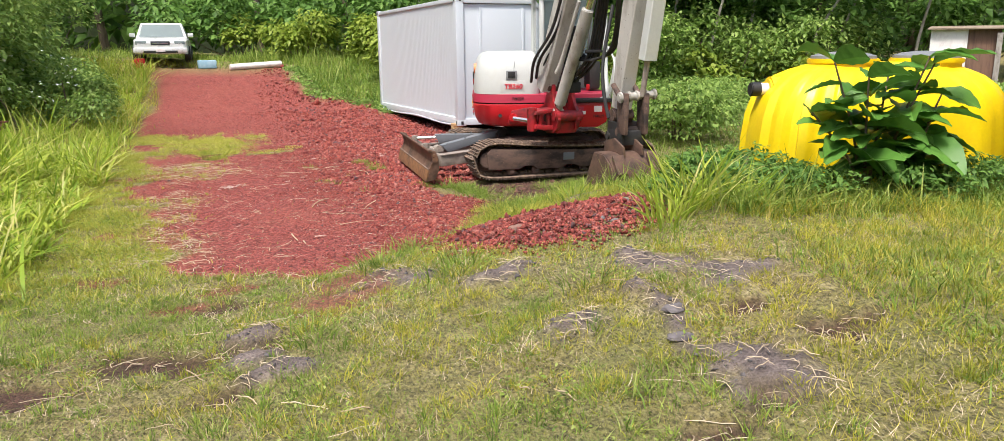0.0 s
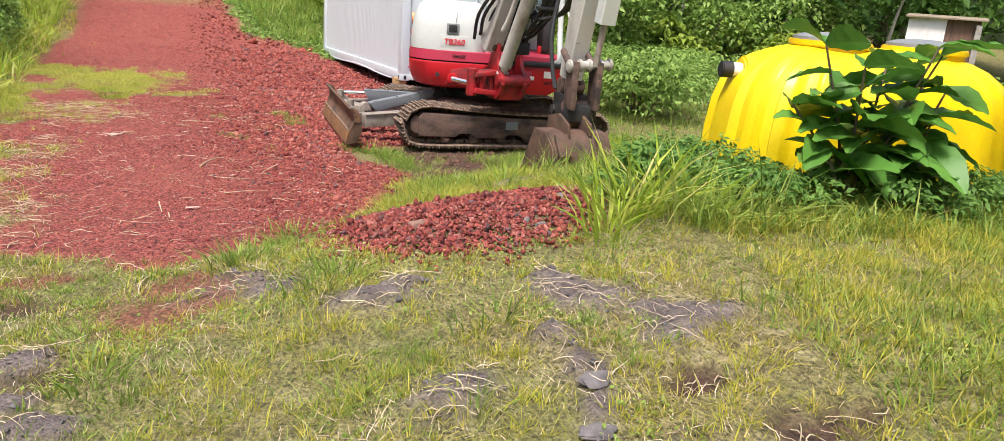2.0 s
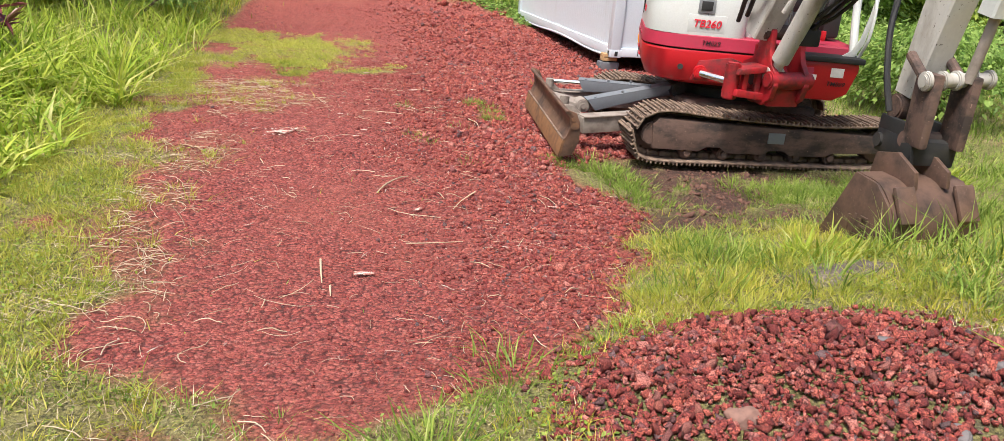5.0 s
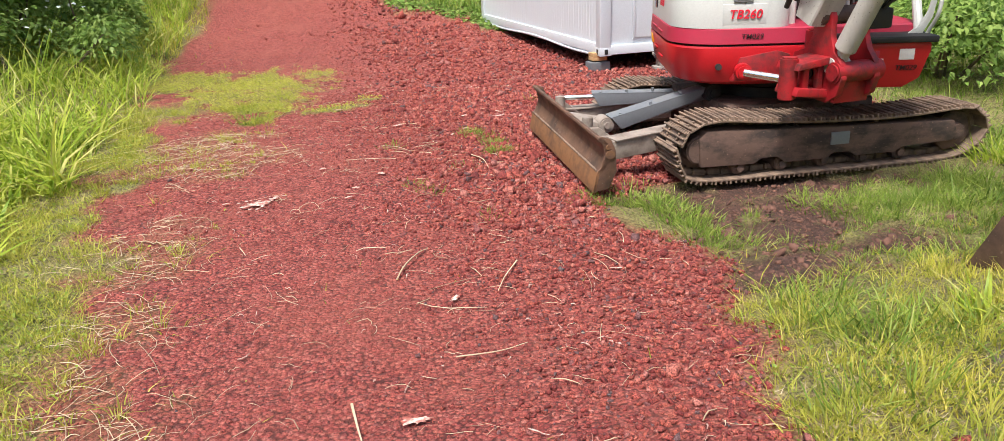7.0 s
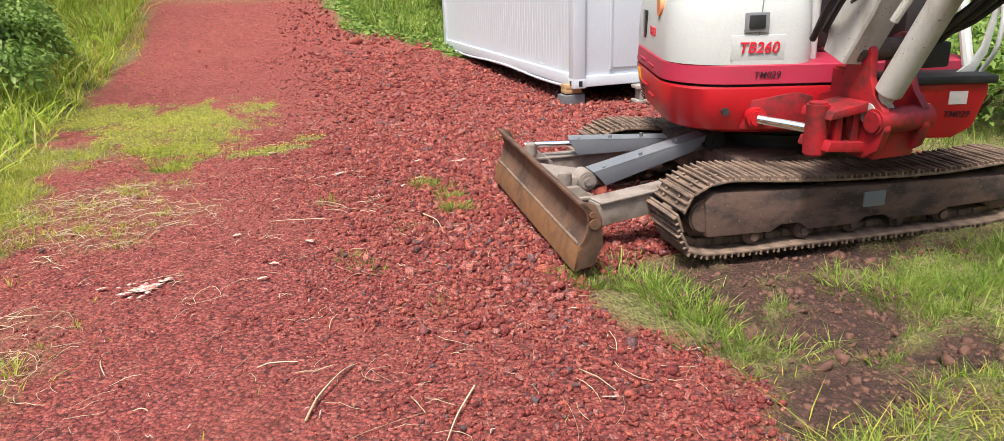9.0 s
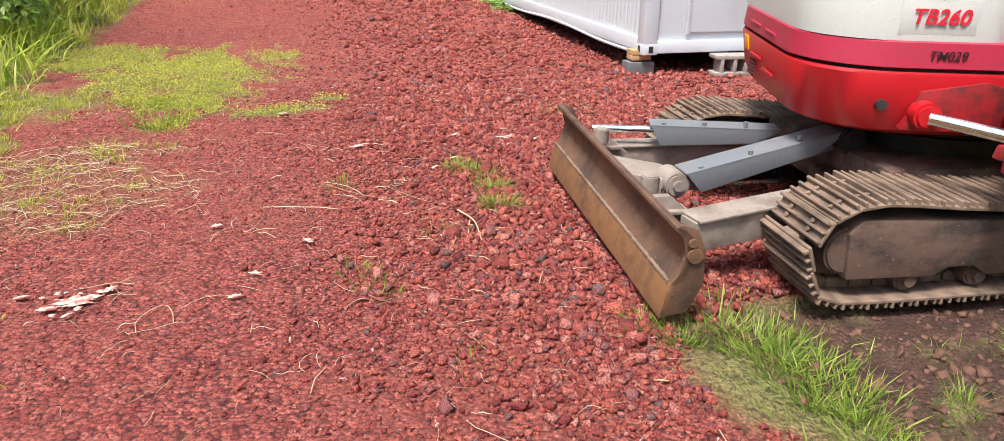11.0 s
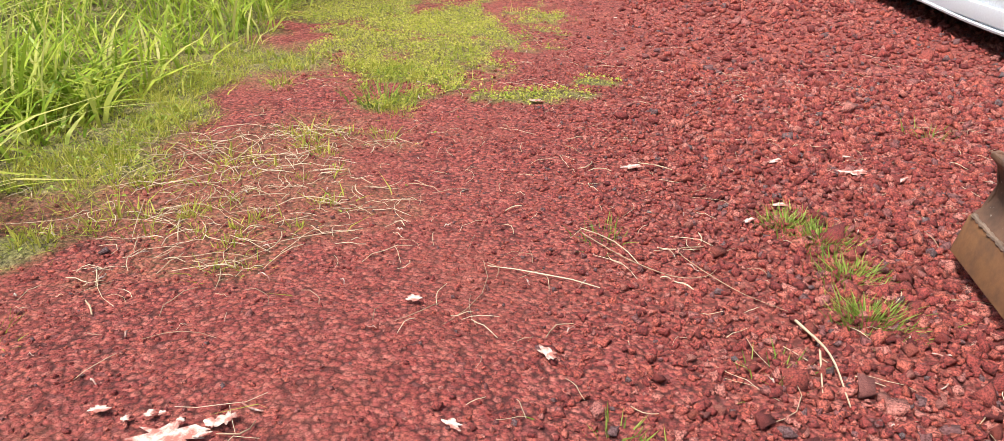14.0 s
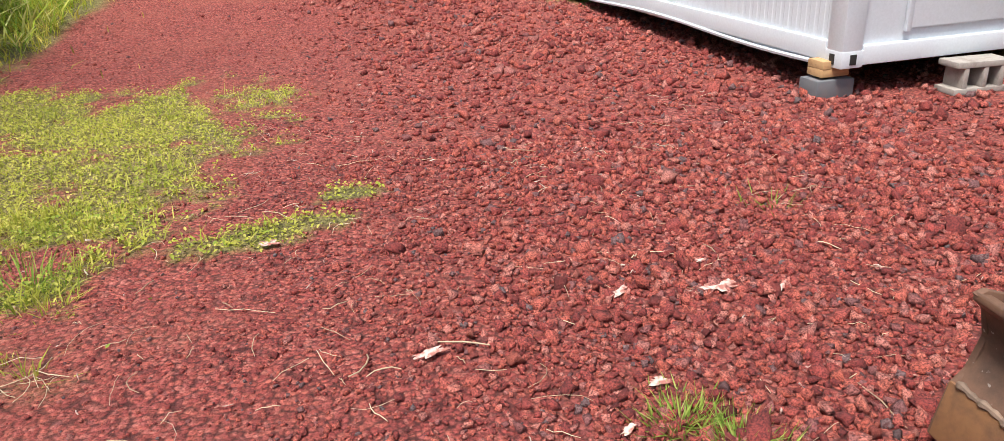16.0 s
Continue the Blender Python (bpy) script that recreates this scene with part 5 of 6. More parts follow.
def build_car():
    x, y = -4.9, 29.15
    c = thing("parked_car", pose(x, y, float(base_z(x, y)) - 0.04, 0, 0, 6) @ Matrix.Diagonal((0.9, 0.92, 0.78, 1)), "white car parked with its nose toward the drive", "car")
    def section(yy, w, pts):
        return [(sx * w, yy, sz) for sx, sz in pts]
    body = [(-1, 0.35), (-1.02, 0.6), (-1.0, 0.92), (-0.9, 1.0), (0.9, 1.0), (1.0, 0.92), (1.02, 0.6), (1, 0.35)]
    rings = [section(yy, w, [(a, min(b, h) if b > 0.5 else b) for a, b in body]) for yy, w, h in ((-2.2, 0.74, 0.78), (-2.1, 0.84, 0.87), (-1.6, 0.89, 0.95), (-1.0, 0.91, 1.02), (0.5, 0.92, 1.0), (2.1, 0.9, 1.0), (2.2, 0.86, 0.95))]
    part("body", grid_mesh(rings, cap=True), MAT_CAR, c)
    cab = [(-1, 0), (-0.8, 1), (0.8, 1), (1, 0)]
    cr = [[(a * 0.86, yy + (0.0 if b == 0 else dy), 1.0 + b * 0.62) for a, b in cab] for yy, dy in ((-0.95, 0.6), (2.0, -0.15))]
    part("cabin", grid_mesh(cr, cap=True), MAT_CAR, c)
    # Pale glass over the white cabin stands in for the sky's reflection.
    part("windscreen", grid_mesh([[(-0.76, -0.94, 1.05), (0.76, -0.94, 1.05)], [(-0.64, -0.42, 1.56), (0.64, -0.42, 1.56)]], closed=False), MAT_GLASS, c)
    part("grille", box(0.62, 0.04, 0.16, 0, -2.19, 0.78, 0.02), MAT_DARK, c)
    part("grille_bar", box(0.5, 0.03, 0.03, 0, -2.215, 0.78, 0.01), MAT_CHROME, c)
    part("bumper", box(1.76, 0.2, 0.22, 0, -2.2, 0.5, 0.06), MAT_CAR, c)
    part("lower_grille", box(1.1, 0.03, 0.1, 0, -2.3, 0.44, 0.02), MAT_DARK, c)
    part("number_plate", box(0.3, 0.02, 0.13, 0, -2.32, 0.5, 0.01), MAT_DECAL_PALE, c)
    for s in (-1, 1):
        part("headlight", box(0.36, 0.06, 0.15, 0.62 * s, -2.17, 0.8, 0.03), MAT_GLASS, c)
        part("wing_mirror", box(0.2, 0.1, 0.16, 0.98 * s, -0.75, 1.12, 0.04), MAT_CAR, c)
        for yy in (-1.4, 1.4):
            w = new("wheel")
            w.parent = c
            part("tyre", rod((0.74 * s, yy, 0.35), (0.95 * s, yy, 0.35), 0.35, 28, bevel=0.04), MAT_DARK, w)
            part("rim", rod((0.93 * s, yy, 0.35), (0.96 * s, yy, 0.35), 0.2, 20, bevel=0.01), MAT_GREY, w)
    return c


build_car()
def far_z(x, y):
    return float(base_z(x, y))


pipe = tagged(part("plastic_pipe", rod((-2.65, 26.95, far_z(-2.65, 26.95) + 0.09), (-1.08, 27.47, far_z(-1.08, 27.47) + 0.11), 0.1, 20, bevel=0.01), MAT_DECAL_PALE), "white plastic pipe lying across the end of the drive", "pipe")
lump("plastic_crate", -3.38, 27.39, far_z(-3.38, 27.39) + 0.13, 0.55, 0.4, 0.26, 12, MAT_BLUE, "pale blue plastic crate in grass", "crate")
lump("fuel_can", -5.26, 26.69, far_z(-5.26, 26.69) + 0.16, 0.26, 0.2, 0.34, 30, MAT_RED, "red plastic fuel can in grass", "can")
bag = tagged(part("rubbish_bag", at(join(*[at(grid_mesh([[(r * math.cos(a) * (1 + 0.12 * math.sin(5 * a)), r * math.sin(a), z) for a in np.linspace(0, 2 * math.pi, 18, endpoint=False)] for r, z in ((0.1, 0), (0.3, 0.05), (0.36, 0.2), (0.3, 0.38), (0.12, 0.48), (0.04, 0.56))], cap=True), pose(0, 0, 0))]), pose(7.25, 7.2, gz(7.25, 7.2) + 0.16, 12, 10, 0)), MAT_DECAL_PALE), "crumpled white plastic bag lying in weeds", "bag")


# ---- plants ----
def leaf_cloud(blobs, n, size, seed, ratio=0.55, tilt=0.35):
    """Leaves on and in a mass of ragged lumps. blobs: x, y, z, rx, ry, rz."""
    r = np.random.default_rng(seed)
    b = np.asarray(blobs, float)
    pick = r.choice(len(b), n, p=(b[:, 3] * b[:, 4] + b[:, 5] * b[:, 3]) / (b[:, 3] * b[:, 4] + b[:, 5] * b[:, 3]).sum())
    d = r.normal(size=(n, 3))
    d /= np.linalg.norm(d, axis=1, keepdims=True)
    d[:, 2] = np.where(d[:, 2] < -0.3, -d[:, 2], d[:, 2])
    shell = r.uniform(0.62, 1.08, (n, 1)) * (0.72 + 0.5 * vnoise(d[:, 0] * 3 + pick * 7, d[:, 1] * 3 + d[:, 2] * 3, 0.8, seed)[:, None])
    p = b[pick, :3] + d * shell * b[pick, 3:]
    return leaves(p, r.uniform(0.6, 1.3, n) * size, tilt, seed + 1, ratio, np.arctan2(d[:, 1], d[:, 0]) + r.normal(0, 0.7, n), True)


def shrub(name, x, y, blobs, n, size, mat, label, category="shrub", seed=0, ratio=0.55, stems=5, stem_mat=None, group=""):
    z = float(base_z(x, y))
    ob = thing(name, Matrix.Translation((x, y, z)), label, category, group)
    v, t = leaf_cloud(blobs, n, size, seed, ratio)
    leaf = new("foliage", tri_mesh("foliage", v, t, mat))
    leaf.parent = ob
    r = np.random.default_rng(seed + 5)
    top = [b for b in blobs]
    for k in range(stems):
        b = top[k % len(top)]
        a = r.uniform(0, 6.28)
        part("stem", tube(curve_points([(0.1 * math.cos(a) + b[0] * 0.3, 0.1 * math.sin(a) + b[1] * 0.3, -0.1), (b[0] * 0.6, b[1] * 0.6, b[2] * 0.5), (b[0], b[1], b[2] + 0.3 * b[5])], 5), [0.03, 0.028, 0.026, 0.024, 0.022, 0.018, 0.016, 0.014, 0.012, 0.01][:10], 6), stem_mat or MAT_BARK, ob)
    return ob


def tree(x, y, height, lean, seed, label, pale=False, crown_mat=None):
    z = float(base_z(x, y))
    r = np.random.default_rng(seed)
    ob = thing("tree", Matrix.Translation((x, y, z)), label, "tree", "trees behind the clearing")
    w = 0.05 + 0.016 * height if height > 6.6 else 0.06
    pts = curve_points([(0, 0, -0.2), (lean[0] * 0.3, lean[1] * 0.3, height * 0.3), (lean[0] * 0.7 + r.normal(0, 0.15), lean[1] * 0.7, height * 0.65), (lean[0], lean[1], height)], 6)
    bark = MAT_PALE_BARK if pale else MAT_BARK
    part("trunk", tube(pts, [w * (1 - 0.75 * k / (len(pts) - 1)) for k in range(len(pts))], 10), bark, ob)
    blobs = []
    for k in range(6):
        s = pts[int(len(pts) * (0.5 + 0.07 * k))]
        a = r.uniform(0, 6.28)
        e = s + Vector((math.cos(a) * height * 0.2, math.sin(a) * height * 0.2, height * 0.12))
        part("limb", tube(curve_points([s, s.lerp(e, 0.5) + Vector((0, 0, 0.15)), e], 5), [w * 0.42, w * 0.38, w * 0.34, w * 0.3, w * 0.27, w * 0.24, w * 0.2, w * 0.17, w * 0.14, w * 0.1][:10], 6), bark, ob)
        blobs.append((e.x, e.y, e.z, height * 0.16, height * 0.16, height * 0.1))
    blobs.append((lean[0], lean[1], height, height * 0.2, height * 0.2, height * 0.12))
    v, t = leaf_cloud(blobs, 1300, 0.32, seed + 2)
    crown = new("crown", tri_mesh("crown", v, t, crown_mat or MAT_JUNGLE))
    crown.parent = ob
    return ob


# woods behind: a belt of trees with undergrowth
wood = np.random.default_rng(41)
for k, (x, y) in enumerate([(-13.42, 26.35), (-11.63, 33.28), (-9.04, 40.18), (-3.8, 40.96), (-2.01, 35.88), (1.44, 34.73), (4.36, 32.61), (6.97, 30.5), (8.58, 25.93), (9.77, 23.38), (10.8, 26.33), (12.53, 24.76), (14.64, 27.17), (17.01, 24.07), (21.57, 25.38), (24.34, 19.76), (23.21, 16.81), (-8.68, 20.14), (-11.8, 17.27), (-9.97, 13.19), (7.5, 24.07), (18.18, 28.03)]):
    tree(x, y, wood.uniform(7, 12), (wood.normal(0, 0.7), wood.normal(0, 0.5)), 100 + k, "tall thin rainforest tree with a ragged green crown", pale=k % 3 == 0)
for k, (x, y, lx, ly) in enumerate([(11.99, 21.28, 1.6, 0.5), (13.37, 20.72, 3.2, 0.3), (10.01, 21.86, 0.6, 0), (8.67, 21.02, 0.5, 0.2), (10.66, 20.74, 0.9, 0), (14.78, 20.96, 1.8, 0.2), (7.82, 22.06, -0.3, 0.1), (16.94, 20.07, 1.0, 0)]):
    tree(x, y, 6.5, (lx, ly), 160 + k, "slim pale leaning tree among undergrowth", pale=True)


far = np.random.default_rng(77)
ang = np.linspace(-1.35, 1.75, 46)
rim = [(46 * math.sin(a) + far.normal(0, 2), 46 * math.cos(a) + far.normal(0, 2), far.uniform(1, 9), far.uniform(2.5, 4), far.uniform(2.5, 4), far.uniform(2, 4)) for a in np.repeat(ang, 3)]
fv, ft = leaf_cloud(rim, 15000, 0.95, 78)
tagged(new("far_woods", tri_mesh("far_woods", fv, ft, MAT_JUNGLE)), "dense green rainforest closing the clearing", "woods", kind="stuff")
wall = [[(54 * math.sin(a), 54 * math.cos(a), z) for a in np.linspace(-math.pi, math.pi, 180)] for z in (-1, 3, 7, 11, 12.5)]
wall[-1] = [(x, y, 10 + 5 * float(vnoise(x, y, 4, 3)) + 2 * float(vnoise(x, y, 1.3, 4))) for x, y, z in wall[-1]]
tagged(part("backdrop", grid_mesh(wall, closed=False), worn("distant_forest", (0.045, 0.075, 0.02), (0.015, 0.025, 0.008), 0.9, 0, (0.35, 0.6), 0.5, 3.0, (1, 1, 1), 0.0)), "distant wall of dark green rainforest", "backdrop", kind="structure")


def undergrowth(cells, seed, mat, label, size, tall, n=1500, name="undergrowth"):
    for k, (x, y, rad) in enumerate(cells):
        r = np.random.default_rng(seed + k)
        blobs = [(r.normal(0, rad * 0.5), r.normal(0, rad * 0.4), tall * r.uniform(0.2, 0.75), rad * r.uniform(0.4, 0.7), rad * r.uniform(0.4, 0.7), tall * r.uniform(0.3, 0.5)) for _ in range(6)]
        shrub(name, x, y, blobs, n, size, mat, label, "shrub", seed + 3 * k, group="undergrowth of the wood edge")


undergrowth([(-12.55, 23.31, 3), (-10.34, 28.22, 3), (-10.09, 34.22, 2.6), (-2.91, 38.42, 2.6), (-1.64, 32.86, 2.6), (1.34, 32.24, 2.6), (4.15, 30.12, 2.6), (6.84, 27.5, 2.4), (9.12, 24.4, 2.2), (10.96, 22.93, 2), (12.99, 23.64, 2.2), (15.47, 23.14, 2.4), (20.53, 24.43, 2.5), (23.81, 19.28, 2.8), (22.13, 14.85, 3), (23.96, 10.77, 3)],
            300, MAT_JUNGLE, "dense dark green jungle undergrowth", 0.3, 3.4, 2200)
undergrowth([(-6.76, 42.08, 3.4), (-2.26, 41.9, 3.5), (3.07, 37.67, 3.5), (7.89, 33.46, 3.5), (12.76, 30.26, 3.5), (17.68, 28.05, 3.5), (22.55, 24.84, 3.5), (26.29, 18.68, 3.5), (-13.13, 33.34, 3.5), (-16.42, 26.47, 3.5), (-15.76, 18.44, 3.5), (27.04, 12.64, 3.5)], 340, MAT_JUNGLE, "tall dark green jungle thicket", 0.45, 7.0, 1500)
# Leaf colours lighter than the jungle put sunlight into the wood-edge bushes.
undergrowth([(-2.54, 32.9, 1.3), (-0.47, 29.61, 1.3), (1.87, 28.11, 1.3), (3.37, 25.85, 1.3), (2.41, 24.28, 1.0), (9.93, 19.87, 1.2), (13.12, 19.73, 1.1), (7.79, 21.46, 1.2)], 380, MAT_YELLOWISH, "yellow-green bush at the wood edge, coloured pale as if sunlit", 0.22, 1.7, 1500, "bush")
undergrowth([(8.53, 20.02, 1.3), (10.94, 20.22, 1.3), (12.16, 20.57, 1.2), (14.36, 20.58, 1.3), (9.58, 21.18, 1.3)], 400, MAT_VINE, "green bush under the slim trees, coloured light as if sunlit", 0.16, 2.6, 2400, "bush")
undergrowth([(6.37, 13.81, 1.5), (7.75, 15.75, 1.6), (6.55, 18.01, 1.5), (9.37, 13.68, 1.6), (10.79, 16.53, 1.7), (8.69, 19.02, 1.6), (8.37, 11.32, 1.3), (11.19, 11.91, 1.6), (12.71, 14.64, 1.7), (6.25, 20.52, 1.4), (13.11, 9.82, 1.7), (9.87, 8.96, 1.4), (15.62, 12.32, 1.6)], 420, MAT_VINE, "knee-high bright green vine thicket", 0.095, 1.0, 5200, "vine_thicket")
# Bushes added to block the bright grass that shows beneath the tan box.
undergrowth([(10.1, 4.95, 0.9), (10.05, 3.65, 0.9), (9.99, 2.35, 0.9), (9.14, 5.79, 0.7)], 470, MAT_JUNGLE, "green bush added behind the tan box to darken the gap below", 0.16, 1.1, 1500, "bush")
undergrowth([(3.04, 5.94, 0.5), (3.73, 5.76, 0.5), (4.53, 5.63, 0.5), (5.23, 5.65, 0.5), (5.93, 5.72, 0.5), (6.64, 5.89, 0.55), (7.07, 6.67, 0.7), (2.63, 5.86, 0.4)], 480, MAT_JUNGLE, "low green weeds growing round the yellow tank", 0.06, 0.33, 1500, "weed_patch")
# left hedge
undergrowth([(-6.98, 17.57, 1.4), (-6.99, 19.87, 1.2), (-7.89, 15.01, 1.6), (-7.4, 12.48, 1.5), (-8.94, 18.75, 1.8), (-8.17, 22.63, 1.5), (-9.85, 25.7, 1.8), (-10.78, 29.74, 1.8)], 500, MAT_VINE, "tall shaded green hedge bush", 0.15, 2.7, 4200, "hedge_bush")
undergrowth([(-5.15, 18.4, 0.75), (-5.41, 16.91, 0.9), (-5.76, 20.62, 0.8), (-6.57, 22.66, 0.8)], 540, MAT_VINE, "wild green bush with small white flowers", 0.1, 1.3, 2600, "flowering_bush")
fl = np.random.default_rng(3)
fx, fy = fl.uniform(-6.0, -4.8, 60), fl.uniform(16.0, 20.5, 60)
fv, ft = leaves(np.stack((fx, fy, base_z(fx, fy) + fl.uniform(0.6, 1.6, 60)), 1), np.full(60, 0.07), 0.0, 9, 0.9)
tagged(new("white_flowers", tri_mesh("white_flowers", fv, ft, MAT_PETAL)), "small white wild flowers on a bush", "flowers", kind="stuff")


def ti_plant(x, y, h, seed):
    z = float(base_z(x, y))
    ob = thing("ti_plant", Matrix.Translation((x, y, z)), "dark red-leaved ti plant standing in tall grass", "plant", "ti plants in the grass")
    r = np.random.default_rng(seed)
    part("cane", tube([(0, 0, -0.05), (0.02, 0.01, h * 0.5), (0.03, 0.0, h * 0.75)], [0.02, 0.016, 0.012], 6), MAT_BARK, ob)
    n = 26
    p = np.stack((np.full(n, 0.03), np.zeros(n), h * r.uniform(0.5, 0.8, n)), 1)
    v, t = leaves(p, r.uniform(0.22, 0.42, n), -0.3, seed, 0.2)
    lv = new("leaf_rosette", tri_mesh("leaf_rosette", v, t, MAT_TI))
    lv.parent = ob


for k, (x, y, h) in enumerate([(-5.1, 12.2, 0.85), (-5.35, 12.6, 0.95), (-4.85, 12.5, 0.8), (-6.3, 12.5, 1.0), (-6.05, 12.1, 0.9), (-6.5, 12.0, 0.95)]):
    ti_plant(x, y, h, 600 + k)


def broad_leaf_mesh():
    """One big veined leaf, folded along its rib and bowed, lying along x."""
    rows = []
    for u in np.linspace(0, 1, 9):
        w = 0.35 * math.sin(math.pi * min(1, u * 0.93 + 0.04)) ** 0.8 * (1 - 0.25 * u)
        row = []
        for s in (-1, -0.66, -0.33, 0, 0.33, 0.66, 1):
            wave = 0.018 * math.sin(u * 26 + abs(s) * 4) * abs(s)
            row.append((u, s * w, 0.12 * abs(s) * w / 0.3 - 0.3 * u * u + wave))
        rows.append(row)
    return grid_mesh(rows, closed=False)


def noni():
    x, y = 4.08, 5.6
    z = gz(x, y)
    ob = thing("noni_shrub", Matrix.Translation((x, y, z)), "young shrub with large glossy dark green leaves before the yellow tank", "shrub")
    r = np.random.default_rng(12)
    green = mesh_of(broad_leaf_mesh(), "leaf", MAT_BIG_LEAF)
    for bx, by, tx, ty, h in ((-0.05, 0, -0.5, 0.1, 0.72), (0.0, 0, -0.15, -0.1, 1.0), (0.05, 0.05, 0.2, 0.1, 1.05), (0.1, 0, 0.55, 0.0, 1.1), (0.4, 0.05, 0.75, 0.1, 0.85), (0.45, 0, 0.5, -0.1, 0.7), (0.0, 0.05, -0.4, 0.0, 1.12), (0.2, 0.0, 0.36, -0.15, 1.16)):
        line = curve_points([(bx, by, -0.05), (bx + 0.3 * (tx - bx), by, h * 0.45), (tx, ty, h)], 8)
        part("stem", tube(line, [0.016 - 0.0006 * k for k in range(len(line))], 7), MAT_BARK, ob)
        for k in range(12):
            q = line[int(len(line) * (0.38 + 0.61 * (k / 12)))]
            if k > 9:
                q = line[-1]
            lf = new("leaf", green)
            lf.parent = ob
            s = r.uniform(0.26, 0.46)
            lf.matrix_local = Matrix.Translation(q) @ Euler((r.normal(0, 0.35), r.uniform(-0.5, 0.4), k * 2.4 + r.normal(0, 0.3))).to_matrix().to_4x4() @ Matrix.Scale(s, 4)
    return ob


noni()


def scatter(n, x0, x1, y0, y1, seed, keep):
    r = np.random.default_rng(seed)
    x, y = r.uniform(x0, x1, n), r.uniform(y0, y1, n)
    ok = keep(x, y, r)
    return x[ok], y[ok], r


def tracks_clear(x, y):
    """False under the machine, the container and the tank."""
    return ~(((x > 1.3) & (x < 4.4) & (y > 10.35) & (y < 12.5)) | ((x > 2.1) & (x < 5.0) & (y > 15.6) & (y < 21.4)) | ((x > 3.75) & (x < 6.4) & (y > 6.2) & (y < 7.4)))


def turf_keep(x, y, r):
    red, rock, soil = zones(x, y)
    red = np.maximum(red, 1 - sstep(0.85, 1.05, blob(x, y, 1.36, 5.8, 0.82, 0.76, 0.0)))
    rock = rock * 0.85
    bare = np.maximum(np.maximum(red, rock), soil * 0.97)
    thin = 0.7 * (1 - sstep(0.3, 0.52, vnoise(x, y, 0.3, 91) * 0.6 + vnoise(x, y, 0.09, 92) * 0.4))
    return (r.random(len(x)) > np.clip(np.maximum(bare * 1.25, thin), 0, 0.997)) & tracks_clear(x, y)


def sward(name, n, x0, x1, y0, y1, h, w, lean, mat, label, seed, keep=turf_keep, clump=0.5):
    x, y, r = scatter(n, x0, x1, y0, y1, seed, keep)
    k = vnoise(x, y, 0.5, seed + 1) * 0.6 + vnoise(x, y, 0.17, seed + 2) * 0.4
    hh = h * (0.3 + 2.0 * k ** (1.6 + clump)) * r.uniform(0.5, 1.25, len(x))
    v, t = blades(x, y, land_z(x, y), hh, w * r.uniform(0.6, 1.3, len(x)), np.clip(lean * r.uniform(0.3, 1.7, len(x)), 0, 1.3), seed + 3, None, h < 0.25)
    ob = new(name, tri_mesh(name, v, t, mat))
    return tagged(ob, label, "grass", kind="stuff")


def tufted(name, n, per, x0, x1, y0, y1, h, w, spread, mat, label, seed, keep):
    """Lawn grown in small tussocks: blades that spread from many roots."""
    cx, cy, r = scatter(n, x0, x1, y0, y1, seed, keep)
    k = np.repeat(np.arange(len(cx)), per)
    size = r.lognormal(0, 0.35, len(cx))[k]
    a, q = r.uniform(0, 2 * np.pi, len(k)), np.abs(r.normal(0, spread, len(k))) * size
    x, y = cx[k] + q * np.cos(a), cy[k] + q * np.sin(a)
    v, t = blades(x, y, land_z(x, y), h * size * r.uniform(0.45, 1.25, len(k)), w * r.uniform(0.6, 1.3, len(k)), np.clip(0.5 + 8 * q + r.normal(0, 0.35, len(k)), 0.1, 1.3), seed + 1, a + r.normal(0, 0.6, len(k)), True)
    return tagged(new(name, tri_mesh(name, v, t, mat)), label, "grass", kind="stuff")


right_half = lambda x, y, r: turf_keep(x, y, r) & (r.random(len(x)) < 0.3 + 0.7 * sstep(-0.8, 1.2, x + 0.5 * (vnoise(x, y, 0.6, 33) - 0.5)))
greenish = lambda x, y: vnoise(x, y, 0.55, 71) * 0.65 + vnoise(x, y, 0.16, 72) * 0.35 - 0.1 * sstep(-0.5, 1.5, x) + 0.14 * (1 - sstep(-1.6, -0.2, x))
tufted("lawn_tufts", 4600, 26, -3.4, 4.6, 1.3, 6.6, 0.05, 0.0046, 0.04, MAT_TURF, "tussocks of yellow-green lawn grass", 701, lambda x, y, r: turf_keep(x, y, r) & (greenish(x, y) < 0.52))
tufted("lawn_tufts", 4900, 26, -3.4, 4.6, 1.3, 6.6, 0.055, 0.0046, 0.04, MAT_LUSH, "tussocks of fresh green lawn grass", 703, lambda x, y, r: turf_keep(x, y, r) & (greenish(x, y) > 0.42))
tufted("lawn_tufts", 650, 24, 0.9, 2.5, 6.5, 8.3, 0.065, 0.0055, 0.045, MAT_LIME, "tussocks of pale yellow-green grass before the machine", 704, turf_keep)
tufted("lawn_tufts", 900, 24, 1.5, 3.9, 8.2, 10.2, 0.07, 0.0046, 0.045, MAT_LUSH, "tussocks of green grass before the machine", 706, turf_keep)
sward("lawn_grass", 38000, -3.6, 4.8, 1.2, 5.4, 0.046, 0.0042, 1.05, MAT_TURF, "short yellow-green lawn grass over thin soil", 700, right_half)
sward("lawn_grass", 46000, -3.2, 4.6, 5.2, 9.0, 0.06, 0.005, 0.95, MAT_TURF, "short yellow-green lawn grass over thin soil", 705, right_half)
sward("lawn_grass", 42000, -4.6, 0.4, 1.8, 9.2, 0.055, 0.0045, 1.0, MAT_LUSH, "short green lawn grass", 710)
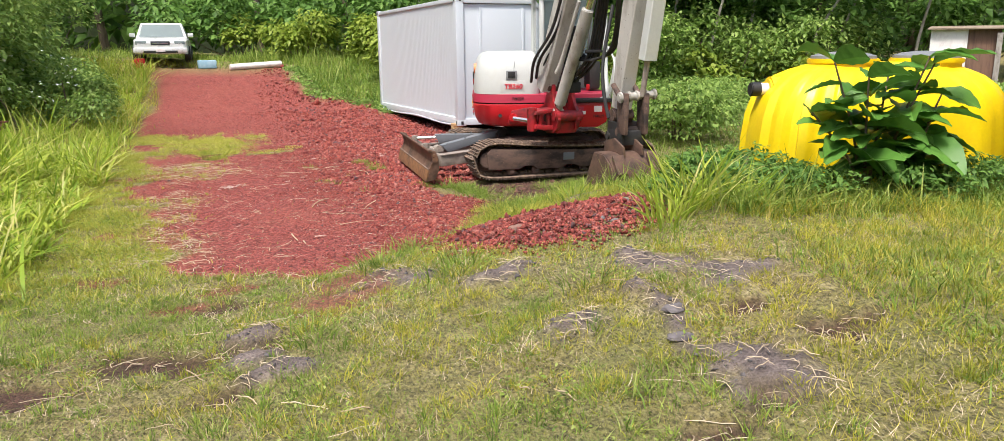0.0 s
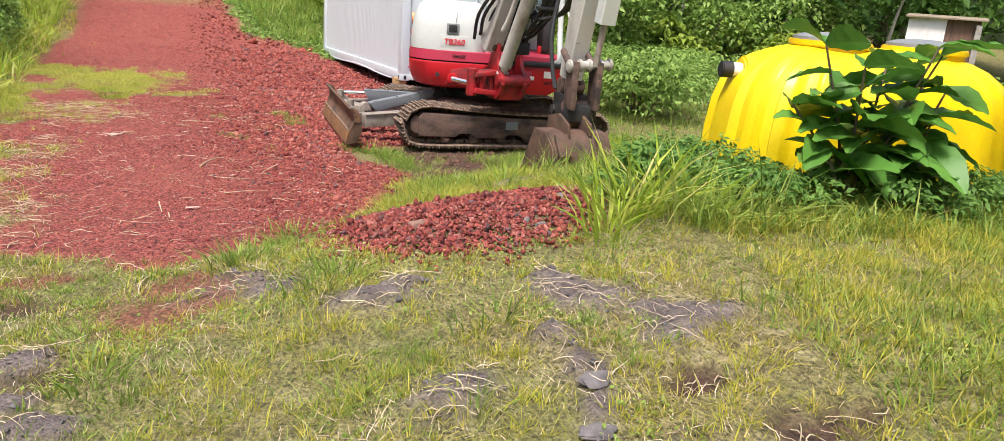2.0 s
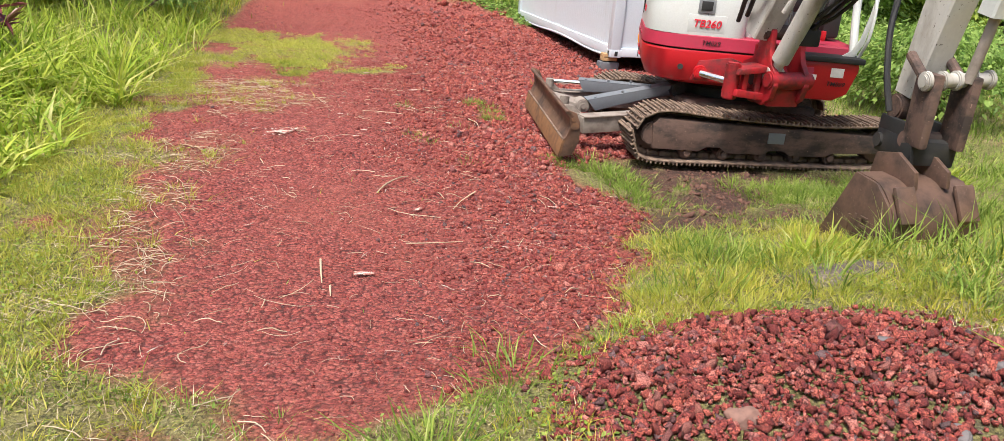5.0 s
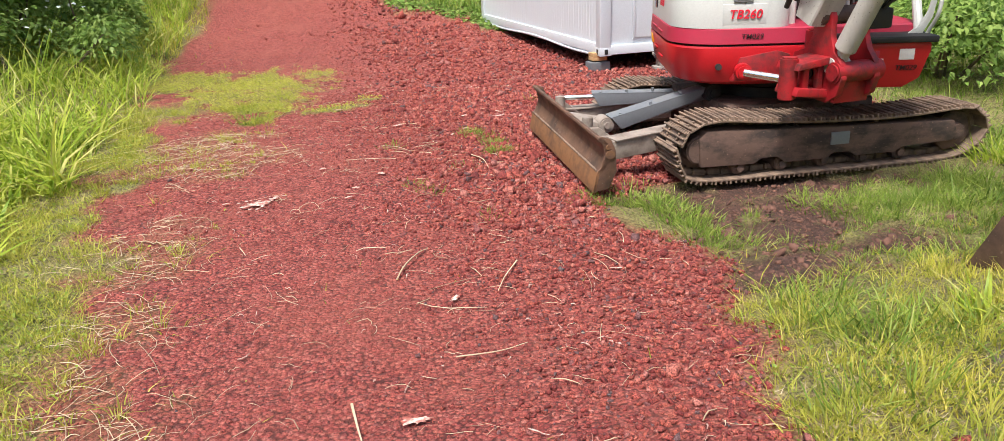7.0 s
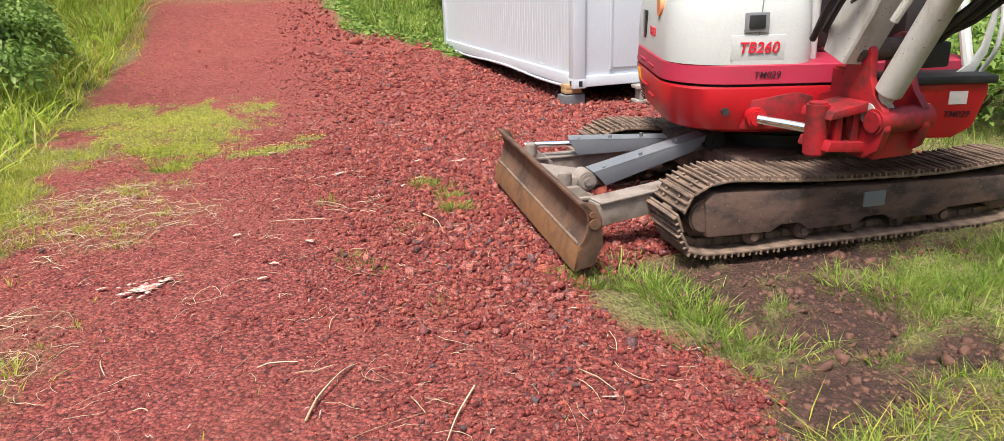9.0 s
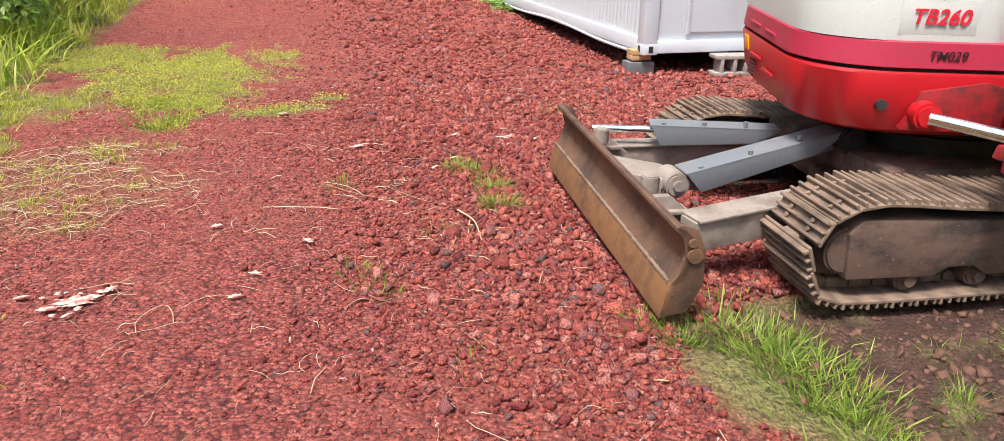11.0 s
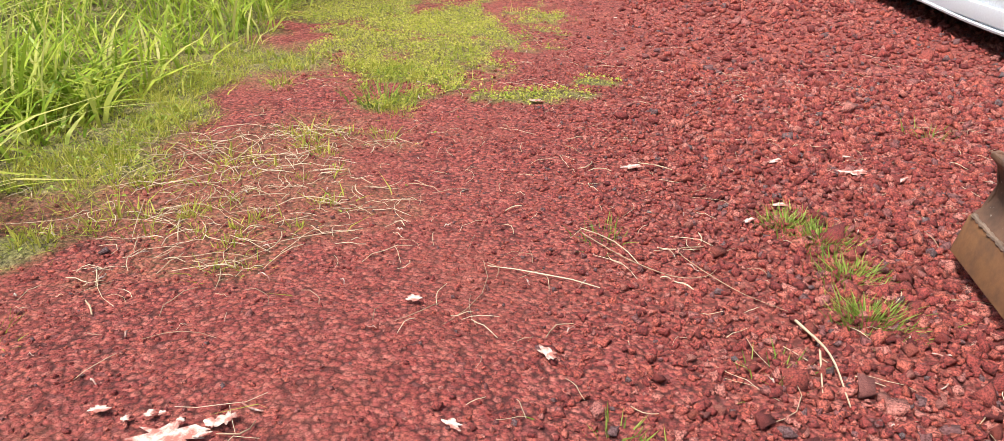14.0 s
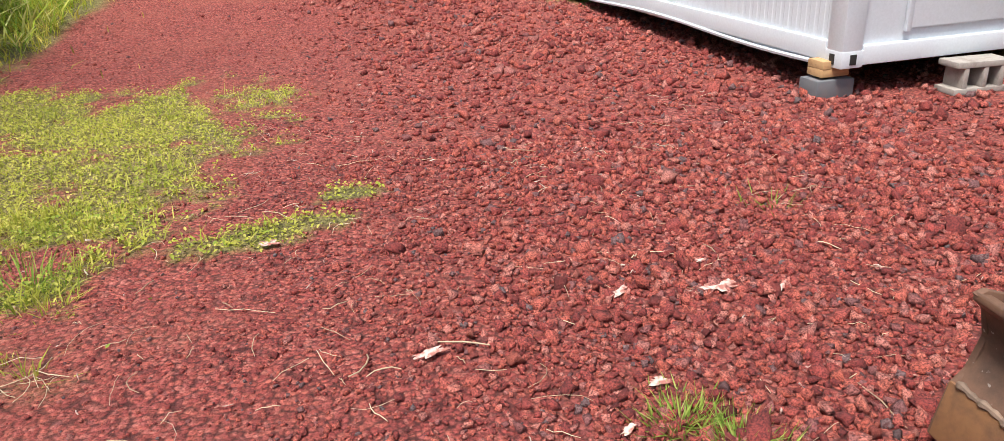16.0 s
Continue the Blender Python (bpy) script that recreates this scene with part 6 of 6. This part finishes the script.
sward("lawn_grass", 14000, 0.4, 4.6, 1.4, 5.5, 0.11, 0.006, 0.8, MAT_LUSH, "scattered green tufts in the lawn", 715, lambda x, y, r: turf_keep(x, y, r) & (vnoise(x, y, 0.35, 77) > 0.6))
sward("lawn_grass", 46000, 1.8, 7.0, 1.8, 7.5, 0.12, 0.006, 0.9, MAT_TURF, "ankle-high yellowish grass", 720, lambda x, y, r: turf_keep(x, y, r) & (x > 2.3 + 0.15 * (y - 3)) & (r.random(len(x)) < 0.9))
sward("meadow_grass", 16000, 2.3, 7.5, 4.5, 7.4, 0.2, 0.009, 0.9, MAT_LUSH, "shin-high green weeds and grass before the tank", 730, lambda x, y, r: turf_keep(x, y, r) & (y > 4.9 - 0.14 * (x - 3)) & (vnoise(x, y, 0.8, 5) > 0.3))
sward("meadow_grass", 24000, 2.6, 9.5, 7.4, 11.5, 0.16, 0.009, 1.0, MAT_LUSH, "rough green grass round the machine", 733, lambda x, y, r: turf_keep(x, y, r) & ((y < 9.2) | (x > 4.4)) & (vnoise(x, y, 0.6, 5) > 0.25) & ((x > 3.4) | (r.random(len(x)) < 0.3)))
sward("meadow_grass", 26000, 3.4, 9.5, 8.5, 21, 0.17, 0.009, 1.0, MAT_LUSH, "rough green grass behind the machine", 735, lambda x, y, r: turf_keep(x, y, r) & ((x > 4.6) | (y < 9.9)))
sward("weed_grass", 6000, 2.4, 7.2, 4.95, 6.2, 0.27, 0.011, 1.0, MAT_LUSH, "tangled green grass before the yellow tank", 737)
sward("lawn_grass", 22000, 2.2, 6.0, 1.5, 5.6, 0.1, 0.006, 0.9, MAT_LUSH, "green grass mixed into the yellow lawn", 718)
sward("verge_grass", 26000, -4.6, -0.9, 5.5, 18.5, 0.1, 0.007, 1.0, MAT_LIME, "yellow-green verge grass beside the drive", 740)
sward("tall_grass", 22000, -7.8, -2.2, 5.5, 13.5, 0.52, 0.026, 1.15, MAT_REED, "tall arching bright green grass", 750, lambda x, y, r: turf_keep(x, y, r) & (x < -2.85 - 0.12 * (y - 6) + 0.5 * vnoise(x, y, 0.6, 8)) & (r.random(len(x)) < sstep(6.3, 7.8, y + 1.5 * (vnoise(x, y, 0.9, 18) - 0.5)) * sstep(-7.8, -7.0, x)))
sward("tall_grass", 13000, -7.5, -3.4, 12.5, 27, 0.6, 0.02, 0.95, MAT_REED, "tall bright green grass along the hedge", 760, lambda x, y, r: turf_keep(x, y, r) & (x < np.interp(y, LEFT_Y, LEFT_X) - 0.25 + 0.3 * vnoise(x, y, 0.7, 9)))
tufted("verge_tufts", 3000, 20, -3.6, -1.6, 6.4, 14.6, 0.06, 0.006, 0.045, MAT_LIME, "tussocks of yellow-green grass creeping into the drive", 742, lambda x, y, r: turf_keep(x, y, r) | ((zones(x, y)[0] < 0.8) & (r.random(len(x)) < 0.14)))
sward("drive_turf", 34000, -4.1, -0.4, 13.0, 17.6, 0.022, 0.005, 1.25, MAT_LIME, "low yellow-green turf patch on cinder", 770, lambda x, y, r: patch(x, y, TURF, 11) > r.random(len(x)) * 0.7 + 0.15)
sward("verge_grass", 14000, -7.5, -3.2, 17.5, 28.5, 0.22, 0.014, 0.9, MAT_TURF, "yellow-green verge grass beside the far drive", 765)
sward("bank_grass", 12000, -11, 0, 27.2, 37, 0.28, 0.022, 0.8, MAT_LUSH, "rough green grass at the head of the drive", 785, lambda x, y, r: (np.hypot((x + 5.0), (y - 29.15) * 0.45) > 1.15) & (r.random(len(x)) < np.where(y < 29, 0.5, 1)))
sward("bank_grass", 9000, -2.5, 3.0, 21, 33, 0.5, 0.02, 0.6, MAT_LUSH, "tall grass bank behind the drive", 790, lambda x, y, r: (x > np.interp(y, RIGHT_Y, RIGHT_X) + 0.5) | (y > 28))
outside = lambda x, y, r: (zones(x, y)[0] < 0.1) & tracks_clear(x, y) & ~((x > -6.4) & (x < 7.2) & (y > 1.3) & (y < 28)) & (np.hypot(x + 5.0, (y - 29.15) * 0.45) > 1.15)
sward("meadow_grass", 26000, -18, 20, -14, 26, 0.2, 0.02, 0.9, MAT_LUSH, "rough green grass over the rest of the clearing", 780, outside)
sward("meadow_grass", 15000, -18, 20, -14, 26, 0.14, 0.02, 0.9, MAT_TURF, "yellowish grass over the rest of the clearing", 783, outside)
sward("dry_grass", 46000, -3.6, 4.6, 1.3, 7.4, 0.055, 0.0032, 1.3, MAT_STRAW, "dead straw-coloured grass lying in the lawn", 800)


def clump(x, y, n, h, w, seed, label, mat=None):
    r = np.random.default_rng(seed)
    wide = 0.1 if h > 0.09 else 0.06
    px, py = x + r.normal(0, wide, n), y + r.normal(0, wide, n)
    v, t = blades(px, py, land_z(px, py), h * r.uniform(0.5, 1.15, n), w * r.uniform(0.7, 1.3, n), r.uniform(0.3, 1.2, n), seed, np.arctan2(py - y, px - x) + r.normal(0, 0.4, n))
    return tagged(new("grass_clump", tri_mesh("grass_clump", v, t, mat or MAT_LUSH)), label, "grass clump", "grass clumps by the rubble", "stuff")


DRIVE_TUFTS = [(x + dx, y + dy, n, h) for x, y, n, h, spots in ((0.48, 12.3, 240, 0.075, 2), (0.55, 12.02, 240, 0.07, 1), (0.56, 11.7, 340, 0.08, 1), (-0.4, 12.1, 40, 0.08, 1), (1.33, 13.9, 50, 0.09, 1), (1.15, 10.1, 150, 0.08, 2), (1.5, 10.1, 160, 0.1, 3), (1.62, 9.8, 160, 0.1, 3), (1.66, 9.2, 130, 0.1, 2), (1.6, 9.5, 120, 0.09, 2), (0.2, 11.3, 30, 0.07, 1), (0.25, 9.9, 30, 0.06, 1), (-0.15, 10.75, 40, 0.06, 3), (-1.95, 13.72, 110, 0.13, 1), (1.75, 8.0, 90, 0.13, 2), (1.63, 7.7, 90, 0.13, 3), (1.9, 7.5, 90, 0.14, 3), (4.5, 10.1, 100, 0.22, 3), (3.9, 9.9, 100, 0.14, 3), (2.94, 9.48, 90, 0.1, 3), (2.7, 9.67, 90, 0.1, 3), (3.3, 9.3, 90, 0.12, 3), (2.75, 8.2, 60, 0.12, 2)) for dx, dy in [(0.17 * math.cos(2.4 * q) * (q > 0), 0.17 * math.sin(2.4 * q) * (q > 0)) for q in range(spots)]]
for k, (x, y, n, h) in enumerate([(2.32, 5.35, 60, 0.55), (2.12, 5.25, 40, 0.45), (2.6, 5.55, 45, 0.52), (2.02, 5.05, 24, 0.36), (2.8, 5.4, 40, 0.42), (0.56, 5.12, 90, 0.16), (0.43, 4.94, 90, 0.14), (0.07, 5.63, 110, 0.15), (0.38, 6.2, 80, 0.12), (2.13, 7.41, 70, 0.2), (1.63, 7.39, 80, 0.17), (1.94, 6.89, 70, 0.18), (1.46, 7.0, 70, 0.16), (1.21, 6.97, 60, 0.15), (2.83, 2.51, 26, 0.3), (1.15, 4.2, 60, 0.16), (-0.45, 4.3, 90, 0.14)] + DRIVE_TUFTS):
    clump(x, y, n, h, 0.018 if h > 0.4 else (0.014 if h > 0.18 else (0.0065 if h > 0.09 else 0.005)), 820 + k, "clump of long arching green grass" if h > 0.4 else "small bright green grass clump", MAT_REED if h > 0.18 else MAT_LUSH)


def lawn_weeds(name, n, x0, x1, y0, y1, size, mat, label, seed, keep):
    """Small flat leaves of clover and creeping weeds in the turf."""
    x, y, r = scatter(n, x0, x1, y0, y1, seed, keep)
    p = np.stack((x, y, land_z(x, y) + r.uniform(0.005, 0.05, len(x))), 1)
    v, t = leaves(p, size * r.uniform(0.6, 1.4, len(x)), 0.1, seed + 1, 0.6)
    return tagged(new(name, tri_mesh(name, v, t, mat)), label, "weeds", kind="stuff")


green_spots = lambda x, y, r: turf_keep(x, y, r) & (vnoise(x, y, 0.45, 71) > 0.52)
lawn_weeds("lawn_weeds", 52000, -3.6, 4.8, 1.2, 7.5, 0.017, MAT_LUSH, "small creeping green weeds in the turf", 850, green_spots)
lawn_weeds("lawn_weeds", 16000, -3.4, -1.0, 6.5, 14.5, 0.02, MAT_YELLOWISH, "small creeping yellow-green weeds along the drive", 855, turf_keep)
lawn_weeds("lawn_weeds", 40000, -4.1, -0.5, 13.0, 17.6, 0.019, MAT_LIME, "low creeping weeds in the turf patch", 857, lambda x, y, r: patch(x, y, TURF, 11) > r.random(len(x)) * 0.7 + 0.15)


lawn_weeds("creeper", 15000, -2.0, 3.5, 20.3, 27.5, 0.1, MAT_VINE, "low green creeper covering the ground beside the drive", 859, lambda x, y, r: (x > np.interp(y, RIGHT_Y, RIGHT_X) + 0.4 * (vnoise(x, y, 0.6, 14) - 0.5)) & tracks_clear(x, y))


# ---- loose litter on the drive ----
def litter(name, n, x0, x1, y0, y1, long_, thick, seed, mat, label, keep):
    x, y, r = scatter(n, x0, x1, y0, y1, seed, keep)
    n = len(x)
    a = r.uniform(0, np.pi, n)
    L = long_ * r.lognormal(0, 0.5, n)
    bend = r.normal(0, 0.25, n)
    z = land_z(x, y) + 0.012
    ring = np.array([(0, 1.0), (-0.87, -0.5), (0.87, -0.5)])
    m = 5
    v = np.zeros((n, m, 3, 3))
    for k, u in enumerate(np.linspace(-0.5, 0.5, m)):
        ang = a + bend * u * 2
        cx, cy = x + np.cos(ang) * u * L, y + np.sin(ang) * u * L
        cz = z + 0.01 * np.cos(u * 3) * r.uniform(0, 1.5, n)
        for j, (s, h) in enumerate(ring):
            w = thick * (1 - 0.5 * abs(u)) * (0.6 + 0.8 * (np.arange(n) % 7) / 7)
            v[:, k, j] = np.stack((cx - np.sin(ang) * s * w, cy + np.cos(ang) * s * w, cz + h * w * 0.7), 1)
    t = []
    for k in range(m - 1):
        for j in range(3):
            p, q = k * 3 + j, k * 3 + (j + 1) % 3
            t += [(p, q, q + 3), (p, q + 3, p + 3)]
    t = np.array(t)
    return tagged(new(name, tri_mesh(name, v.reshape(-1, 3), (np.arange(n)[:, None, None] * m * 3 + t).reshape(-1, 3), mat)), label, "litter", kind="stuff")


on_red = lambda x, y, r: (zones(x, y)[0] > 0.4) & tracks_clear(x, y)
litter("dry_stalks", 800, -2.6, 1.8, 5.5, 16, 0.1, 0.0016, 900, MAT_STRAW, "thin dry grass stalks scattered on cinder", on_red)
litter("dry_stalks", 2000, -3.1, -0.9, 6.8, 13.2, 0.14, 0.0022, 905, MAT_STRAW, "matted dry straw at the edge of the drive", lambda x, y, r: patch(x, y, STRAWED, 13) > r.random(len(x)) * 0.8)
litter("dry_stalks", 3000, -1.8, 3.6, 1.6, 5.4, 0.09, 0.0025, 907, MAT_STRAW, "dead straw lying on bare rock and soil", lambda x, y, r: np.maximum(zones(x, y)[1], zones(x, y)[2]) > 0.15 + 0.3 * r.random(len(x)))
litter("dry_stalks", 110, -2.4, 1.5, 5.6, 13.5, 0.13, 0.0034, 906, MAT_STRAW, "broad pale dead grass stalks on cinder", on_red)
litter("dry_stalks", 150, -3.2, 1.6, 2.2, 7.5, 0.15, 0.004, 908, MAT_STRAW, "broad pale dead stalks lying in the lawn", lambda x, y, r: turf_keep(x, y, r))
litter("wood_chips", 320, -2.6, 1.8, 5.8, 17, 0.035, 0.004, 910, MAT_SCRAP, "pale splinters of wood on cinder", on_red)
litter("dead_twigs", 70, -2.2, 1.6, 5.8, 15, 0.14, 0.0028, 915, MAT_WOODY, "brown dead twigs on cinder", on_red)


def scrap(x, y, w, l, turn, seed, label, thick=0.0035):
    """A torn flake with a ragged outline."""
    r = np.random.default_rng(seed)
    pts = [(math.cos(a) * w * q / 2, math.sin(a) * l * q / 2) for a, q in zip(np.linspace(0, 2 * math.pi, 23, endpoint=False), r.uniform(0.45, 1.15, 23))]
    ob = part("scrap", at(prism(pts, 0, thick, 0.0015, 1), pose(0, 0, 0, 90, 0, 0)), MAT_SCRAP)
    ob.matrix_world = pose(x, y, gz(x, y) + 0.02, r.normal(0, 4), r.normal(0, 4), turn)
    return tagged(ob, label, "scrap", "pale scraps on the drive")


for k, (x, y, w, l, a) in enumerate([(-1.42, 10.56, 0.2, 0.12, 20), (-1.3, 10.65, 0.08, 0.05, 60), (-1.5, 10.48, 0.1, 0.05, 10), (-0.75, 10.55, 0.09, 0.03, 20), (-0.7, 10.78, 0.08, 0.035, -30), (-1.0, 11.38, 0.06, 0.05, 0), (-0.34, 12.87, 0.15, 0.045, 25), (0.38, 13.17, 0.13, 0.04, 50), (0.77, 13.19, 0.15, 0.1, 0), (1.0, 13.14, 0.1, 0.03, 50), (0.78, 13.4, 0.07, 0.03, 30), (-1.0, 13.9, 0.1, 0.07, 0), (-0.1, 8.6, 0.1, 0.04, 60), (-0.35, 7.5, 0.14, 0.05, 10), (0.35, 12.6, 0.08, 0.05, 10), (0.2, 12.4, 0.07, 0.03, 30), (-0.5, 11.2, 0.05, 0.12, 40)]):
    scrap(x, y, w, l, a, 930 + k, "torn pale flake lying on red cinder")
crumb = np.random.default_rng(17)
for k in range(14):
    scrap(-1.44 + crumb.normal(0, 0.1), 10.56 + crumb.normal(0, 0.06), crumb.uniform(0.025, 0.07), crumb.uniform(0.02, 0.04), crumb.uniform(0, 180), 970 + k, "small pale crumb beside a torn flake")


def root(points, r0, label):
    pts = curve_points([(x, y, gz(x, y) + h) for x, y, h in points], 6)
    ob = part("dry_root", tube(pts, [r0 * (1 - 0.6 * k / len(pts)) for k in range(len(pts))], 6), MAT_STRAW if "pale" in label else MAT_WOODY)
    return tagged(ob, label, "root", "dry roots on the drive")


root([(-0.5, 12.1, 0.02), (-0.3, 11.9, 0.025), (-0.12, 11.8, 0.03), (0.0, 11.83, 0.025), (0.06, 11.95, 0.02)], 0.0026, "bent dry root lying on cinder")
root([(0.0, 12.1, 0.02), (-0.1, 12.0, 0.03), (0.1, 11.75, 0.03), (0.28, 11.65, 0.02)], 0.0024, "bent dry root lying on cinder")
root([(0.3, 11.6, 0.02), (0.38, 11.4, 0.03), (0.4, 11.15, 0.02)], 0.005, "pale dry root lying on cinder")
root([(0.36, 11.45, 0.02), (0.33, 11.2, 0.02)], 0.004, "pale dry root lying on cinder")
root([(-0.41, 8.9, 0.02), (-0.36, 9.06, 0.03), (-0.27, 9.25, 0.035), (-0.21, 9.33, 0.02)], 0.005, "long pale dry stalk lying on cinder")
root([(-0.62, 7.68, 0.02), (-0.59, 7.5, 0.03), (-0.56, 7.34, 0.02)], 0.007, "broad pale dry stalk lying on cinder")
root([(-0.51, 7.3, 0.02), (-0.49, 7.17, 0.02)], 0.006, "short pale dry stalk lying on cinder")
root([(-0.39, 9.0, 0.02), (-0.3, 9.2, 0.03), (-0.21, 9.36, 0.02)], 0.0035, "bent dry root lying on cinder")
root([(-0.15, 8.0, 0.02), (0.05, 7.96, 0.04), (0.2, 8.05, 0.02)], 0.004, "pale dry root lying on cinder")
root([(0.3, 9.0, 0.02), (0.2, 8.8, 0.03), (0.14, 8.65, 0.02)], 0.005, "pale dry root lying on cinder")

# ---- rubble heap and cinder stones ----
r = np.random.default_rng(950)
HEAP = 6200
a, q = r.uniform(0, 2 * np.pi, HEAP), np.sqrt(r.uniform(0, 1, HEAP)) * (1.0 + 0.3 * r.random(HEAP) ** 4)
hx = 1.36 + 0.8 * q * np.cos(a) + 0.1 * q * np.sin(a)
hy = 5.8 + 0.74 * q * np.sin(a) - 0.12 * q * np.cos(a)
hv, ht = stones(hx, hy, land_z(hx, hy) + 0.01 + 0.03 * r.random(HEAP) * np.clip(1 - q, 0, 1), 0.021 * r.lognormal(0, 0.35, HEAP), 951, 0.85)
heap = thing("cinder_heap", Matrix.Identity(4), "low heap of loose dark red cinder stones in grass", "rubble")
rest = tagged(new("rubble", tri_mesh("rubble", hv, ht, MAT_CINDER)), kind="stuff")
rest.parent = heap
lumps = []
for k in range(6):
    v, t = stones(np.zeros(1), np.zeros(1), np.zeros(1), np.ones(1), 1000 + k, 0.8)
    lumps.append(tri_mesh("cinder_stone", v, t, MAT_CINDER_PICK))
for k in range(240):
    a, q = r.uniform(0, 2 * math.pi), math.sqrt(r.uniform(0, 1))
    x, y, s = 1.36 + 0.78 * q * math.cos(a) + 0.1 * q * math.sin(a), 5.8 + 0.72 * q * math.sin(a) - 0.12 * q * math.cos(a), 0.034 * r.lognormal(0, 0.25)
    ob = new("stone", lumps[k % 6])
    ob.parent = heap
    ob.matrix_world = Matrix.Translation((x, y, gz(x, y) + 0.02 + 0.3 * s)) @ Euler((r.normal(0, 0.4), r.normal(0, 0.4), r.uniform(0, 6.28))).to_matrix().to_4x4() @ Matrix.Scale(s, 4)


def boulder(x, y, s, flat, mat, seed, label, turn=0.0):
    bm = bmesh.new()
    bmesh.ops.create_icosphere(bm, subdivisions=4, radius=0.5)
    for v in bm.verts:
        k = 1 + 0.35 * noise.noise(v.co * 2.2 + Vector((seed, 0, 0))) + 0.12 * noise.noise(v.co * 7 + Vector((seed, 3, 0))) + 0.05 * noise.noise(v.co * 18)
        v.co *= k
    ob = part("rock", at(bm, Matrix.Diagonal((s, s * 0.75, s * flat, 1))), mat)
    ob.matrix_world = pose(x, y, gz(x, y) + s * flat * 0.05, 0, 0, turn)
    return tagged(ob, label, "rock")


MAT_LAVA = worn("lava_rock", (0.17, 0.15, 0.15), (0.07, 0.06, 0.06), 0.9, 0, (0.4, 0.65), 7, 70, (1, 1, 1), 0.9)
MAT_BROWN_ROCK = worn("brown_rock", (0.24, 0.13, 0.1), (0.12, 0.07, 0.06), 0.9, 0, (0.45, 0.7), 7, 70, (1, 1, 1), 0.8)
boulder(1.06, 5.58, 0.13, 0.7, MAT_BROWN_ROCK, 3, "fist-sized brown rock on the cinder heap")
for k, (x, y, s, f) in enumerate([(1.22, 3.25, 0.13, 0.25), (1.32, 3.52, 0.14, 0.22), (1.66, 5.41, 0.09, 0.6), (1.97, 5.7, 0.1, 0.6), (1.79, 6.05, 0.11, 0.45), (1.72, 5.3, 0.07, 0.6)]):
    boulder(x, y, s, f, MAT_LAVA, 10 + k, "low grey lava rock showing through the turf", 40 * k)


gx, gy, gr = scatter(9000, -1.4, 3.2, 2.4, 6.6, 953, lambda x, y, r: zones(x, y)[1] > 0.2 + 0.6 * r.random(len(x)))
gv, gt = stones(gx, gy, land_z(gx, gy), 0.012 * gr.lognormal(0, 0.5, len(gx)), 954, 0.6)
tagged(new("lava_gravel", tri_mesh("lava_gravel", gv, gt, MAT_LAVA)), "small grey lava fragments on bare rock", "gravel", kind="stuff")

kx, ky, kr = scatter(2600, 1.4, 3.6, 8.0, 10.3, 955, lambda x, y, r: zones(x, y)[2] > 0.15 + 0.5 * r.random(len(x)))
kv, kt = stones(kx, ky, land_z(kx, ky), 0.022 * kr.lognormal(0, 0.5, len(kx)), 956, 0.8)
MAT_CLOD = worn("soil_clod", (0.17, 0.08, 0.055), (0.07, 0.033, 0.024), 0.95, 0, (0.4, 0.7), 9, 80, (1, 1, 1), 0.8)
tagged(new("soil_clods", tri_mesh("soil_clods", kv, kt, MAT_CLOD)), "dark brown clods of turned soil beside the tracks", "soil", kind="stuff")


def cinder_keep(x, y, r):
    red = zones(x, y)[0]
    coarse = np.clip(0.3 + 0.55 * sstep(-1.3, 0.6, x + 0.12 * (y - 11)) + 0.25 * (vnoise(x, y, 0.7, 61) - 0.5), 0.08, 1)
    return (r.random(len(x)) < red * coarse) & (red > 0.25)


def cinder_cover(n, x0, x1, y0, y1, size, seed):
    x, y, r = scatter(n, x0, x1, y0, y1, seed, cinder_keep)
    n = len(x)
    coarse = 0.45 + 0.75 * sstep(-1.2, 0.9, x + 0.1 * (y - 11))
    s = size * coarse * r.lognormal(0, 0.38, n)
    v, t = stones(x, y, land_z(x, y) + s * 0.2, s, seed + 1, 0.8)
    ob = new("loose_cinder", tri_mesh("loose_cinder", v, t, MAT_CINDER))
    ob.parent = ground
    return tagged(ob, "loose red volcanic cinder gravel", kind="stuff")


cinder_cover(60000, -2.8, 2.6, 9.6, 15.2, 0.0215, 960)
cinder_cover(36000, -2.4, 2.2, 5.4, 9.6, 0.0165, 970)
cinder_cover(15000, -4.2, 4.8, 15.2, 21, 0.03, 980)
cinder_cover(6500, -5.2, 4.0, 20.5, 27.4, 0.04, 985)
cinder_cover(5000, 1.6, 5.2, 10.4, 15.4, 0.028, 990)

cx, cy, cr = scatter(900, -0.6, 1.0, 10.6, 13.4, 1010, lambda x, y, r: (zones(x, y)[0] > 0.8) & (r.random(len(x)) < sstep(-0.6, 0.5, x) * 0.9))
for k in range(min(280, len(cx))):
    ob = new("cinder_stone", lumps[k % 6])
    ob.parent = ground
    s = 0.036 * cr.lognormal(0, 0.25)
    ob.matrix_world = Matrix.Translation((cx[k], cy[k], gz(cx[k], cy[k]) + 0.3 * s)) @ Euler((cr.normal(0, 0.3), cr.normal(0, 0.3), cr.uniform(0, 6.28))).to_matrix().to_4x4() @ Matrix.Scale(s, 4)
